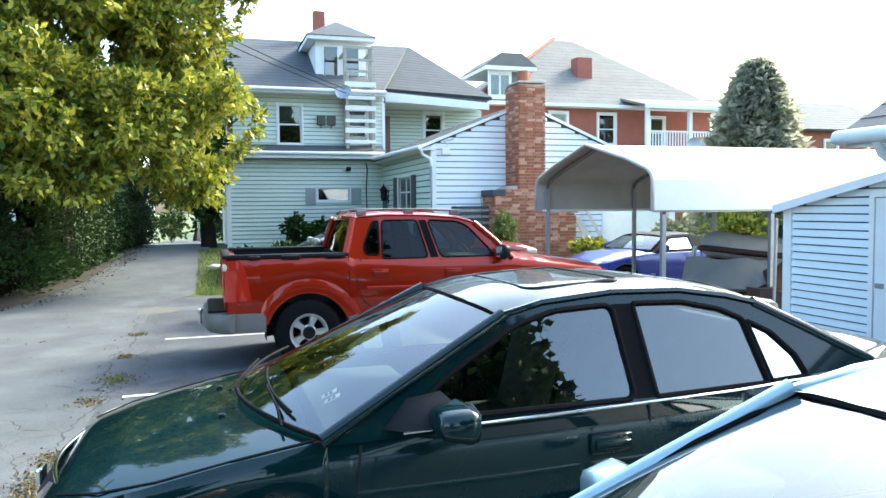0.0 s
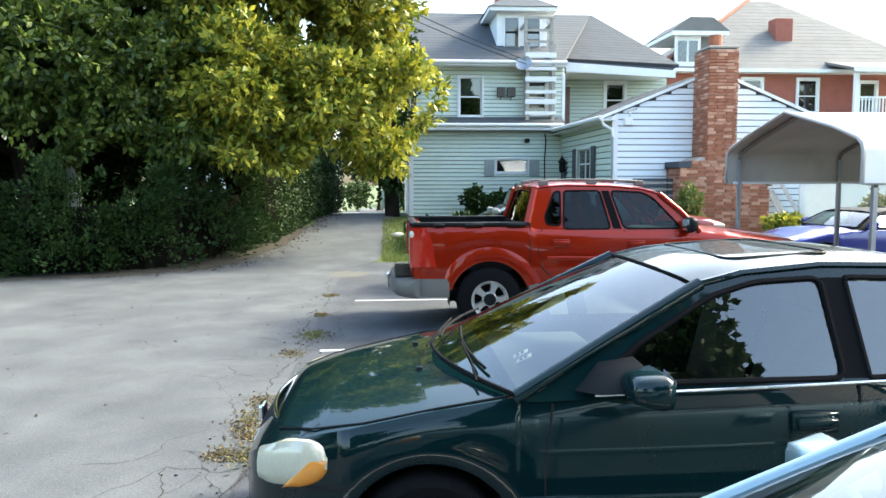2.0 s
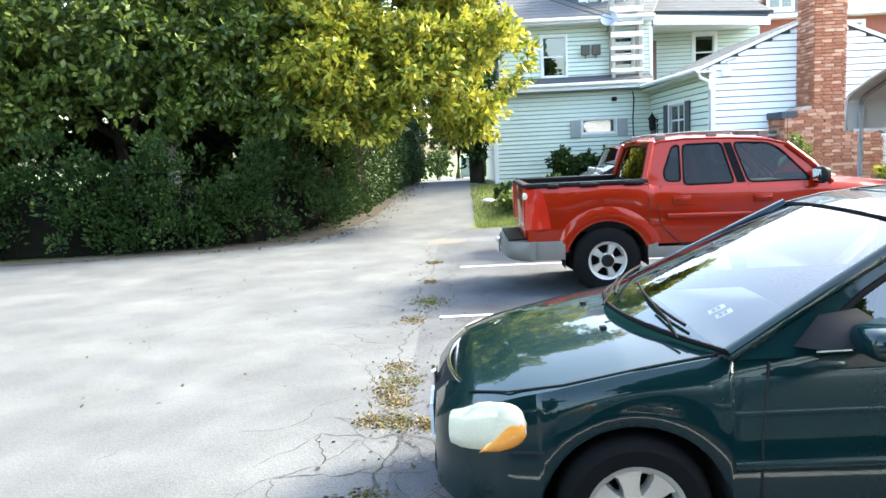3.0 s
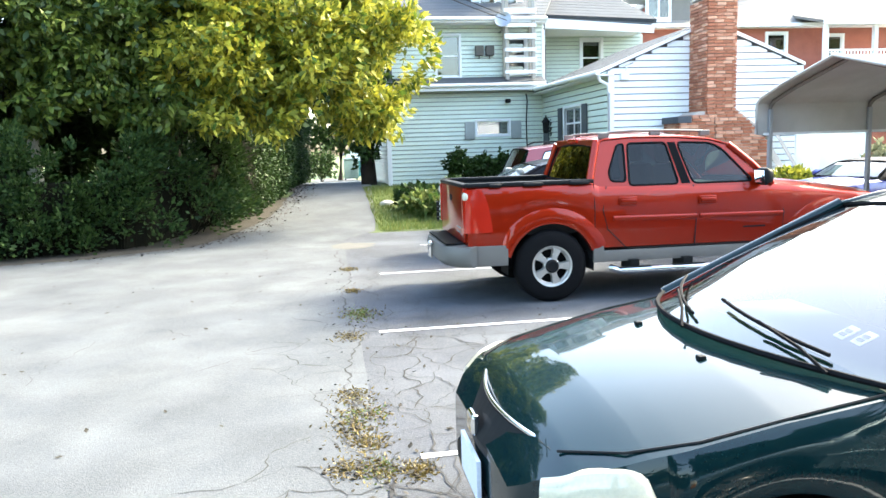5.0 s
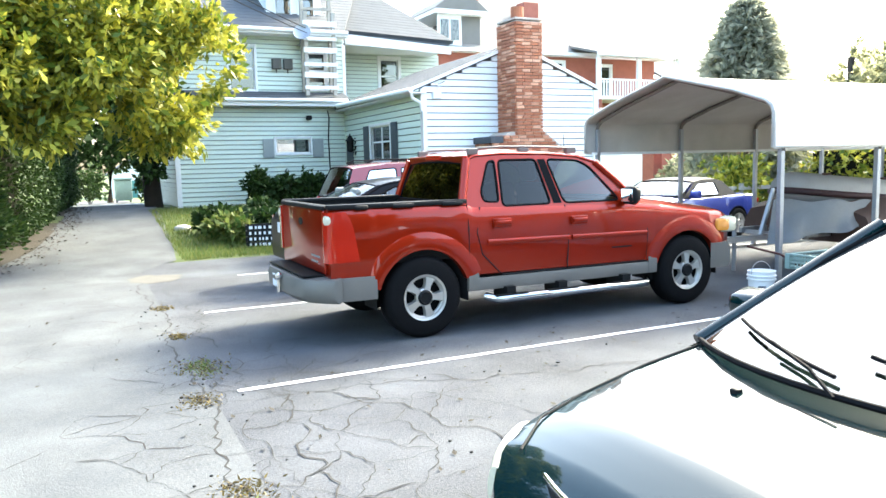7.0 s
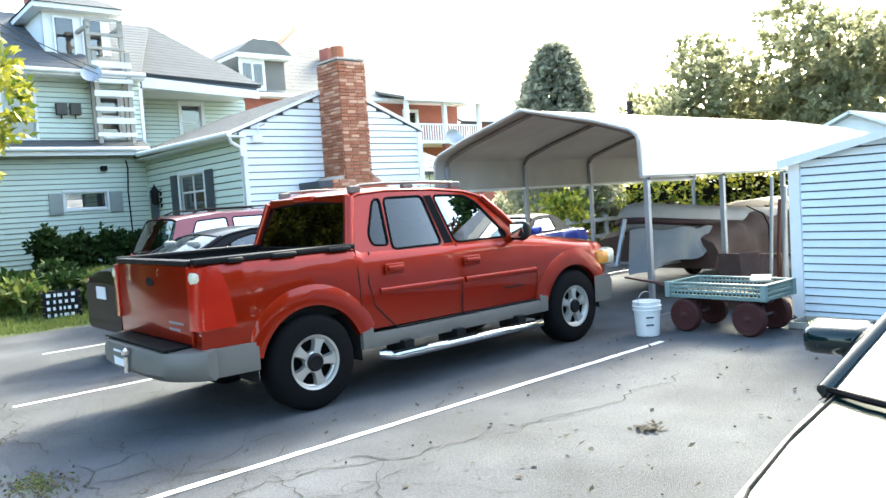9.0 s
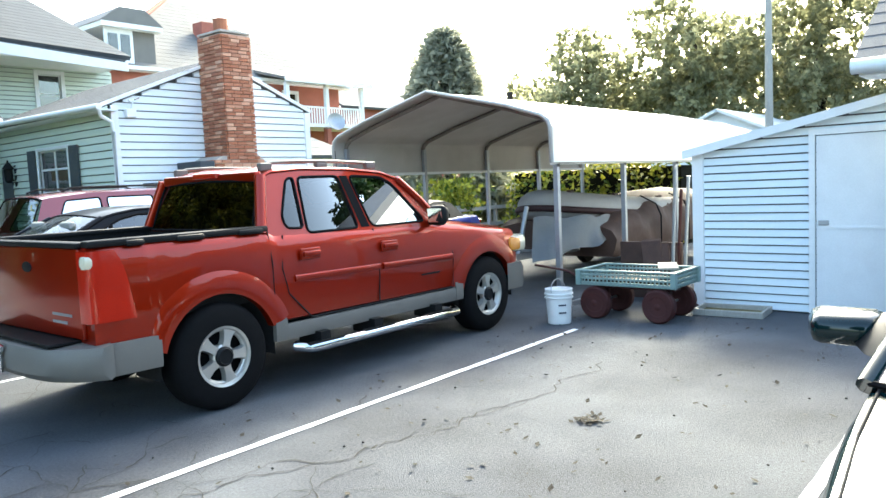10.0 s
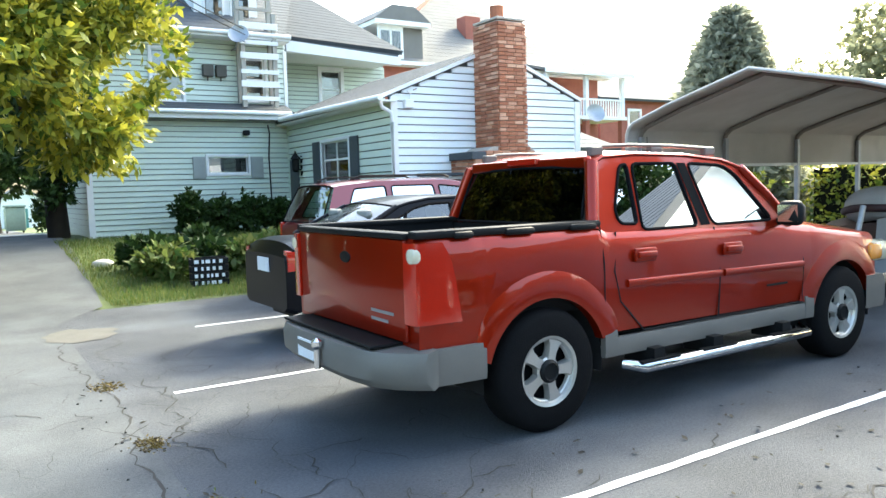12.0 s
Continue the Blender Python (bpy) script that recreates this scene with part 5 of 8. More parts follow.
    for i, (y0, y1, z) in enumerate(((0.28, 0.62, 0.79), (0.28, 0.55, 0.74))):
        part("badge", bx(5.088, 5.093, y0 + 0.06, y1, z + 0.006, z + 0.024), M_STEEL, e)
    bm = bmesh.new()
    box(bm, 3.6, 5.03, -0.78, 0.78, 0.72, 0.75)
    box(bm, 3.6, 5.03, -0.8, -0.77, 0.72, 1.24), box(bm, 3.6, 5.03, 0.77, 0.8, 0.72, 1.24)
    box(bm, 3.58, 3.62, -0.8, 0.8, 0.72, 1.24), box(bm, 4.99, 5.03, -0.8, 0.8, 0.72, 1.2)
    part("bed_liner", bm, M_PLASTIC, e, "black bed liner")
    for sd in (-1, 1):
        part("bed_rail_cap", bx(3.56, 5.07, sd * 0.76, sd * 0.865, 1.238, 1.285, bevel=0.016), M_PLASTIC, e, smooth=40)
        for x in (3.72, 4.22, 4.72):
            part("tie_down", bx(x - 0.11, x + 0.11, sd * 0.835, sd * 0.885, 1.23, 1.272, bevel=0.02), M_PLASTIC, e, smooth=40)
    part("tailgate_cap", bx(5.0, 5.1, -0.76, 0.76, 1.236, 1.275, bevel=0.014), M_PLASTIC, e, smooth=40)
    # cabin
    zr = [(1.98, 1.6), (2.2, 1.665), (2.6, 1.7), (3.1, 1.71), (3.4, 1.69), (3.47, 1.66)]
    yb, k, zref = 0.842, 0.27, 1.18
    top = [(x, lerp(zr, x)) for x in (1.98, 2.1, 2.2, 2.4, 2.6, 2.85, 3.1, 3.3, 3.4, 3.47)]
    outline = [(1.5, 1.15), (1.62, 1.19)] + top + [(3.62, 1.24), (3.62, 1.15)]
    win_f = [(1.74, 1.2), (2.07, 1.56), (2.2, 1.625), (2.58, 1.645), (2.44, 1.2)]
    win_r = [(2.6, 1.2), (2.71, 1.645), (3.14, 1.645), (3.16, 1.2)]
    win_q = [(3.195, 1.24), (3.185, 1.645), (3.26, 1.63), (3.38, 1.34), (3.36, 1.25)]
    c.glass_side(outline, [(win_f, 0.06), (win_r, 0.05), (win_q, 0.04)], yb, k, zref, ("front_side_window", "rear_side_window", "quarter_window"), (M_SIDEGLASS, M_TINTED, M_TINTED))
    for sd in (-1, 1):
        ys = lambda z, o=0.0: sd * (yb - k * (z - zref) + o)
        bm = bmesh.new()
        ngon(bm, [(2.47, ys(1.2, 0.004), 1.2), (2.57, ys(1.2, 0.004), 1.2), (2.69, ys(1.645, 0.004), 1.645), (2.6, ys(1.645, 0.004), 1.645)])
        part("door_pillar", bm, M_SEAL, e)
        part("a_pillar", tube(bmesh.new(), [(1.52, sd * 0.85, 1.16), (1.75, ys(1.38, 0.0), 1.4), (1.99, ys(1.6), 1.605)], 0.035, 8), M_RED, e, smooth=60)
        part("c_pillar", tube(bmesh.new(), [(3.6, ys(1.22, -0.01), 1.22), (3.48, ys(1.66, -0.02), 1.66)], 0.045, 8), M_RED, e, smooth=60)
        part("roof_gutter", tube(bmesh.new(), [(x, ys(z, 0.002), z) for x, z in top], 0.014, 6), M_RED, e, smooth=60)
        rk = new("roof_rack")
        rk.parent = e
        part("rail", tube(bmesh.new(), [(2.15, sd * 0.6, 1.715), (2.22, sd * 0.6, 1.755), (2.6, sd * 0.61, 1.77), (3.05, sd * 0.61, 1.775), (3.3, sd * 0.6, 1.765), (3.42, sd * 0.6, 1.72)], 0.014, 8), M_CLAD, rk, smooth=60)
        for x in (2.2, 2.78, 3.36):
            part("rack_foot", bx(x - 0.06, x + 0.06, sd * 0.6 - 0.025, sd * 0.6 + 0.025, 1.7, 1.765, bevel=0.012), M_CLAD, rk)
    c.roof(zr, yb, k, zref, 1.98, 3.47, 0.05, 0.0, crown=0.045)
    c.screen("windscreen", (1.5, 0.8, 1.19), (1.99, 0.7, 1.6), M_CARGLASS, bulge=(0.14, 0.06), crown=(0.02, 0.045))
    c.screen("rear_window", (3.6, 0.72, 1.25), (3.48, 0.66, 1.62), M_PRIVACY, bulge=(0.02, 0.02), crown=(0.0, 0.02), sign=1)
    part("cab_back", bx(3.5, 3.56, -0.8, 0.8, 0.6, 1.25), M_RED, e)
    part("cab_back_header", bx(3.44, 3.5, -0.66, 0.66, 1.62, 1.7, bevel=0.015), M_RED, e)
    part("high_brake_lamp", bx(3.46, 3.52, -0.17, 0.17, 1.66, 1.71, bevel=0.01), M_LAMP_R, e, "red high brake lamp")
    c.inside(1.62, 3.45, 0.86, 0.5, 1.18, [(2.15, -0.37, 0.27, 1.42), (2.15, 0.37, 0.27, 1.42), (2.95, 0, 0.65, 1.4)])
    mirror_set(c, 1.68, 0.97, 1.25, M_PLASTIC, (0.13, 0.2, 0.19))
    handle_on(c, 2.3, 1.02, M_RED)
    handle_on(c, 3.2, 1.04, M_RED)
    c.strip("door_moulding", 1.42, 2.38, 0.795, 0.845, M_RED, out=0.02, thick=0.01, z_of=lambda x: 0.012 * x)
    c.strip("door_moulding", 2.42, 3.36, 0.795, 0.845, M_RED, out=0.02, thick=0.01, z_of=lambda x: 0.012 * x)
    c.seam([(1.42, 0.53, 1.0), (1.4, 0.85, 1.0), (1.44, 1.08, 0.97), (1.6, 1.16, 0.95)])
    c.seam([(2.44, 0.53, 1.0), (2.42, 0.85, 1.0), (2.44, 1.18, 0.955)])
    c.seam([(3.2, 0.53, 1.0), (3.42, 0.75, 1.0), (3.47, 0.95, 1.0), (3.42, 1.2, 0.955)])
    c.seam([(1.42, 0.535, 1.0), (2.44, 0.535, 1.0), (3.2, 0.535, 1.0)])
    c.seam([(3.56, 0.6, 1.0), (3.56, 1.0, 1.0), (3.56, 1.24, 0.955)])
    for sd in (-1, 1):
        part("side_step", tube(bmesh.new(), [(1.4, sd * 0.86, 0.33), (1.48, sd * 0.97, 0.31), (3.3, sd * 0.97, 0.31), (3.38, sd * 0.86, 0.33)], 0.038, 10), M_CHROME, e, "chrome side step bar", smooth=60)
        for x in (1.75, 2.55, 3.15):
            part("step_bracket", bx(x - 0.05, x + 0.05, sd * 0.7, sd * 0.97, 0.3, 0.42), M_PLASTIC, e)
            part("step_pad", bx(x - 0.18, x + 0.18, sd * 0.945, sd * 0.995, 0.342, 0.352), M_PLASTIC, e)
        lamp = new("tail_lamp")
        lamp.parent = e
        bm = bmesh.new()
        rows = [[(4.8 + 0.07 * t + 0.05 * t ** 6, sd * 0.889, 0.77 + 0.45 * t), (5.03, sd * 0.89, 0.77 + 0.45 * t), (5.085, sd * 0.872, 0.77 + 0.45 * t), (5.1, sd * 0.84, 0.77 + 0.45 * t), (5.1, sd * 0.76, 0.77 + 0.45 * t), (5.03, sd * 0.76, 0.77 + 0.45 * t)] for t in np.linspace(0, 1, 9)]
        loft(bm, rows)
        part("lens", bm, M_LAMP_R, lamp, "red tail lamp lens", smooth=40)
        part("reverse_lens", bx(5.03, 5.112, sd * 0.79, sd * 0.885, 1.1, 1.2, bevel=0.036), M_LAMP_W, lamp, "clear round reverse lens", smooth=40)
        hl = new("headlamp")
        hl.parent = e
        part("lens", bx(0.06, 0.34, sd * 0.56, sd * 0.86, 0.76, 0.95, bevel=0.05), M_LAMP_W, hl, smooth=40)
        part("indicator", bx(0.2, 0.4, sd * 0.8, sd * 0.885, 0.78, 0.93, bevel=0.04), M_LAMP_O, hl, "amber indicator lens", smooth=40)
        part("door_badge", bx(1.62, 1.88, sd * 0.888, sd * 0.892, 0.7, 0.715), M_PLASTIC, e)
    part("number_plate", bx(5.325, 5.333, -0.26, 0.0, 0.46, 0.58), M_PLATE, e, "white number plate on the bumper")
    part("tow_ball", lathe(bmesh.new(), [(0.02, 0.5), (0.02, 0.62), (0.035, 0.64), (0.035, 0.67), (0.01, 0.69)], 12, pose(5.36, 0.12, -0.06)), M_CHROME, e)
    part("exhaust_pipe", tube(bmesh.new(), [(4.3, -0.6, 0.4), (4.66, -0.66, 0.36), (4.78, -0.75, 0.31)], 0.035, 10), M_STEEL, e, smooth=60)
    part("rear_axle", tube(bmesh.new(), [(4.035, -0.8, 0.36), (4.035, 0.8, 0.36)], 0.06, 8), M_PLASTIC, e)
    part("aerial", tube(bmesh.new(), [(1.3, -0.78, 1.1), (1.33, -0.79, 1.95)], 0.004, 5), M_PLASTIC, e)
    part("chassis", bx(0.4, 4.95, -0.55, 0.55, 0.4, 0.5), M_PLASTIC, e)
    # short rear overhang
    done = set()
    for o in e.children_recursive:
        if o.type == "MESH" and o.data.name not in done and o.matrix_basis.is_identity and o.parent.matrix_basis.to_3x3().to_quaternion().angle * (o.parent is not e) < 0.01 and o.parent.name.split(".")[0] != "wheel":
            done.add(o.data.name)
            for v in o.data.vertices:
                if v.co.x > 4.5:
                    v.co.x -= 0.14 * min(1.0, (v.co.x - 4.5) / 0.3)
    return e


def saloon(name, label, at, turn, paint, detail=True, wheel_cap=M_ALLOY, scale=1.0, glass_mat=M_CARGLASS):
    """A small four-door saloon."""
    e = thing(name, label, "car", at=at, turn=turn)
    s = dict(x0=0.0, x1=4.42, W=[(0.0, 0.5), (0.04, 0.58), (0.12, 0.68), (0.25, 0.755), (0.45, 0.795), (0.9, 0.82), (2.0, 0.83), (3.4, 0.825), (3.9, 0.79), (4.25, 0.72), (4.42, 0.6)],
             ZT=[(0.0, 0.6), (0.06, 0.66), (0.16, 0.715), (0.35, 0.765), (0.75, 0.85), (1.1, 0.905), (1.6, 0.915), (3.0, 0.955), (3.5, 0.99), (4.2, 0.99), (4.34, 0.96), (4.42, 0.88)],
             ZC=[(0.0, 0.61), (0.06, 0.69), (0.16, 0.77), (0.35, 0.835), (0.75, 0.905), (1.1, 0.95), (1.6, 0.96), (3.0, 0.99), (3.5, 1.05), (4.2, 1.06), (4.34, 1.03), (4.42, 0.9)],
             ZB=[(0.0, 0.3), (0.2, 0.2), (0.5, 0.19), (4.0, 0.22), (4.42, 0.36)], arches=[(0.76, 0.29, 0.36), (3.38, 0.29, 0.36)], tuck=0.955)
    c = Car(e, s, paint)
    c.shell(opens=[(1.06, 3.42)])
    c.wells(0.28)
    c.wheels(0.3, 0.19, 0.19, 7, 0.11, style="cover", inset=0.01, cap=wheel_cap)
    zr = [(1.9, 1.325), (2.1, 1.37), (2.45, 1.4), (2.8, 1.395), (3.05, 1.36), (3.2, 1.325)]
    yb, k, zref = 0.79, 0.42, 0.93
    top = [(x, lerp(zr, x)) for x in (1.9, 2.0, 2.1, 2.28, 2.45, 2.65, 2.8, 2.93, 3.05, 3.2)]
    outline = [(1.05, 0.89), (1.2, 0.93), (1.55, 1.14)] + top + [(3.45, 1.2), (3.8, 1.02), (3.8, 0.93)]
    win_f = [(1.42, 0.95), (1.62, 1.1), (1.95, 1.28), (2.15, 1.335), (2.44, 1.35), (2.47, 0.955)]
    win_r = [(2.575, 0.955), (2.545, 1.35), (2.8, 1.345), (3.0, 1.305), (3.115, 1.255), (3.175, 0.97)]
    win_q = [(3.192, 0.975), (3.132, 1.247), (3.25, 1.19), (3.36, 1.08), (3.4, 0.985)]
    c.glass_side(outline, [(win_f, 0.05), (win_r, 0.02), (win_q, 0.02)], yb, k, zref, ("front_side_window", "rear_side_window", "quarter_window"), M_SALOONGLASS, seal_r=0.013)
    for sd in (-1, 1):
        ys = lambda z, o=0.0: sd * (yb - k * (z - zref) + o)
        bm = bmesh.new()
        ngon(bm, [(2.47, ys(0.955, 0.004), 0.955), (2.575, ys(0.955, 0.004), 0.955), (2.545, ys(1.35, 0.004), 1.35), (2.44, ys(1.35, 0.004), 1.35)])
        part("door_pillar", bm, M_SEAL, e)
        part("a_pillar", tube(bmesh.new(), [(1.1, sd * 0.8, 0.91), (1.5, ys(1.12, 0.0), 1.12), (1.91, ys(1.325), 1.33)], 0.03, 8), paint, e, smooth=60)
        part("roof_edge", tube(bmesh.new(), [(x, ys(z, -0.005), z) for x, z in top], 0.018, 6), paint, e, smooth=60)
        part("c_pillar", tube(bmesh.new(), [(3.2, ys(1.325, -0.02), 1.32), (3.45, ys(1.2, -0.02), 1.2), (3.8, ys(1.02, -0.02), 1.02)], 0.035, 8), paint, e, smooth=60)
    c.roof(zr, yb, k, zref, 1.9, 3.2, 0.08, 0.08, crown=0.04)
    c.screen("windscreen", (1.1, 0.79, 0.92), (1.91, 0.6, 1.325), glass_mat, bulge=(0.28, 0.09), crown=(0.03, 0.04))
    c.screen("rear_window", (3.8, 0.7, 1.02), (3.2, 0.6, 1.325), glass_mat, bulge=(0.12, 0.08), crown=(0.03, 0.04), sign=1)
    c.inside(1.45, 3.5, 0.8, 0.28, 0.9, [(2.15, -0.36, 0.25, 1.12), (2.15, 0.36, 0.25, 1.12), (3.0, 0, 0.6, 1.12)])
    bm = bmesh.new()
    ring = [(0.19 * math.cos(a) * 0.3, 0.19 * math.cos(a), 0.19 * math.sin(a)) for a in np.linspace(0, 2 * math.pi, 20, endpoint=False)]
    tube(bm, [(1.72 + p[2] * 0.45, -0.36 + p[1], 0.9 + p[2] * 0.85) for p in ring], 0.014, 6, closed=True)
    part("steering_wheel", bm, M_PLASTIC, e, smooth=60)
    mirror_set(c, 1.58, 0.95, 0.98, paint, (0.16, 0.26, 0.135))
    for sd in (-1, 1):
        part("mirror_sail", loft(bmesh.new(), [[(x0, sd * (0.79 + 0.07 * k), z0), (x1, sd * (0.79 + 0.07 * k), z0), (x1 - 0.02, sd * (0.77 + 0.07 * k), z1), (x0 + 0.1, sd * (0.77 + 0.07 * k), z1 - 0.02), (x0, sd * (0.79 + 0.07 * k), z0)] for k, x0, x1, z0, z1 in ((0, 1.34, 1.6, 0.93, 1.06), (1, 1.4, 1.62, 0.935, 1.04), (1.7, 1.5, 1.64, 0.945, 1.02))]), M_PLASTIC, e, smooth=40)
    handle_on(c, 2.32, 0.79, paint, out=0.0)
    handle_on(c, 3.14, 0.82, paint, out=0.0)
    for sd in (-1, 1):
        part("belt_trim", tube(bmesh.new(), [(x, sd * (c.w(x) * 0.962 + 0.004), lerp(s["ZT"], x) - 0.001 * 0) for x in np.linspace(1.42, 3.42, 14)], 0.008, 6), M_CHROME, e, "thin chrome belt trim", smooth=60)
    c.strip("side_moulding", 1.12, 2.42, 0.47, 0.515, paint, out=0.014, thick=0.01)
    c.strip("side_moulding", 2.5, 3.0, 0.47, 0.515, paint, out=0.014, thick=0.01)
    c.seam([(1.22, 0.24, 1.0), (1.22, 0.6, 1.0), (1.25, 0.88, 0.975)])
    c.seam([(2.5, 0.24, 1.0), (2.52, 0.6, 1.0), (2.52, 0.93, 0.97)])
    c.seam([(3.0, 0.5, 1.0), (3.22, 0.7, 1.0), (3.3, 0.95, 0.97)])
    # bonnet gap, along the wing tops
    for sd in (-1, 1):
        part("panel_gap", tube(bmesh.new(), [(x, sd * c.w(x) * f, lerp(s["ZT"], x) + dz) for x, f, dz in ((0.14, 0.8, 0.03), (0.3, 0.9, 0.016), (0.5, 0.93, 0.006), (0.8, 0.935, 0.006), (1.1, 0.93, 0.006))], 0.0045, 5), M_UNLIT, e)
        hl = new("headlamp")
        hl.parent = e
        # rounded lens that wraps the corner, amber in its lower rear part
        def lens_row(t, f0, f1, out):
            x = 0.07 + 0.29 * t
            y = c.w(x) + out
            f = (1 - max(0.0, (t - 0.35) / 0.65) ** 2.6) ** 0.45 if t < 1 else 0.05
            zt, zm = lerp(s["ZT"], x) + 0.006, 0.6 + 0.045 * t
            hi, lo = zm + (zt - zm) * f, zm - (0.095 - 0.03 * (1 - t)) * f
            zz = [hi + (lo - hi) * (f0 + (f1 - f0) * q) for q in (0, 0.12, 0.4, 0.7, 0.9, 1)]
            bow = (0.0, 0.012, 0.02, 0.02, 0.012, 0.0)
            back = x + 0.05
            return [(back, sd * (y - 0.12), zz[0])] + [(x - 0.5 * o, sd * (y - 0.008 + o), z) for z, o in zip(zz, bow)] + [(back, sd * (y - 0.12), zz[-1])]
        bm = bmesh.new()
        loft(bm, [lens_row(t, 0.0, 1.0, 0.0) for t in np.linspace(0, 0.995, 15)])
        part("lens", bm, M_LAMP_W, hl, "hazy clear headlamp lens", smooth=50)
        bm = bmesh.new()
        loft(bm, [lens_row(t, 0.95 - 0.8 * min(1.0, (t - 0.4) / 0.4), 0.99, 0.003) for t in np.linspace(0.4, 0.99, 11)])
        part("indicator", bm, M_LAMP_O, hl, "amber indicator lens", smooth=50)
        tl = new("tail_lamp")
        tl.parent = e
        bm = bmesh.new()
        loft(bm, [[(x, sd * (c.w(x) - 0.1), 0.95), (x, sd * (c.w(x) - 0.01), 0.94), (x, sd * (c.w(x) + 0.012), 0.85), (x, sd * (c.w(x) - 0.005), 0.74), (x, sd * (c.w(x) - 0.1), 0.74)] for x in np.linspace(4.02, 4.4, 7)])
        part("lens", bm, M_LAMP_R, tl, smooth=50)
    # grille between the lamps, with a bright bar on top
    bm = bmesh.new()
    loft(bm, [[(0.0 - 0.012 + 0.1 * (y / 0.5) ** 2, y, 0.565), (-0.015 + 0.1 * (y / 0.5) ** 2, y, 0.6), (0.05 + 0.1 * (y / 0.5) ** 2, y, 0.71)] for y in np.linspace(-0.4, 0.4, 15)], cap=False)
    part("grille", bm, M_PLASTIC, e, "black grille")
    part("grille_bar", tube(bmesh.new(), [(0.06 + 0.1 * (y / 0.5) ** 2, y, 0.715) for y in np.linspace(-0.42, 0.42, 15)], 0.009, 8), M_CHROME, e, "chrome bar over the grille", smooth=60)
    part("grille_emblem", bx(-0.03, 0.0, -0.05, 0.05, 0.6, 0.68, bevel=0.012), M_CHROME, e)
    part("lower_intake", bx(-0.012, 0.05, -0.42, 0.42, 0.33, 0.43, bevel=0.02), M_PLASTIC, e)
    part("front_plate", bx(-0.035, -0.02, -0.16, 0.16, 0.4, 0.55), M_PLATE, e, "white number plate")
    part("rear_plate", bx(4.425, 4.435, -0.16, 0.16, 0.72, 0.86), M_PLATE, e)
    part("bumper_gap", tube(bmesh.new(), [(x, sd * (c.w(x) + 0.001), 0.555) for sd, x in [(-1, 0.42), (-1, 0.3), (-1, 0.2)]], 0.006, 5), M_UNLIT, e)
    bm = bmesh.new()
    loft(bm, [[(1.0 - 0.27 * (1 - (y / 0.78) ** 2) + dx, y, z + 0.03 * (1 - (y / 0.78) ** 2)) for dx, z in ((0.06, 0.868), (0.12, 0.872), (0.17, 0.876))] for y in np.linspace(-0.78, 0.78, 17)], cap=False)
    part("cowl_panel", bm, M_SEAL, e, "black plastic cowl below the windscreen", smooth=60)
    for y0, y1 in ((-0.58, -0.02), (0.02, 0.6)):
        wp = new("wiper")
        wp.parent = e
        q = lambda y: 1 - (y / 0.78) ** 2
        part("blade", tube(bmesh.new(), [(1.13 + 0.1 * t - 0.27 * q(y0 + (y1 - y0) * t), y0 + (y1 - y0) * t, 0.962 + 0.055 * t + 0.03 * q(y0 + (y1 - y0) * t)) for t in np.linspace(0, 1, 7)], 0.007, 6), M_SEAL, wp)
        ya, ym = y0 - 0.05, 0.5 * (y0 + y1)
        part("arm", tube(bmesh.new(), [(1.06 - 0.27 * q(ya), ya, 0.925 + 0.03 * q(ya)), (1.12 - 0.27 * q(y0 + 0.08), y0 + 0.08, 0.968 + 0.03 * q(y0)), (1.165 - 0.27 * q(ym), ym, 1.002 + 0.03 * q(ym))], 0.006, 6), M_SEAL, wp)
    if detail:
        for y in (-0.27, 0.27):
            part("washer_nozzle", bx(0.73, 0.76, y - 0.015, y + 0.015, 0.893, 0.912, bevel=0.005), M_PLASTIC, e)
        bm = bmesh.new()
        loop = rounded([(2.12, -0.4), (2.62, -0.4), (2.62, 0.4), (2.12, 0.4)], 0.08)
        zz = lambda x, y: lerp(zr, x) + 0.04 * (1 - (y / 0.6) ** 4) + 0.004
        ngon(bm, [(x, y, zz(x, y)) for x, y in loop])
        part("sunroof", bm, paint, e)
        part("sunroof_seal", tube(bmesh.new(), [(x, y, zz(x, y)) for x, y in loop], 0.007, 5, closed=True), M_PLASTIC, e)
        for i in range(2):
            st = part("windscreen_sticker", bx(-0.035, 0.035, -0.03, 0.03, 0, 0.003, m=pose(1.19, -0.5 + 0.085 * i, 0.995, 0, -27, -10)), M_PLATE, e, "small printed inspection sticker")
            for q in range(2):
                part("print", bx(-0.02 + 0.022 * q, -0.006 + 0.022 * q, -0.018, 0.018, 0.003, 0.005, m=pose(1.19, -0.5 + 0.085 * i, 0.995, 0, -27, -10)), M_INK, st)
    return e


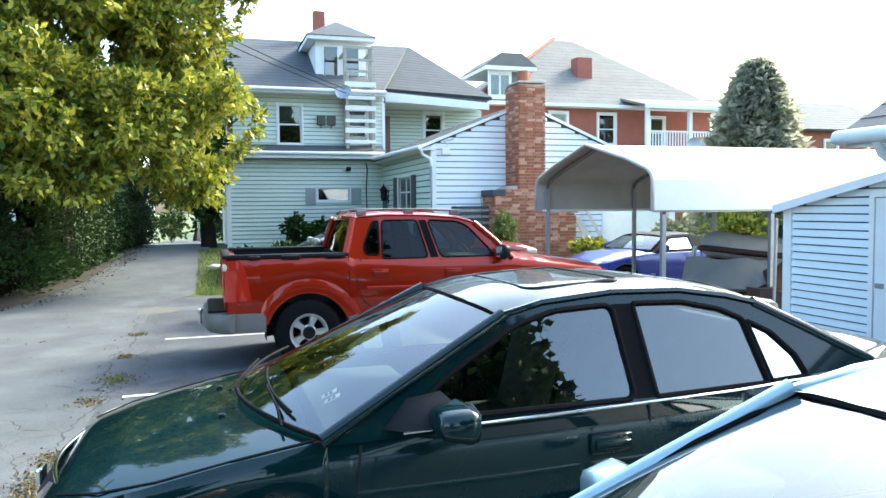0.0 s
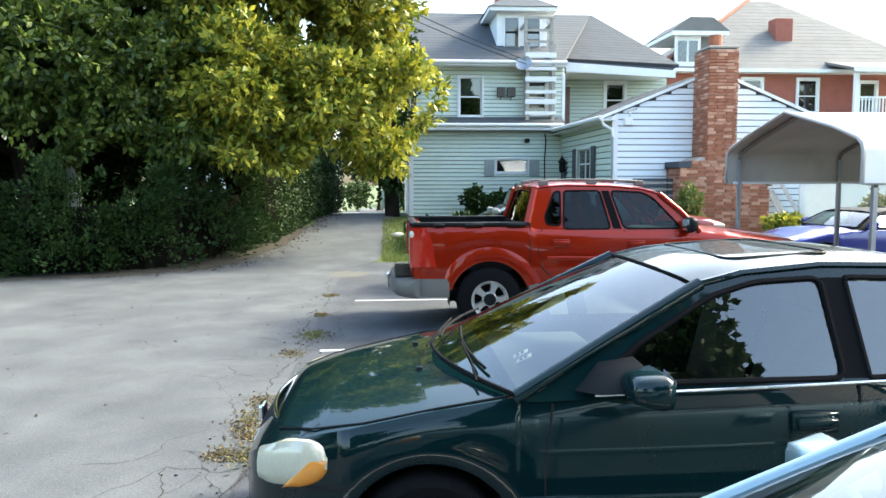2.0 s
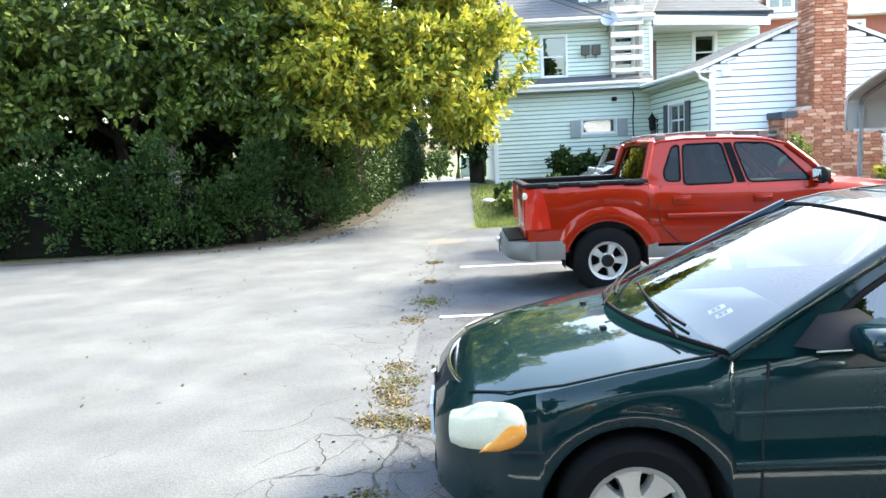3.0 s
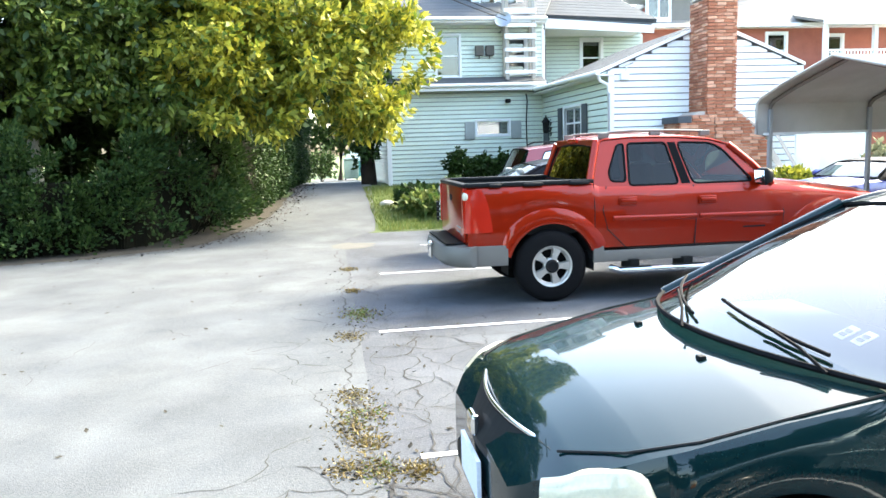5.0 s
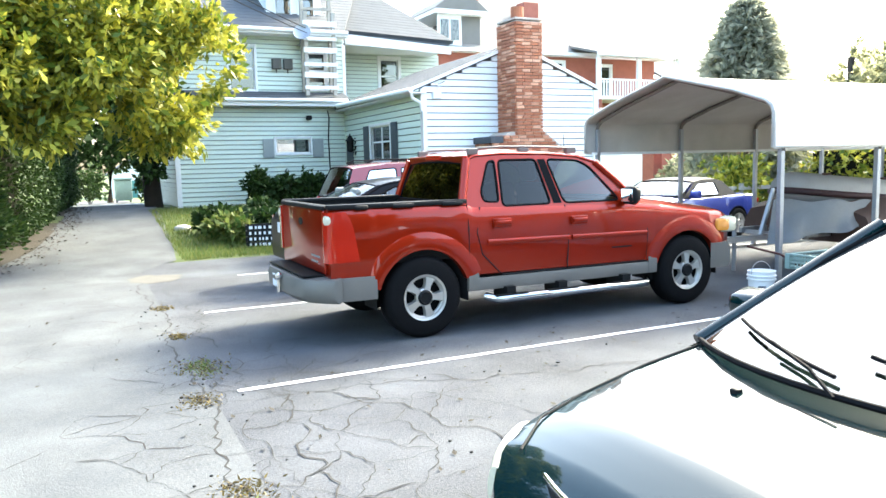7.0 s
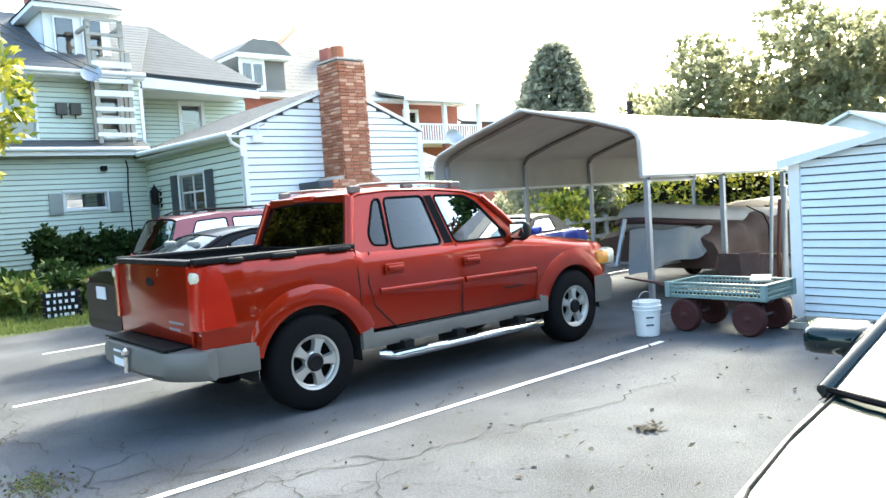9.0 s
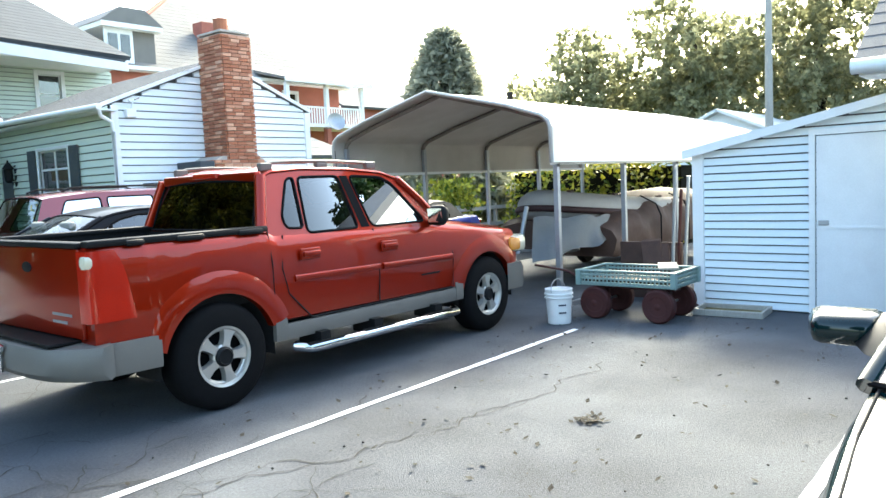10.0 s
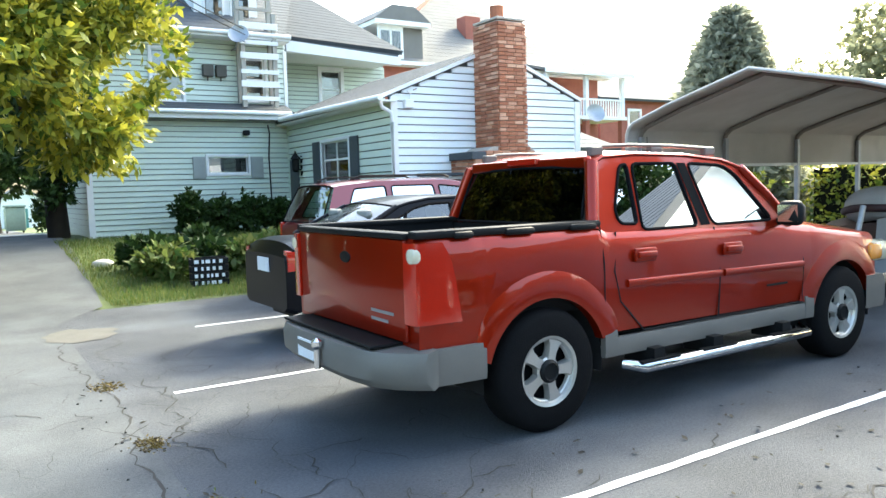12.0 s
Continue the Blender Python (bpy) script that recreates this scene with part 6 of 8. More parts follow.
def small_suv():
    e = thing("estate_car", "maroon sport-utility car with tinted windows, parked nose-in", "car", at=(6.75, 15.25, 0.02), turn=180)
    s = dict(x0=0.0, x1=4.5, W=[(0.0, 0.6), (0.15, 0.76), (0.4, 0.84), (1.0, 0.87), (4.2, 0.87), (4.4, 0.84), (4.5, 0.76)],
             ZT=[(0.0, 0.75), (0.12, 0.88), (0.4, 0.95), (1.2, 1.03), (4.4, 1.08), (4.5, 1.0)], ZC=[(0.0, 0.78), (0.12, 0.95), (0.4, 1.02), (1.2, 1.1), (4.4, 1.1), (4.5, 1.02)],
             ZB=[(0.0, 0.4), (0.4, 0.3), (4.2, 0.3), (4.5, 0.42)], arches=[(0.85, 0.34, 0.41), (3.5, 0.34, 0.41)])
    c = Car(e, s, M_MAROON)
    c.shell(opens=[(1.25, 4.35)])
    c.wells(0.3), c.wheels(0.34, 0.21, 0.22, 5, 0.12)
    zr = [(1.95, 1.56), (2.4, 1.62), (3.6, 1.62), (4.15, 1.57), (4.25, 1.55)]
    yb, k, zref = 0.83, 0.32, 1.05
    top = [(x, lerp(zr, x)) for x in (1.95, 2.2, 2.4, 3.0, 3.6, 3.9, 4.15, 4.25)]
    c.glass_side([(1.3, 1.0)] + top + [(4.46, 1.05), (4.46, 1.0)], [([(1.6, 1.07), (2.05, 1.5), (2.55, 1.55), (2.5, 1.07)], 0.05), ([(2.6, 1.07), (2.64, 1.55), (3.35, 1.55), (3.35, 1.07)], 0.05), ([(3.45, 1.08), (3.45, 1.55), (3.95, 1.52), (4.15, 1.1)], 0.05)], yb, k, zref, ("front_side_window", "rear_side_window", "quarter_window"), M_CARGLASS)
    c.roof(zr, yb, k, zref, 1.95, 4.25, 0.06, 0.05, crown=0.04)
    c.screen("windscreen", (1.3, 0.8, 1.05), (1.96, 0.65, 1.56), M_CARGLASS, crown=(0.02, 0.04))
    c.screen("rear_window", (4.48, 0.74, 1.06), (4.26, 0.62, 1.54), M_CARGLASS, bulge=(0.04, 0.04), crown=(0, 0.04), sign=1)
    c.inside(1.5, 4.2, 0.84, 0.4, 1.05, [(2.2, -0.37, 0.25, 1.35), (2.2, 0.37, 0.25, 1.35), (3.1, 0, 0.6, 1.35)])
    mirror_set(c, 1.65, 0.97, 1.1, M_PLASTIC)
    for sd in (-1, 1):
        part("roof_rail", tube(bmesh.new(), [(2.3, sd * 0.58, 1.66), (2.4, sd * 0.58, 1.7), (3.8, sd * 0.58, 1.7), (3.95, sd * 0.58, 1.65)], 0.016, 6), M_PLASTIC, e)
        part("a_pillar", tube(bmesh.new(), [(1.3, sd * 0.83, 1.02), (1.96, sd * 0.66, 1.565)], 0.035, 8), M_MAROON, e)
        part("tail_lamp", bx(4.32, 4.49, sd * 0.78, sd * 0.88, 0.8, 1.04, bevel=0.02), M_LAMP_R, e)
        part("headlamp", bx(0.12, 0.36, sd * 0.6, sd * 0.84, 0.74, 0.88, bevel=0.03), M_LAMP_W, e)
    part("rear_bumper", bx(4.36, 4.56, -0.82, 0.82, 0.36, 0.6, bevel=0.05), M_PLASTIC, e, smooth=40)
    handle_on(c, 2.35, 0.92, M_MAROON), handle_on(c, 3.3, 0.94, M_MAROON)
    return e


def convertible():
    e = thing("convertible_car", "blue two-seat convertible with a black soft top, parked", "car", at=(7.0, 13.6, 0.0), turn=8)
    s = dict(x0=0.0, x1=4.0, W=[(0.0, 0.45), (0.1, 0.62), (0.35, 0.76), (0.9, 0.83), (3.2, 0.83), (3.8, 0.72), (4.0, 0.55)], ZT=[(0.0, 0.52), (0.2, 0.66), (0.8, 0.8), (1.3, 0.85), (3.0, 0.87), (3.7, 0.84), (4.0, 0.66)],
             ZC=[(0.0, 0.55), (0.2, 0.72), (0.8, 0.86), (1.3, 0.9), (3.0, 0.92), (3.7, 0.88), (4.0, 0.68)], ZB=[(0.0, 0.3), (0.4, 0.2), (3.6, 0.2), (4.0, 0.35)], arches=[(0.75, 0.29, 0.35), (3.05, 0.29, 0.35)])
    c = Car(e, s, M_BLUE)
    c.shell(opens=[(1.35, 2.7)])
    c.wells(0.25), c.wheels(0.3, 0.19, 0.2, 5, 0.12)
    zr = [(1.85, 1.15), (2.1, 1.19), (2.5, 1.19), (2.7, 1.15)]
    yb, k, zref = 0.78, 0.42, 0.88
    top = [(x, lerp(zr, x)) for x in (1.85, 2.1, 2.5, 2.7)]
    c.paint = M_PLASTIC
    c.glass_side([(1.4, 0.85)] + top + [(3.0, 0.9), (3.0, 0.85)], [([(1.6, 0.89), (1.95, 1.12), (2.45, 1.14), (2.5, 0.89)], 0.05)], yb, k, zref, ("side_window",), M_CARGLASS)
    part("soft_top_bow", tube(bmesh.new(), [(2.55, -0.62, 1.18), (2.55, 0, 1.24), (2.55, 0.62, 1.18)], 0.015, 6), M_PLASTIC, e)
    c.roof(zr, yb, k, zref, 1.85, 2.7, 0.05, 0.05, crown=0.04, material=M_PLASTIC).name = "soft_top"
    c.screen("windscreen", (1.4, 0.76, 0.9), (1.86, 0.64, 1.15), M_CARGLASS)
    c.screen("rear_window", (3.0, 0.72, 0.9), (2.7, 0.62, 1.15), M_CARGLASS, bulge=(0.05, 0.05), sign=1)
    c.inside(1.5, 2.7, 0.8, 0.25, 0.85, [(2.2, -0.36, 0.25, 1.02), (2.2, 0.36, 0.25, 1.02)])
    mirror_set(c, 1.62, 0.9, 0.93, M_BLUE)
    for sd in (-1, 1):
        part("tail_lamp", bx(3.8, 3.94, sd * 0.48, sd * 0.68, 0.66, 0.76, bevel=0.03), M_LAMP_R, e)
        part("headlamp", bx(0.12, 0.34, sd * 0.42, sd * 0.64, 0.58, 0.7, bevel=0.04), M_LAMP_W, e)
    return e


pickup()
saloon("saloon_car", "dark green four-door saloon with a sunroof and hazy headlamps", (-0.72, 3.4, 0), 0, M_GREEN)
saloon("saloon_car", "light silver four-door saloon beside the dark green one", (-0.47, 0.74, -0.02), 0, M_SILVER, detail=False)
saloon("saloon_car", "black four-door saloon parked nose-in beside the pickup", (5.1, 12.35, 0.01), 180, M_BLACKP, detail=False)
small_suv()
convertible()

# ---- yard things ----
bk = thing("bucket", "white plastic bucket with a wire handle on the asphalt", "bucket", at=(4.92, 7.95, 0.002))
part("pail", lathe(bmesh.new(), [(0.118, 0.0), (0.122, 0.004), (0.138, 0.27), (0.152, 0.275), (0.152, 0.287), (0.14, 0.29), (0.141, 0.31), (0.154, 0.314), (0.154, 0.325), (0.143, 0.33), (0.146, 0.365), (0.151, 0.37), (0.14, 0.372), (0.112, 0.02), (0.02, 0.015)], 32), M_BUCKET, bk, smooth=35)
part("handle", tube(bmesh.new(), [(0.15 * math.cos(a), 0.02 * math.sin(a), 0.34 + 0.13 * math.sin(a)) for a in np.linspace(0, math.pi, 14)], 0.004, 6), M_STEEL, bk, "bent wire handle")
for z in (0.2, 0.12):
    part("print", bx(-0.05, 0.03, -0.1385, -0.13, z, z + 0.015, m=pose(0, 0, 0, 0, 0, -40)), M_INK, bk)

cart = thing("garden_wagon", "garden wagon of a green-grey plastic crate on worn red wheels", "wagon", at=(5.6, 7.37, 0))
tray = new("crate")
tray.parent = cart
tagged(tray, "green-grey slatted plastic crate")
TX, TY, Z0, Z1 = 0.31, 0.54, 0.37, 0.54
part("floor", bx(-TX, TX, -TY, TY, Z0, Z0 + 0.015), M_TRAY, tray)
for sx in (-1, 1):
    part("rim", bx(sx * TX - 0.02, sx * TX + 0.02, -TY - 0.02, TY + 0.02, Z1 - 0.02, Z1, bevel=0.005), M_TRAY, tray)
    part("rim", bx(-TX, TX, sx * TY - 0.02, sx * TY + 0.02, Z1 - 0.02, Z1 - 0.001, bevel=0.005), M_TRAY, tray)
    for k in range(3):
        z = Z0 + 0.02 + k * 0.045
        part("slat", bx(sx * TX - 0.008, sx * TX + 0.008, -TY, TY, z, z + 0.02), M_TRAY, tray)
        part("slat", bx(-TX, TX, sx * TY - 0.008, sx * TY + 0.008, z, z + 0.02), M_TRAY, tray)
    for sy in (-1, 1):
        part("corner_post", bx(sx * TX - 0.03, sx * TX + 0.03, sy * TY - 0.03, sy * TY + 0.03, Z0, Z1, bevel=0.006), M_TRAY, tray)
    for k in range(24):
        y = -TY + 2 * TY * (k + 0.5) / 24
        part("bar", bx(sx * TX - 0.006, sx * TX + 0.006, y - 0.005, y + 0.005, Z0, Z1 - 0.02), M_TRAY, tray)
    for k in range(13):
        x = -TX + 2 * TX * (k + 0.5) / 13
        part("bar", bx(x - 0.005, x + 0.005, sx * TY - 0.006, sx * TY + 0.006, Z0, Z1 - 0.02), M_TRAY, tray)
part("lining", bx(-TX + 0.03, TX - 0.03, -TY + 0.03, TY - 0.03, Z0 + 0.016, Z0 + 0.06), M_SOIL, tray)
part("board", bx(-0.25, 0.28, -0.42, -0.22, Z1, Z1 + 0.02, m=pose(0, 0, 0, 0, 0, 25)), M_WOOD, cart)
for sx in (-1, 1):
    for sy in (-1, 1):
        w = new("wheel")
        w.parent, w.matrix_basis = cart, pose(sx * 0.27, sy * 0.36, 0.178, 0, 90, 0)
        part("tyre", lathe(bmesh.new(), [(0.1, -0.05), (0.158, -0.056), (0.178, -0.03), (0.178, 0.03), (0.158, 0.056), (0.1, 0.05)], 24), M_CARTRED, w, "rust-red tyre", smooth=35)
        part("rim", lathe(bmesh.new(), [(0.02, -0.06), (0.06, -0.035), (0.105, -0.054), (0.105, 0.054), (0.06, 0.035), (0.02, 0.06)], 24), M_CARTRED, w, "rusty red rim", smooth=35)
    part("axle", tube(bmesh.new(), [(-0.27, sx * 0.36, 0.178), (0.27, sx * 0.36, 0.178)], 0.014, 6), M_STEEL, cart)
    part("axle_bracket", bx(-0.03, 0.03, sx * 0.36 - 0.02, sx * 0.36 + 0.02, 0.17, 0.37), M_CARTRED, cart)
part("undercarriage", bx(-0.08, 0.08, -0.45, 0.45, 0.31, 0.365), M_CARTRED, cart)
part("draw_bar", tube(bmesh.new(), [(-0.1, 0.5, 0.35), (-0.2, 0.75, 0.5), (-0.4, 1.05, 0.58)], 0.013, 8), M_CARTRED, cart, "red draw bar", smooth=60)

fr = thing("flat_frame", "shallow pale wooden frame lying on the asphalt by the shed", "wooden frame", at=(6.16, 6.55, 0.003), turn=4)
for a in ((-0.22, -0.19, -0.36, 0.36), (0.19, 0.22, -0.36, 0.36), (-0.19, 0.19, -0.36, -0.33), (-0.19, 0.19, 0.33, 0.36)):
    part("side", bx(*a, 0, 0.07, bevel=0.005), M_WOOD, fr)
part("mesh_panel", bx(-0.19, 0.19, -0.33, 0.33, 0.01, 0.02), M_DRYGRASS, fr, "yellowed panel")
ru = thing("rusty_boards", "rust-red boards leaning at the shed corner", "boards", at=(0.42, 0.08, 0))
for i in range(3):
    part("board", prism_quad(Vector((6.0 + 0.05 * i, 7.15 + 0.1 * i, 0.02)), Vector((6.0 + 0.05 * i, 7.4 + 0.1 * i, 0.02)), Vector((6.42, 7.62 + 0.1 * i, 0.62 + 0.04 * i)), Vector((6.42, 7.37 + 0.1 * i, 0.66 + 0.03 * i)), Vector((0.03, 0.0, 0.025))), M_RUST, ru)
part("flat_sheet", prism_quad(Vector((5.95, 6.95, 0.01)), Vector((6.4, 6.9, 0.01)), Vector((6.42, 7.5, 0.3)), Vector((6.1, 7.5, 0.3)), Vector((0, 0, 0.012))), M_RUST, ru)
part("prop", bx(6.42, 6.47, 7.3, 8.1, 0, 0.7), M_RUST, ru)
pp = thing("upright_pipes", "grey pipes standing at the shed corner", "pipes")
for i, (x, y, h) in enumerate(((6.7, 7.3, 1.5), (6.85, 7.45, 1.35), (6.62, 7.42, 1.62))):
    part("pipe", tube(bmesh.new(), [(x, y, 0), (x - 0.05, y - 0.1, h)], 0.02, 8), M_STEEL if i != 1 else M_CARTRED, pp, smooth=60)


def boat():
    b = thing("inflatable_boat", "grey inflatable boat with a dark rubbing strake on a trailer", "boat", at=(0.3, 0, -0.13))
    path = [(11.6, 9.1, 1.02), (10.5, 9.05, 1.05), (9.2, 9.08, 1.1), (8.2, 9.2, 1.18), (7.6, 9.5, 1.25), (7.35, 9.85, 1.3), (7.6, 10.2, 1.25), (8.2, 10.5, 1.18), (9.2, 10.62, 1.1), (10.5, 10.65, 1.05), (11.6, 10.6, 1.02)]
    fine_ = []
    for i in range(len(path) - 1):
        p0, p1, p2, p3 = [Vector(path[max(0, min(len(path) - 1, i + k))]) for k in (-1, 0, 1, 2)]
        for t in np.linspace(0, 1, 5, endpoint=False):
            fine_.append(0.5 * ((2 * p1) + (-p0 + p2) * t + (2 * p0 - 5 * p1 + 4 * p2 - p3) * t * t + (-p0 + 3 * p1 - 3 * p2 + p3) * t ** 3))
    fine_.append(Vector(path[-1]))
    part("tube", tube(bmesh.new(), fine_, 0.21, 16), M_BOATGREY, b, "grey rubber tube", smooth=60)
    mid = Vector((10, 9.85, 1.0))
    out = []
    for p in fine_:
        k = fine_.index(p)
        g = fine_[min(k + 1, len(fine_) - 1)] - fine_[max(k - 1, 0)]
        d = Vector((g.y, -g.x, 0)) * -1
        if d.dot(p - mid) < 0 and p.x > 8.3:
            d = -d
        if p.x <= 8.3 and d.dot(p - Vector((8.6, 9.85, p.z))) < 0:
            d = -d
        out.append(p + d.normalized() * 0.2)
    part("strake", tube(bmesh.new(), [p - Vector((0, 0, 0.05)) for p in out], 0.05, 8), M_BOATDARK, b, "dark rubbing strake", smooth=60)
    part("hull", loft(bmesh.new(), [[(x, 9.85 - w, 1.0 + dz), (x, 9.85 - w * 0.6, 0.78 + dz), (x, 9.85, 0.62 + dz), (x, 9.85 + w * 0.6, 0.78 + dz), (x, 9.85 + w, 1.0 + dz)] for x, w, dz in ((7.5, 0.15, 0.25), (8.0, 0.5, 0.14), (9.0, 0.7, 0.02), (11.5, 0.7, 0.0))]), M_BOATDARK, b, smooth=50)
    for k in (8, 14, 20):
        p = fine_[k]
        part("grab_handle", bx(-0.07, 0.07, -0.03, 0.03, 0, 0.04, bevel=0.012, m=pose(p.x, p.y, p.z + 0.2)), M_BOATDARK, b)
    part("console", bx(9.7, 10.1, 9.6, 10.1, 0.9, 1.28, bevel=0.04), M_BOATDARK, b, smooth=40)
    tp = thing("boat_tarp", "grey tarpaulin hanging in folds from the boat's bow", "tarpaulin", at=(0.3, 0, -0.1))
    rng = random.Random(3)
    rows = []
    for i in range(26):
        t = i / 25
        x = 6.5 + 2.2 * t
        row = []
        for j in range(10):
            v = j / 9
            topz, botz = 1.12 - 0.08 * t, 0.5 + 0.5 * t + 0.03 * math.sin(9 * t)
            fold = 0.06 * math.sin(17 * t + 3 * v) * v + 0.03 * math.sin(41 * t) * v
            row.append((x - 0.25 * v * (1 - t) + fold, 9.0 + (0.45 * max(0, 1 - t * 3)) - 0.12 * v + fold, topz + (botz - topz) * v + 0.02 * math.sin(25 * t + 8 * v)))
        rows.append(row)
    loft(bmesh_ := bmesh.new(), rows, cap=False)
    part("sheet", bmesh_, M_TARP, tp, smooth=70)
    bmesh2 = bmesh.new()
    rows = []
    prof = [(8.76, 0.4), (8.7, 0.55), (8.72, 0.8), (8.78, 1.0), (8.95, 1.13), (9.3, 1.2), (9.8, 1.24), (10.3, 1.18), (10.7, 1.08), (10.85, 0.8), (10.87, 0.4)]
    for i in range(40):
        t = i / 39
        x = 7.75 + 4.3 * t
        grow = 0.62 + 0.38 * min(1, 2.6 * t) + 0.05 * math.sin(9 * t)
        rows.append([(x + 0.03 * math.sin(5 * z + 3 * y), y + 0.035 * math.sin(31 * t + 6 * z) * (z > 0.45) + 0.02 * math.sin(67 * t - 9 * z), 0.4 + (z - 0.4) * grow + 0.015 * math.sin(27 * t + 4 * y)) for y, z in prof])
    loft(bmesh2, rows)
    cv = thing("boat_cover", "wrinkled dark brown cover over the stern of the boat", "boat cover")
    part("sheet", bmesh2, M_COVER, cv, smooth=70)
    for x in (9.2, 10.3):
        part("strap", tube(bmesh.new(), [(x, 8.66, 0.45), (x, 8.66, 0.9), (x, 8.74, 1.08), (x, 9.0, 1.21)], 0.012, 6), M_SEAL, cv)
    tr = thing("boat_trailer", "galvanised boat trailer with small wheels", "trailer")
    for y in (9.3, 10.4):
        part("side_rail", bx(7.2, 11.6, y - 0.03, y + 0.03, 0.48, 0.56), M_STEEL, tr)
        part("bunk", bx(8.2, 11.4, y - 0.05, y + 0.05, 0.62, 0.7), M_WOOD, tr)
        part("bunk_bracket", bx(8.6, 8.66, y - 0.03, y + 0.03, 0.56, 0.62), M_STEEL, tr)
        part("bunk_bracket", bx(10.8, 10.86, y - 0.03, y + 0.03, 0.56, 0.62), M_STEEL, tr)
    for x in (7.3, 8.8, 10.4, 11.5):
        part("cross_member", bx(x - 0.03, x + 0.03, 9.3, 10.4, 0.46, 0.52), M_STEEL, tr)
    part("tongue", bx(6.1, 7.3, 9.8, 9.9, 0.42, 0.5), M_STEEL, tr)
    part("jack", tube(bmesh.new(), [(6.5, 9.85, 0.02), (6.5, 9.85, 0.75)], 0.03, 8), M_STEEL, tr)
    part("winch_post", tube(bmesh.new(), [(7.0, 9.85, 0.48), (7.25, 9.85, 1.15)], 0.035, 8), M_STEEL, tr)
    for y in (9.15, 10.55):
        w = new("wheel")
        w.parent, w.matrix_basis = tr, pose(10.2, y, 0.28, 90, 0, 0)
        part("tyre", lathe(bmesh.new(), [(0.14, -0.07), (0.26, -0.07), (0.28, -0.04), (0.28, 0.04), (0.26, 0.07), (0.14, 0.07)], 24), M_RUBBER, w, smooth=35)
        part("rim", lathe(bmesh.new(), [(0.03, -0.06), (0.14, -0.05), (0.14, 0.05), (0.03, 0.06)], 20), M_STEEL, w)
    part("axle", tube(bmesh.new(), [(10.2, 9.1, 0.28), (10.2, 10.6, 0.28)], 0.03, 8), M_STEEL, tr)
    part("axle_hanger", bx(10.1, 10.3, 9.28, 9.32, 0.28, 0.5), M_STEEL, tr)


boat()

# black crate with pale lettering too worn to read, in the garden bed
cr = thing("black_crate", "black slatted crate with worn white lettering in the garden bed", "crate", at=(1.35, 16.9, ground_z(0, 16.9)), turn=-12)
for s_ in (-1, 1):
    for k in range(4):
        part("slat", bx(-0.28, 0.28, s_ * 0.2 - 0.012, s_ * 0.2 + 0.012, 0.01 + 0.11 * k, 0.1 + 0.11 * k, bevel=0.004), M_PLASTIC, cr)
        part("slat", bx(s_ * 0.28 - 0.012, s_ * 0.28 + 0.012, -0.2, 0.2, 0.01 + 0.11 * k, 0.1 + 0.11 * k, bevel=0.004), M_PLASTIC, cr)
rng = random.Random(8)
for k in range(4):
    x = -0.22
    while x < 0.2:
        w = rng.uniform(0.03, 0.07)
        part("lettering", bx(x, x + w, -0.2165, -0.211, 0.03 + 0.11 * k, 0.085 + 0.11 * k), M_PLATE, cr)
        x += w + rng.uniform(0.02, 0.06)

# cables from the house to a pole beyond the tree
for i, (a, b) in enumerate((((4.1, 22.9, 5.42), (-7.0, 17.0, 9.6)), ((4.15, 22.95, 5.3), (-7.0, 16.9, 9.2)))):
    c_ = thing("overhead_cable", "thin black cable between the house and a pole", "cable", "overhead cables")
    part("wire", tube(bmesh.new(), [tuple(Vector(a).lerp(Vector(b), t) - Vector((0, 0, 1.6 * t * (1 - t)))) for t in np.linspace(0, 1, 20)], 0.012, 5), M_PLASTIC, c_)
c_ = thing("overhead_cable", "thin black cable from the extension to the brick house", "cable", "overhead cables")
part("wire", tube(bmesh.new(), [tuple(Vector((5.6, 17.58, 3.4)).lerp(Vector((15.5, 31.4, 7.0)), t) - Vector((0, 0, 0.8 * t * (1 - t)))) for t in np.linspace(0, 1, 16)], 0.011, 5), M_PLASTIC, c_)
po = thing("utility_pole", "weathered wooden utility pole among the trees", "utility pole", at=(-7.0, 17.0, 0.1))
part("pole", tube(bmesh.new(), [(0, 0, -0.2), (0, 0, 10)], 0.15, 10, r2=0.1), M_WOOD, po, smooth=60)
part("cross_arm", bx(-0.9, 0.9, -0.06, 0.06, 9.3, 9.42), M_WOOD, po)
po2 = thing("utility_pole", "dark wooden utility pole beyond the shed", "utility pole", at=(22.85, 11.05, 0))
part("pole", tube(bmesh.new(), [(0, 0, -0.2), (0, 0, 7.2)], 0.14, 10, r2=0.1), M_WOOD, po2, smooth=60)

# low fence behind the carport
fn = thing("rail_fence", "low dark rail fence behind the carport", "fence")
for i in range(9):
    part("post", bx(10.5 + i * 1.5, 10.58 + i * 1.5, 14.9, 14.98, 0, 1.0), M_WOOD, fn)
for z in (0.45, 0.85):
    part("rail", bx(10.4, 22.7, 14.86, 14.9, z, z + 0.09), M_WOOD, fn)

# ---- trees, hedge, beds ----
def rel(base, items):
    return [(tuple(Vector(c) - Vector(base)), r) for c, r in items]


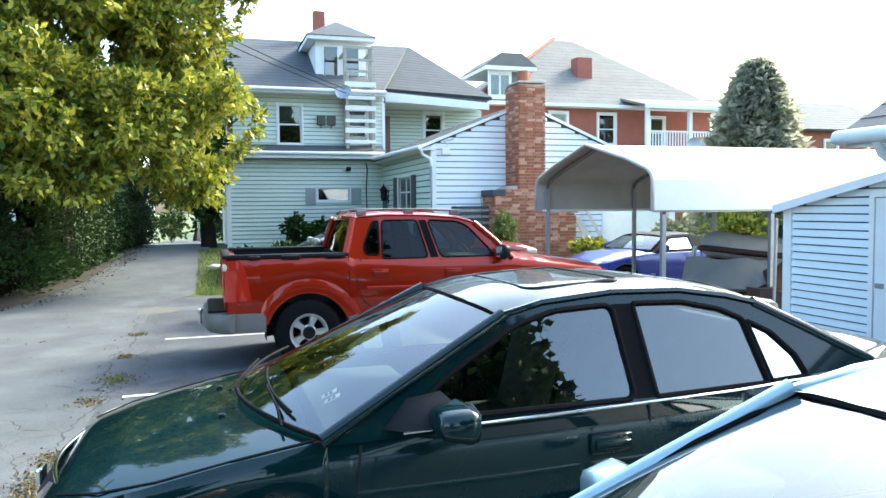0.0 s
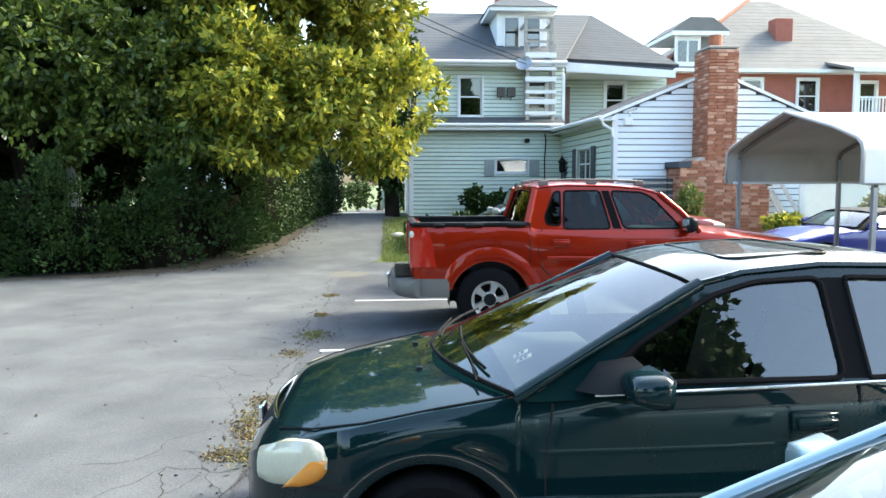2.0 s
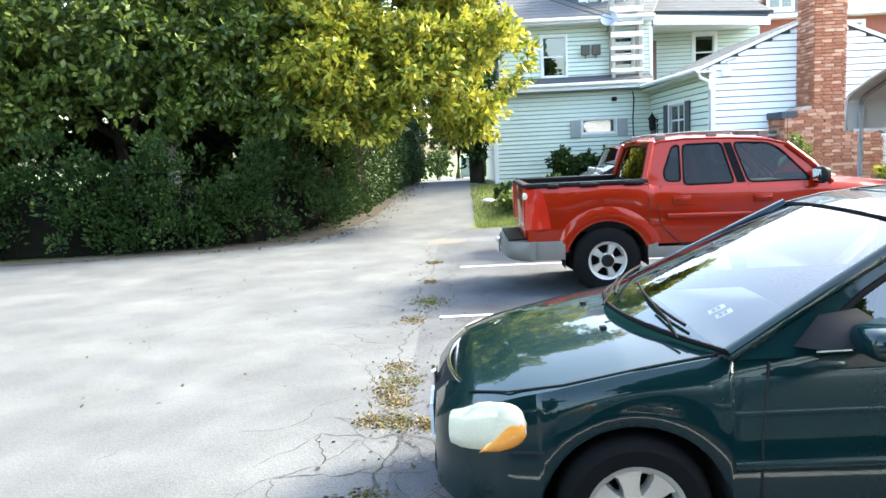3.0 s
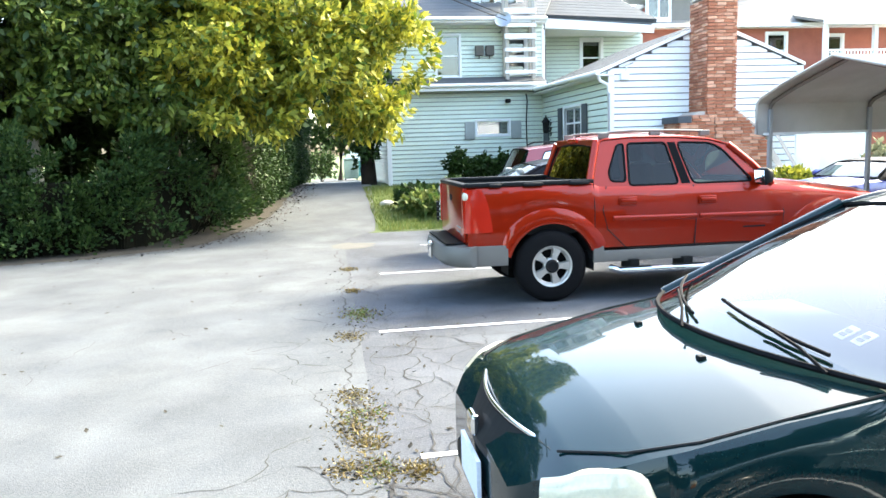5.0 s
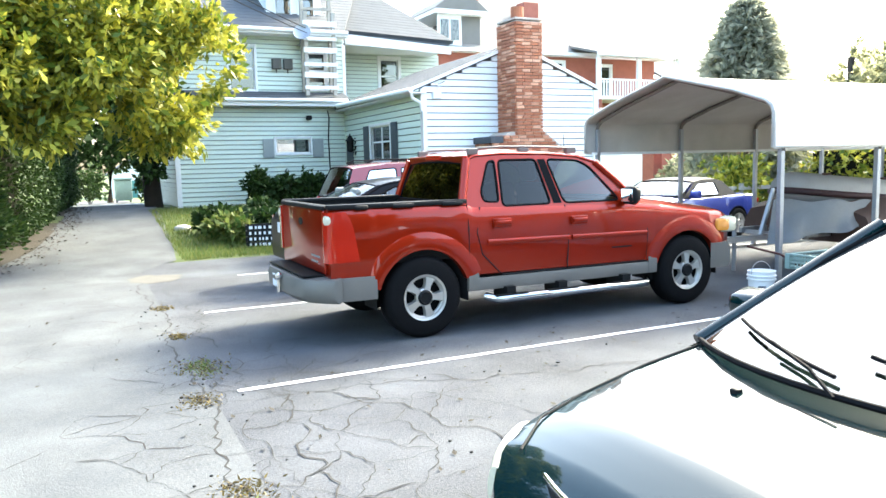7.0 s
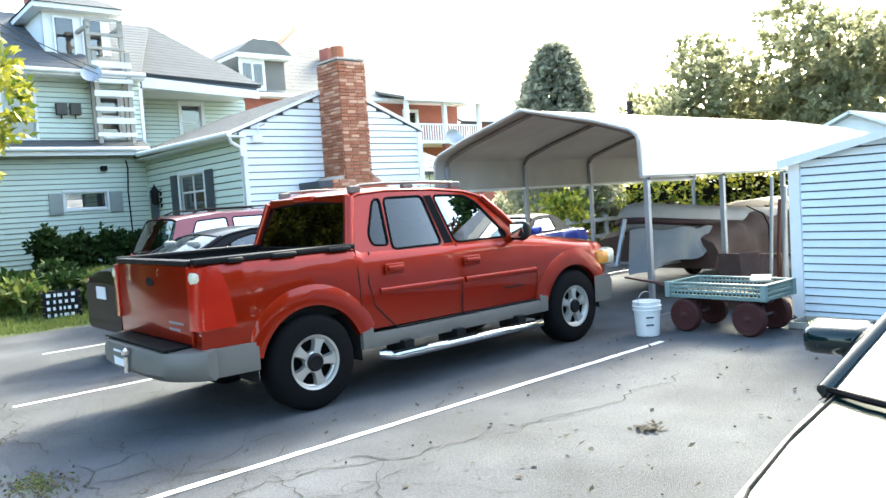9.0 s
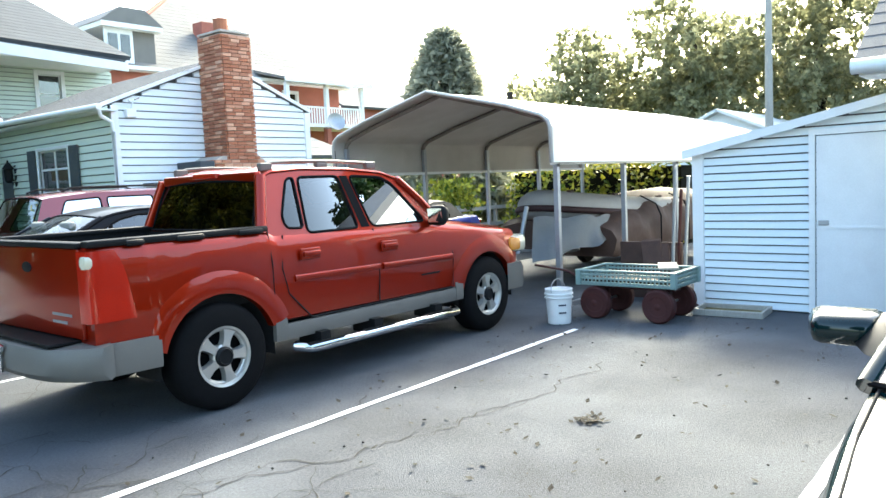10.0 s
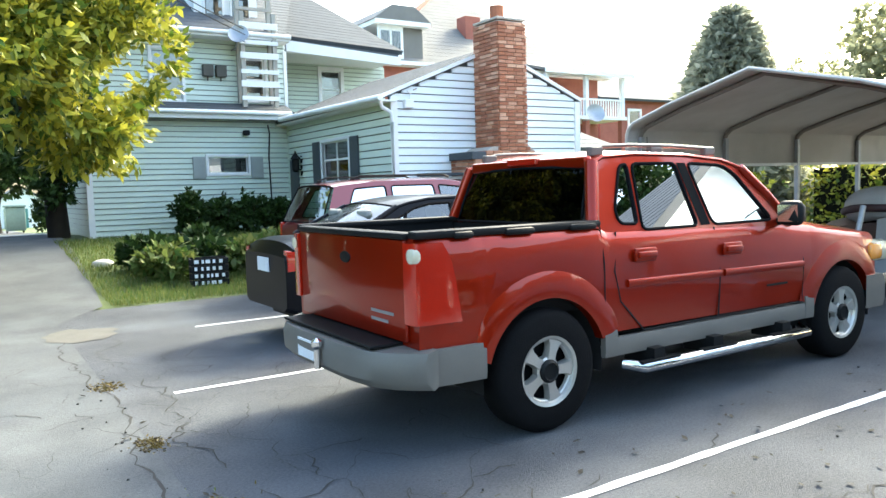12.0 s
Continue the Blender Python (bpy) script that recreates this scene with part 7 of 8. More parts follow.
TB = (-4.4, 17.4, 0.1)
main_blobs = [((0.0, 17.2, 3.7), (1.25, 1.5, 1.55)), ((-1.5, 16.6, 3.5), (1.6, 1.7, 1.55)), ((-3.2, 16.0, 3.9), (1.7, 1.7, 1.6)), ((-0.9, 17.5, 5.7), (1.6, 1.8, 1.6)), ((-3.2, 17.0, 6.3), (2.3, 2.1, 1.9)),
              ((-3.0, 17.5, 8.2), (2.4, 2.0, 1.5)), ((-0.3, 16.9, 2.5), (0.9, 1.0, 0.7)), ((-2.6, 15.8, 2.6), (1.2, 1.0, 0.8)), ((-0.4, 17.6, 7.3), (1.5, 1.5, 1.0)), ((0.9, 17.1, 6.9), (1.1, 1.0, 0.75))]
shaded_blobs = [((-5.2, 15.7, 3.9), (1.7, 1.6, 1.6)), ((-6.8, 15.4, 4.3), (1.9, 1.8, 1.6)), ((-9.2, 15.3, 4.4), (2.2, 1.9, 1.8)), ((-12.0, 15.3, 4.2), (2.2, 1.8, 1.8)), ((-5.4, 16.9, 6.4), (2.0, 2.0, 1.8)), ((-7.8, 16.8, 6.6), (2.4, 2.2, 1.9)),
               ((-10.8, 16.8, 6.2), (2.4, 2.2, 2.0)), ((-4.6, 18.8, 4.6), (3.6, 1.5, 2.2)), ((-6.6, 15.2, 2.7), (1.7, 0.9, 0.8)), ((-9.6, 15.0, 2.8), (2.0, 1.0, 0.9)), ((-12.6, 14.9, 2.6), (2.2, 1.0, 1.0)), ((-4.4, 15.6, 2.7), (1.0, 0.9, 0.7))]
limbs = [[(0, 0, -0.2), (0.1, -0.1, 1.2), (-0.05, -0.2, 2.6), (0.2, -0.2, 4.6), (0.3, 0, 6.5)],
         [(0.05, -0.15, 1.7), (0.9, -0.6, 2.6), (2.2, -0.9, 3.3), (3.4, -0.6, 3.7), (4.2, -0.3, 3.9)],
         [(0, -0.2, 2.2), (-1.0, -0.9, 3.0), (-2.6, -1.5, 3.7), (-3.9, -1.9, 4.2)],
         [(0.0, -0.2, 2.8), (0.6, -1.1, 3.4), (0.9, -1.6, 3.8)],
         [(0.1, -0.1, 3.6), (1.5, -0.1, 5.0), (3.2, 0.1, 5.7)],
         [(0.1, -0.1, 3.2), (-1.6, -0.5, 5.2), (-3.5, -0.6, 6.3)],
         [(0.2, -0.1, 2.0), (1.6, -0.2, 3.0), (2.8, -0.6, 3.3)]]
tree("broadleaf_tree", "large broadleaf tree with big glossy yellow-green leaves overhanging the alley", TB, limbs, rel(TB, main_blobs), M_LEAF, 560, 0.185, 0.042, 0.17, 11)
# left part of the same crown, its shade put into the leaf colour
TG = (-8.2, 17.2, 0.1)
tree("broadleaf_tree", "shaded left part of the broadleaf tree, shade put into its leaves", TG, [[(0, 0, -0.2), (0.1, -0.1, 1.4), (-0.1, -0.2, 3.0), (0.2, -0.2, 6.0)], [(0, -0.1, 2.0), (1.2, -1.0, 3.2), (2.6, -1.6, 3.9)], [(0, -0.1, 2.2), (-1.4, -1.2, 3.4), (-3.4, -1.8, 4.2)]], rel(TG, shaded_blobs), M_LEAF_SHADED, 420, 0.185, 0.044, 0.19, 31)
# backing trees whose darkened leaves stand for the shade under the crowns
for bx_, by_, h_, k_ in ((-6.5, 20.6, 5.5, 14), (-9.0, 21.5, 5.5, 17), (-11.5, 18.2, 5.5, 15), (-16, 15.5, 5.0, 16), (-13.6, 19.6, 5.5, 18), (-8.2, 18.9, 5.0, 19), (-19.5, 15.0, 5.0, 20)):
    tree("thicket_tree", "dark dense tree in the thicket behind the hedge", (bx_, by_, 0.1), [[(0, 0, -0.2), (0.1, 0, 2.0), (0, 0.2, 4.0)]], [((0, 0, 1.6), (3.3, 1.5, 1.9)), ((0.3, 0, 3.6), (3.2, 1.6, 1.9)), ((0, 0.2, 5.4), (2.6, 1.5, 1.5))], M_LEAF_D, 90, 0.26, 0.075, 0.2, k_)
B2 = (0.05, 24.8, 0.6)
tree("dark_tree", "dark-trunked tree beside the house corner", B2, [[(0, 0, -0.2), (-0.05, -0.1, 1.0), (0.05, -0.5, 2.2), (0, -0.8, 3.6), (-0.2, -1.0, 5.0)], [(0, -0.5, 2.0), (-0.7, -0.6, 3.0), (-1.4, -0.6, 3.8)]],
     [((0.0, -0.6, 1.0), (0.5, 0.7, 1.0)), ((-0.05, -0.8, 2.1), (0.75, 0.9, 0.9)), ((-0.3, -1.2, 3.2), (1.3, 1.4, 1.5)), ((-1.4, -0.6, 4.0), (1.5, 1.5, 1.6)), ((-0.4, -0.6, 5.2), (1.6, 1.6, 1.6))], M_LEAF_D, 200, 0.17, 0.045, 0.26, 12)


for bx_, by_, h_, k_ in ((-4.2, 33.5, 6.5, 24), (-0.6, 41.0, 6.0, 25), (3.4, 40.5, 6.5, 26), (-6.5, 28.0, 6.0, 27)):
    tree("alley_tree", "dark leafy tree at the far end of the alley", (bx_, by_, ground_z(bx_, by_)), [[(0, 0, -0.2), (0.1, 0, 1.6), (0, 0.2, h_ * 0.7)], [(0, 0, 1.5), (1.2, -0.4, 2.6), (2.0, -0.6, 3.2)]], [((0.2, 0, h_ * 0.42), (2.6, 1.8, 1.4)), ((1.2, -0.3, h_ * 0.55), (2.4, 1.6, 1.3)), ((0, 0.2, h_ * 0.75), (2.4, 1.6, 1.5))], M_LEAF_D, 110, 0.26, 0.075, 0.18, k_)


def conifer(name, label, base, h, r, seed, n=2600):
    rng = random.Random(seed)
    e = thing(name, label, "tree", at=base)
    part("trunk", tube(bmesh.new(), [(0, 0, -0.2), (0, 0, h * 0.95)], 0.14, 8, r2=0.03), M_BARK, e)
    L = Leaves()
    for _ in range(n):
        t = rng.random() ** 0.8
        a = rng.uniform(0, 2 * math.pi)
        lump = 0.75 + 0.35 * noise.noise(Vector((math.cos(a) * 2, math.sin(a) * 2, t * 5 + seed)))
        rr = r * (1 - t) ** 0.62 * lump * rng.random() ** 0.3
        p = Vector((math.cos(a) * rr, math.sin(a) * rr, 0.6 + t * (h - 0.6)))
        spray(L, rng, p, Vector((math.cos(a), math.sin(a), -0.15)), 6, 0.28, 0.05, 0.15, 0.3)
    L.make("crown", M_CONIFER_HAZED, e)
    return e


conifer("conifer", "green conifer beyond the carport, its haze put into paler leaves", (14.2, 16.9, 0.1), 5.5, 2.5, 21)
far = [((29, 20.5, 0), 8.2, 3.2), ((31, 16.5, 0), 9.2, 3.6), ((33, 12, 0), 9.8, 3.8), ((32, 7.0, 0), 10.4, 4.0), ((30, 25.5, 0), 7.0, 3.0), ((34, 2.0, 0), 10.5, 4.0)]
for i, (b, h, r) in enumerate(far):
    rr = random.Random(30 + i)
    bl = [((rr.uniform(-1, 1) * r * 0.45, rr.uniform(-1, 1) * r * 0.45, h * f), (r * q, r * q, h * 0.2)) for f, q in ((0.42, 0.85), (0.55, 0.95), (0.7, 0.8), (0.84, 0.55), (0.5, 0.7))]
    tree("background_tree", "tall broadleaf tree beyond the shed, its haze put into paler leaves", b, [[(0, 0, -0.2), (0.1, 0, h * 0.4), (0, 0.1, h * 0.85)], [(0, 0, h * 0.35), (r * 0.5, 0, h * 0.6)], [(0, 0, h * 0.3), (-r * 0.5, 0.3, h * 0.55)]], bl, M_LEAF_HAZED, 90, 0.25, 0.08, 0.3, 40 + i, per=8)
# unseen trees added behind the camera to darken the cars' paint and glass
for i, (b, h, r) in enumerate((((-6, -9, 0), 8.0, 3.2), ((12.0, -8.5, 0), 6.0, 2.6), ((18.5, -5.5, 0), 10.5, 3.4), ((-13, 2, 0), 8.5, 3.4), ((4.6, -7.6, 0), 10.5, 2.7), ((1.0, -6.8, 0), 8, 2.6))):
    bl = [((0.3, 0, h * f), (r * q, r * q, h * 0.2)) for f, q in ((0.45, 0.9), (0.65, 0.9), (0.85, 0.55))]
    tree("garden_tree", "unseen broadleaf tree added for the cars' reflections", b, [[(0, 0, -0.2), (0.1, 0, h * 0.4), (0, 0.1, h * 0.85)]], bl, M_LEAF_D, 330, 0.24, 0.08, 0.28, 60 + i, per=8)


def hedge_run(name, label, pts, height, depth, leaf_len, per_m2, seed, material, wob=0.12):
    """A hedge along plan points; the leafy face is on the left-hand side of the way."""
    rng = random.Random(seed)
    e = thing(name, label, "hedge")
    L = Leaves()
    core = bmesh.new()
    for (a, b) in zip(pts, pts[1:]):
        A, B = Vector((*a, 0)), Vector((*b, 0))
        d = (B - A).normalized()
        n = Vector((-d.y, d.x, 0))
        ln = (B - A).length
        g0, g1 = ground_z(*a), ground_z(*b)
        q0, q1 = A - n * 0.35, B - n * 0.35
        r0, r1 = A - n * depth, B - n * depth
        lo = [core.verts.new((p.x, p.y, g)) for p, g in ((q0, g0), (q1, g1), (r1, g1), (r0, g0))]
        hi = [core.verts.new((p.x, p.y, g + height - 0.3)) for p, g in ((q0, g0), (q1, g1), (r1, g1), (r0, g0))]
        core.faces.new(hi)
        for i in range(4):
            core.faces.new((lo[i], lo[(i + 1) % 4], hi[(i + 1) % 4], hi[i]))
        for _ in range(int(per_m2 * ln * (height + depth * 0.5))):
            t = rng.random()
            s = rng.random() * (height + depth * 0.5)
            base = A.lerp(B, t)
            g = g0 + (g1 - g0) * t
            lump = wob * noise.noise(Vector((base.x * 1.3, base.y * 1.3, s * 1.3))) * 2 + wob * noise.noise(Vector((base.x * 4, base.y * 4, s * 4)))
            if s < height:
                z, inn, out = s, rng.random() ** 2 * 0.4, n
                if s < 0.3:
                    inn += (0.3 - s) * 0.5
            else:
                z, inn, out = height - rng.random() ** 2 * 0.3, (s - height) * 2, Vector((0, 0, 1))
            p = base + n * (lump - inn) + Vector((0, 0, g + z + lump * 0.6))
            dd = (out * 0.7 + unit(rng) + Vector((0, 0, -0.1))).normalized()
            sd = dd.cross(unit(rng))
            if sd.length > 0.1:
                k = rng.uniform(0.7, 1.3)
                L.add(p, dd, sd.normalized(), leaf_len * k, leaf_len * 0.26 * k, 0)
    # solid core, coloured near-black for the shade inside the hedge
    part("inner_wood", core, M_TWIG_SHADE, e)
    L.make("foliage", material, e)
    return e


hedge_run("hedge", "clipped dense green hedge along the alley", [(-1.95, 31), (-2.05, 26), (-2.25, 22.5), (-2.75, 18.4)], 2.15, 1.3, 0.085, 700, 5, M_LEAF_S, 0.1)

hedge_run("yard_hedge", "sunlit olive shrubs beyond the carport", [(13.4, 10.2), (13.5, 12.4), (13.6, 14.6)], 2.0, 1.2, 0.14, 300, 12, M_LEAF, 0.25)
# unseen hedge, added so that the car flanks mirror something dark
hedge_run("garden_hedge", "unseen dark hedge added to darken the cars' reflections", [(-14, -5.5), (3, -5.5), (16, -5.5)], 1.7, 1.2, 0.3, 40, 8, M_LEAF_D, 0.15)


def shrub_bank(name, label, pts, height, seed, material, per_m=26):
    """Loose shrubs side by side along plan points: clumps of leaves on stems, a near-black core for shaded hollows
    between.
    """
    rng = random.Random(seed)
    e = thing(name, label, "hedge")
    L, core, stems = Leaves(), bmesh.new(), bmesh.new()
    for a, b in zip(pts, pts[1:]):
        A, B = Vector((*a, 0)), Vector((*b, 0))
        d = (B - A).normalized()
        n = Vector((-d.y, d.x, 0))
        g0, g1 = ground_z(*a), ground_z(*b)
        lo = [core.verts.new((p.x, p.y, g)) for p, g in ((A - n * 0.75, g0), (B - n * 0.75, g1), (B - n * 1.6, g1), (A - n * 1.6, g0))]
        hi = [core.verts.new(v.co + Vector((0, 0, height * 0.5))) for v in lo]
        core.faces.new(hi)
        for i in range(4):
            core.faces.new((lo[i], lo[(i + 1) % 4], hi[(i + 1) % 4], hi[i]))
        for _ in range(int(per_m * (B - A).length)):
            t = rng.random()
            base = A.lerp(B, t)
            top = height * (0.85 + 0.35 * noise.noise(base * 0.9))
            z = 0.12 + (top - 0.12) * rng.random() ** 0.85
            wave = noise.noise(Vector((base.x * 0.9, base.y * 0.9, z * 0.8)))
            if noise.noise(Vector((base.x * 1.7 + 9, base.y * 1.7, z * 1.7))) < -0.16:
                continue
            p = base + n * (0.3 * wave - 0.12 - 0.25 * rng.random() - 0.22 * z / height) + Vector((0, 0, g0 + (g1 - g0) * t + z))
            tube(stems, [base - n * 0.6 + Vector((0, 0, g0 + max(0, z - 0.7))), p], 0.008, 4, r2=0.003)
            size = rng.uniform(0.14, 0.3)
            k = rng.uniform(0.75, 1.35)
            for _ in range(34):
                u = unit(rng)
                dd = (u * 0.7 + n * 0.5 + Vector((0, 0, 0.45))).normalized()
                sd = dd.cross(unit(rng))
                if sd.length > 0.1:
                    L.add(p + u * size * rng.random() ** 0.5, dd, sd.normalized(), 0.1 * k, 0.028 * k, 0)
    part("inner_wood", core, M_TWIG_SHADE, e)
    part("undergrowth", stems, M_TWIG_SHADE, e)
    L.make("foliage", material, e)
    return e


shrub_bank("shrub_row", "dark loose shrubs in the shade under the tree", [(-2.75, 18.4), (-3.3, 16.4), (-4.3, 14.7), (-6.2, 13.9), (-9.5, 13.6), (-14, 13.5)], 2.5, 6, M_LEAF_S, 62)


def bush(name, label, c, r, n, leaf_len, seed, material):
    rng = random.Random(seed)
    e = thing(name, label, "shrub", at=(c[0], c[1], ground_z(c[0], c[1])))
    st = bmesh.new()
    for k in range(7):
        a = rng.uniform(0, 6.28)
        tube(st, [(0, 0, -0.05), (0.4 * r[0] * math.cos(a), 0.4 * r[1] * math.sin(a), r[2] * 0.7), (0.7 * r[0] * math.cos(a), 0.7 * r[1] * math.sin(a), r[2] * 1.4)], 0.014, 5, r2=0.004)
    part("stems", st, M_BARK, e)
    L = Leaves()
    for _ in range(n):
        u = unit(rng)
        k = rng.random() ** 0.4 * (0.8 + 0.5 * noise.noise(u * 2.2 + Vector((seed, 0, 0))))
        p = Vector((u.x * r[0] * k, u.y * r[1] * k, r[2] + u.z * r[2] * k))
        if p.z > 0.02:
            spray(L, rng, p, u, 5, leaf_len, leaf_len * 0.3, 0.06, 0.1)
    L.make("foliage", material, e)
    return e


for i, (x, r_, h) in enumerate(((2.5, 0.45, 0.55), (3.2, 0.5, 0.45), (3.9, 0.5, 0.5), (4.6, 0.45, 0.42))):
    bush("foundation_shrub", "leafy green shrub against the clapboard wall", (x, 22.4 + 0.1 * (i % 2), 0), (r_, 0.45, h), 330, 0.13, 70 + i, M_LEAF_D)
for i, (x, y, r_) in enumerate(((0.9, 17.6, 0.5), (1.5, 17.9, 0.55), (2.2, 17.6, 0.5), (0.8, 18.6, 0.5), (2.9, 18.2, 0.6), (1.8, 19.0, 0.6))):
    bush("garden_plant", "broad-leaved green plant in the garden bed", (x, y, 0), (r_, r_, 0.3), 260, 0.17, 80 + i, M_LEAF_D if i % 2 else M_GRASS)
for i, (x, y, r_, h) in enumerate(((10.8, 15.6, 0.9, 0.8), (12.4, 15.4, 1.0, 0.9), (14.4, 15.6, 1.2, 1.1), (16.6, 15.2, 1.2, 0.9), (18.8, 14.6, 1.3, 1.1), (9.0, 16.4, 0.5, 0.5))):
    bush("yard_shrub", "sunlit yellow-green shrub beyond the carport", (x, y, 0), (r_, 0.8, h), 560, 0.15, 90 + i, M_LEAF if i % 2 else M_LEAF_HAZED)
bush("chimney_shrub", "small green plant at the foot of the chimney", (6.75, 16.6, 0), (0.35, 0.3, 0.85), 260, 0.12, 99, M_GRASS)
bush("far_bush", "rounded bush at the end of the alley", (-1.5, 35.5, 0), (0.9, 0.9, 0.8), 300, 0.16, 101, M_LEAF_S)
bush("far_bush", "dark bush beside the far garage", (1.0, 36.5, 0), (0.9, 0.9, 0.7), 300, 0.16, 102, M_LEAF_D)


def blades(name, label, spots, n, h, material, seed, lean=0.5):
    rng = random.Random(seed)
    L = Leaves()
    for _ in range(n):
        x, y, hh = spots(rng)
        p = Vector((x, y, ground_z(x, y) - 0.005))
        d = Vector((rng.uniform(-lean, lean), rng.uniform(-lean, lean), 1)).normalized()
        s = d.cross(Vector((rng.uniform(-1, 1), rng.uniform(-1, 1), 0.01))).normalized()
        L.add(p, d, s, h * hh * rng.uniform(0.5, 1.3), 0.006, 0)
    return tagged(L.make(name, material), label, "grass", kind="stuff")


blades("lawn_grass", "short rough grass between the lot and the house", lambda r: (r.uniform(-0.25, 5.2), 15.85 + 7 * r.random() ** 1.3, 1.0), 26000, 0.11, M_GRASS, 7)
tufts_ = [(-1.09, 5.34, 0.13), (-1.13, 5.74, 0.1), (-1.07, 4.89, 0.07), (-1.04, 4.51, 0.09), (-1.21, 4.55, 0.07), (-0.83, 4.47, 0.06), (-0.98, 8.36, 0.15), (-1.11, 7.43, 0.09), (-1.15, 5.1, 0.1), (-1.0, 9.7, 0.07), (-1.0, 11.4, 0.08), (-1.1, 3.4, 0.09), (-1.1, 2.5, 0.1)]
pick_ = lambda r, k, q: (q[0] + r.gauss(0, q[2] * k), q[1] + r.gauss(0, q[2]), 1.0)
blades("seam_weeds", "dry yellow weeds growing in the seam of the asphalt", lambda r: pick_(r, 0.7, r.choice(tufts_)), 4000, 0.036, M_DRYGRASS, 9, 2.6)
blades("seam_moss", "low green weeds in the seam of the asphalt", lambda r: pick_(r, 0.5, r.choice((tufts_[0], tufts_[6], tufts_[6], tufts_[3], tufts_[11]))), 700, 0.035, M_GRASS, 10, 2.4)
clods = bmesh.new()
rng = random.Random(44)
for _ in range(240):
    q = rng.choice(tufts_)
    x, y, r = q[0] + rng.gauss(-0.03, q[2] * 0.7), q[1] + rng.gauss(0, q[2] * 1.1), rng.uniform(0.005, 0.017)
    bmesh.ops.create_icosphere(clods, subdivisions=1, radius=r, matrix=pose(x, y, 0.004 + r * 0.3, rng.uniform(0, 40), 0, rng.uniform(0, 90)) @ Matrix.Diagonal((1, rng.uniform(0.5, 1), 0.5, 1)))
tagged(part("seam_clods", clods, M_DRYCLOD), "crumbs of dry earth and asphalt in the seam", "earth", kind="stuff")


def litter():
    rng = random.Random(17)
    L = Leaves()

    def flat(x, y, s):
        p = Vector((x, y, ground_z(x, y) + 0.008))
        a = rng.uniform(0, 6.28)
        d = Vector((math.cos(a), math.sin(a), rng.uniform(0.05, 0.5))).normalized()
        L.add(p, d, Vector((-d.y, d.x, rng.uniform(-0.3, 0.3))).normalized(), s, s * 0.3, 0)
    for _ in range(55):
        flat(2.15 + rng.gauss(0, 0.05), 6.08 + rng.gauss(0, 0.05), 0.05)
    for _ in range(260):
        flat(rng.uniform(-0.8, 5.8), rng.uniform(4.8, 8.2), rng.uniform(0.02, 0.06))
    for _ in range(900):
        y = rng.uniform(13.2, 26)
        flat(alley_span(y)[0] + abs(rng.gauss(0, 0.3)), y, rng.uniform(0.03, 0.09))
    for _ in range(120):
        q = rng.choice(tufts_)
        flat(q[0] + rng.gauss(0, 0.12), q[1] + rng.gauss(0, 0.3), rng.uniform(0.02, 0.06))
    for _ in range(60):
        flat(rng.uniform(-5, -1.2), rng.uniform(5, 14), rng.uniform(0.03, 0.06))
    tagged(L.make("fallen_leaves", M_SOIL), "brown fallen leaves and bits on the asphalt", "leaves", kind="stuff")
    bm = bmesh.new()
    for _ in range(80):
        x, y = (rng.uniform(-0.6, 5.8), rng.uniform(4.7, 8.2)) if rng.random() < 0.5 else (-1.12 + rng.gauss(0, 0.15), rng.uniform(2.5, 11))
        r = rng.uniform(0.005, 0.013)
        bmesh.ops.create_icosphere(bm, subdivisions=1, radius=r, matrix=pose(x, y, 0.004 + r * 0.4, 0, 0, rng.uniform(0, 90)) @ Matrix.Diagonal((1, rng.uniform(0.6, 1), 0.6, 1)))
    tagged(part("gravel", bm, M_CRACK), "loose dark pebbles on the asphalt", "gravel", kind="stuff")


litter()
st = thing("garden_stone", "pale stone at the edge of the grass", "stone", at=(0.15, 19.2, ground_z(0, 19.2)))
bm = bmesh.new()
bmesh.ops.create_icosphere(bm, subdivisions=2, radius=0.16, matrix=Matrix.Translation((0, 0, 0.05)) @ Matrix.Diagonal((1.2, 0.9, 0.6, 1)))
part("stone", bm, M_CONCRETE, st, smooth=60)

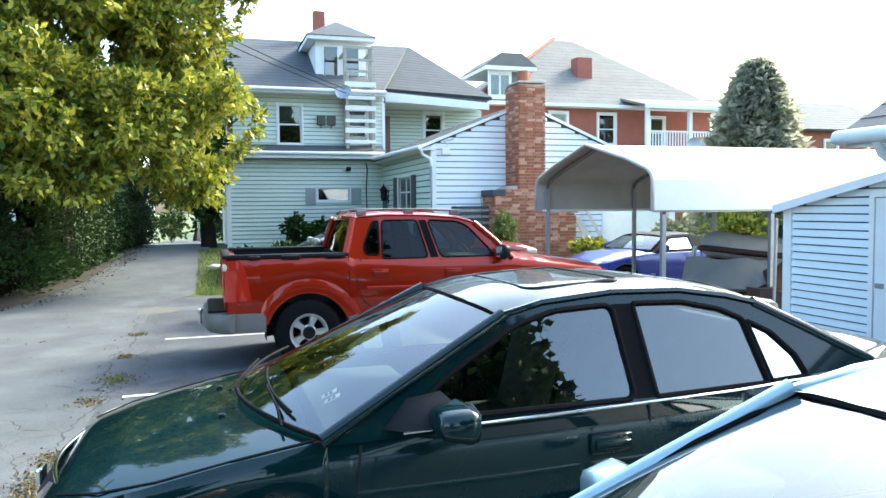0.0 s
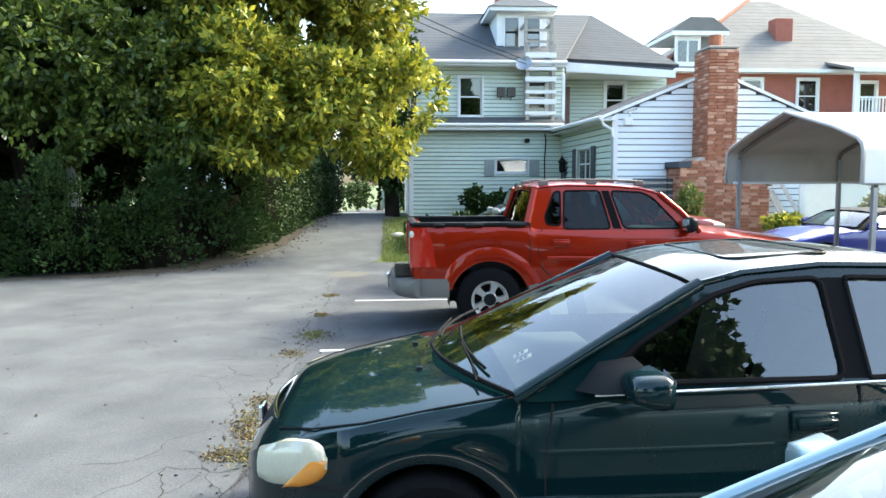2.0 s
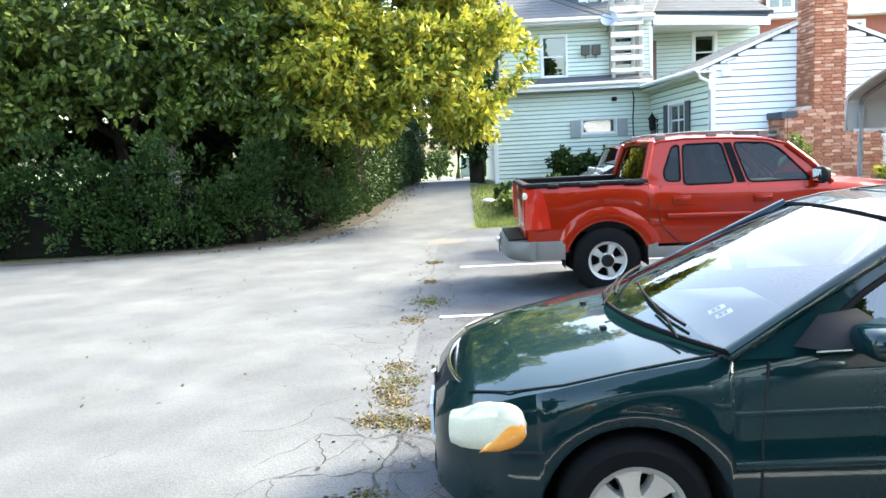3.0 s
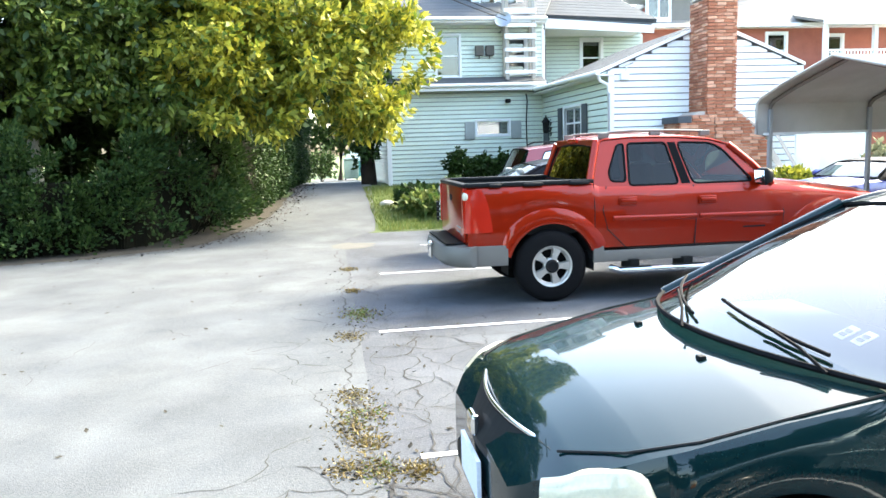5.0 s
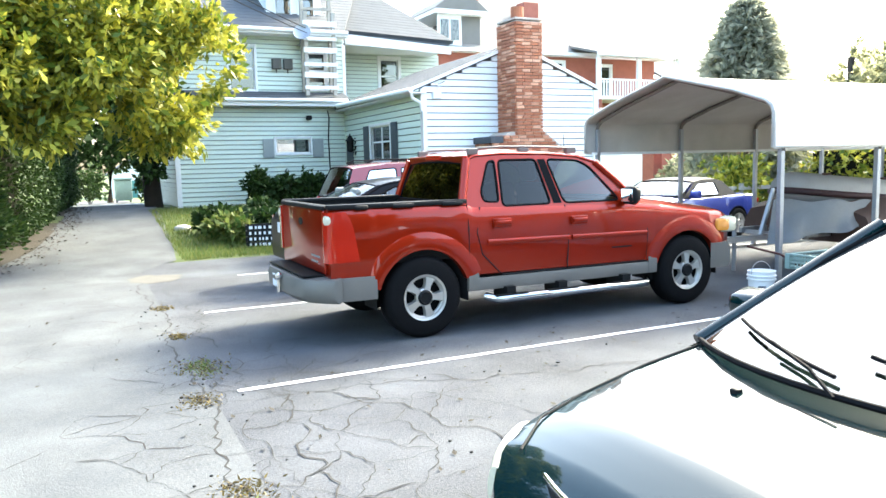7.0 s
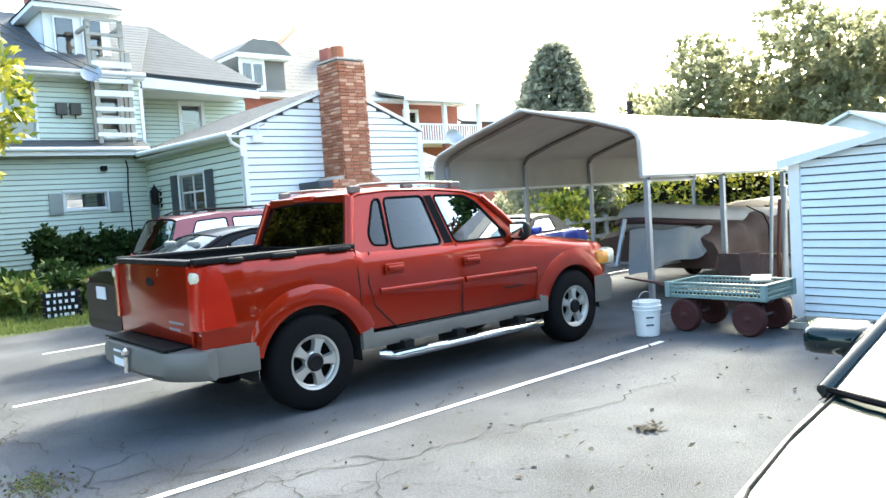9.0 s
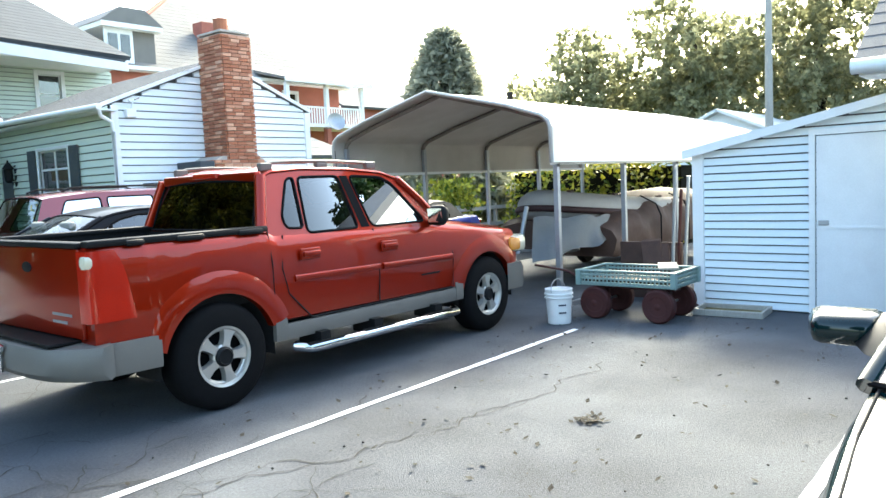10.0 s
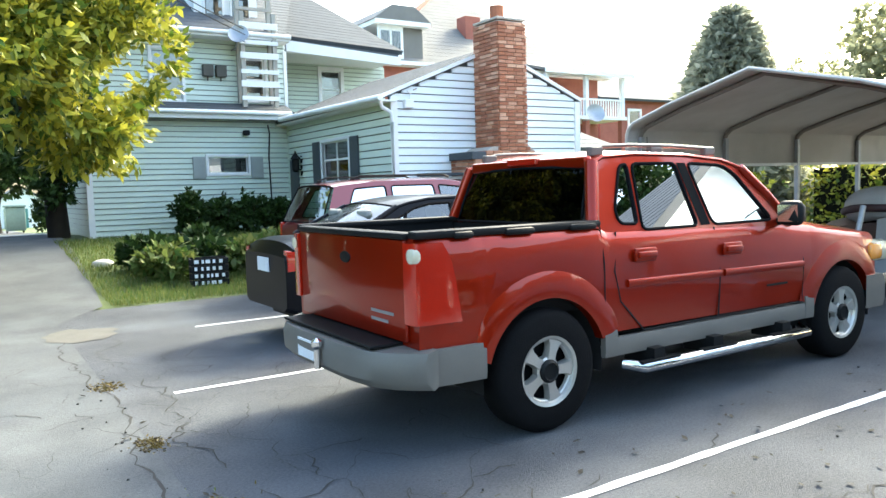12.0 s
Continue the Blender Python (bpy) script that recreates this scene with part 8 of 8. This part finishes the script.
# ---- chimney bricks, nearest courses as pieces of their own ----
def brick_mesh(w, d, h):
    me = bpy.data.meshes.new("brick")
    bm = bx(-w / 2, w / 2, -d / 2, d / 2, -h / 2, h / 2)
    bm.to_mesh(me)
    bm.free()
    me.materials.append(M_BRICK)
    return me


STRETCH, HALF = brick_mesh(0.205, 0.06, 0.062), brick_mesh(0.095, 0.06, 0.062)


def lay_bricks():
    rng = random.Random(4)
    pieces = 0
    rest = bmesh.new()
    course = 0.074
    front = [(z, lerp_base(z)) for z in np.arange(0.04, CTOP - 0.03, course)]
    for i, (z, (a, b)) in enumerate(front):
        runs = [("f", a, b)] + [("l", CY0, CY1)]
        for side, u0, u1 in runs:
            u = u0 - (0.0535 if i % 2 else 0.0)
            n = 0
            while u < u1 - 0.02:
                w = min(0.215, u1 - u) if u >= u0 else 0.215 - (u0 - u)
                uu = max(u, u0)
                if w > 0.05:
                    me = STRETCH if w > 0.16 else HALF
                    cut = (w - 0.01) / (0.205 if w > 0.16 else 0.095)
                    jut = rng.uniform(-0.004, 0.006)
                    if side == "f":
                        m = pose(uu + w / 2, CY0 + 0.008 - jut, z + rng.uniform(-0.002, 0.002)) @ Matrix.Diagonal((cut, 1, 1, 1))
                    else:
                        m = pose(a + 0.008 - jut, uu + w / 2, z + rng.uniform(-0.002, 0.002), 0, 0, 90) @ Matrix.Diagonal((cut, 1, 1, 1))
                    if z > 1.95 and pieces < 300:
                        share("brick", me, m, chim)
                        pieces += 1
                    else:
                        bmesh.ops.create_cube(rest, size=1.0, matrix=m @ Matrix.Diagonal((0.205 if w > 0.16 else 0.095, 0.06, 0.062, 1)))
                u += 0.215
    o = part("further_bricks", rest, M_BRICK_I, chim)
    tagged(o, "orange-red bricks in pale mortar", kind="stuff")


def lerp_base(z):
    if z > 2.3:
        return CX0, CX1
    left = CX0 if z > 2.2 else (6.9 if z > 2.08 else 6.62)
    right = lerp([(0, 8.78), (1.55, 8.78), (2.05, 8.3), (2.3, 7.94)], z)
    return left, right


M_BRICK_I = mat("chimney_brick_joined", (0.34, 0.125, 0.065), 0.85, vary=0.3, scale=9, fine=90, bump=0.4, second=(0.52, 0.29, 0.19), mix=(0.45, 1.0), island=0.7)
lay_bricks()
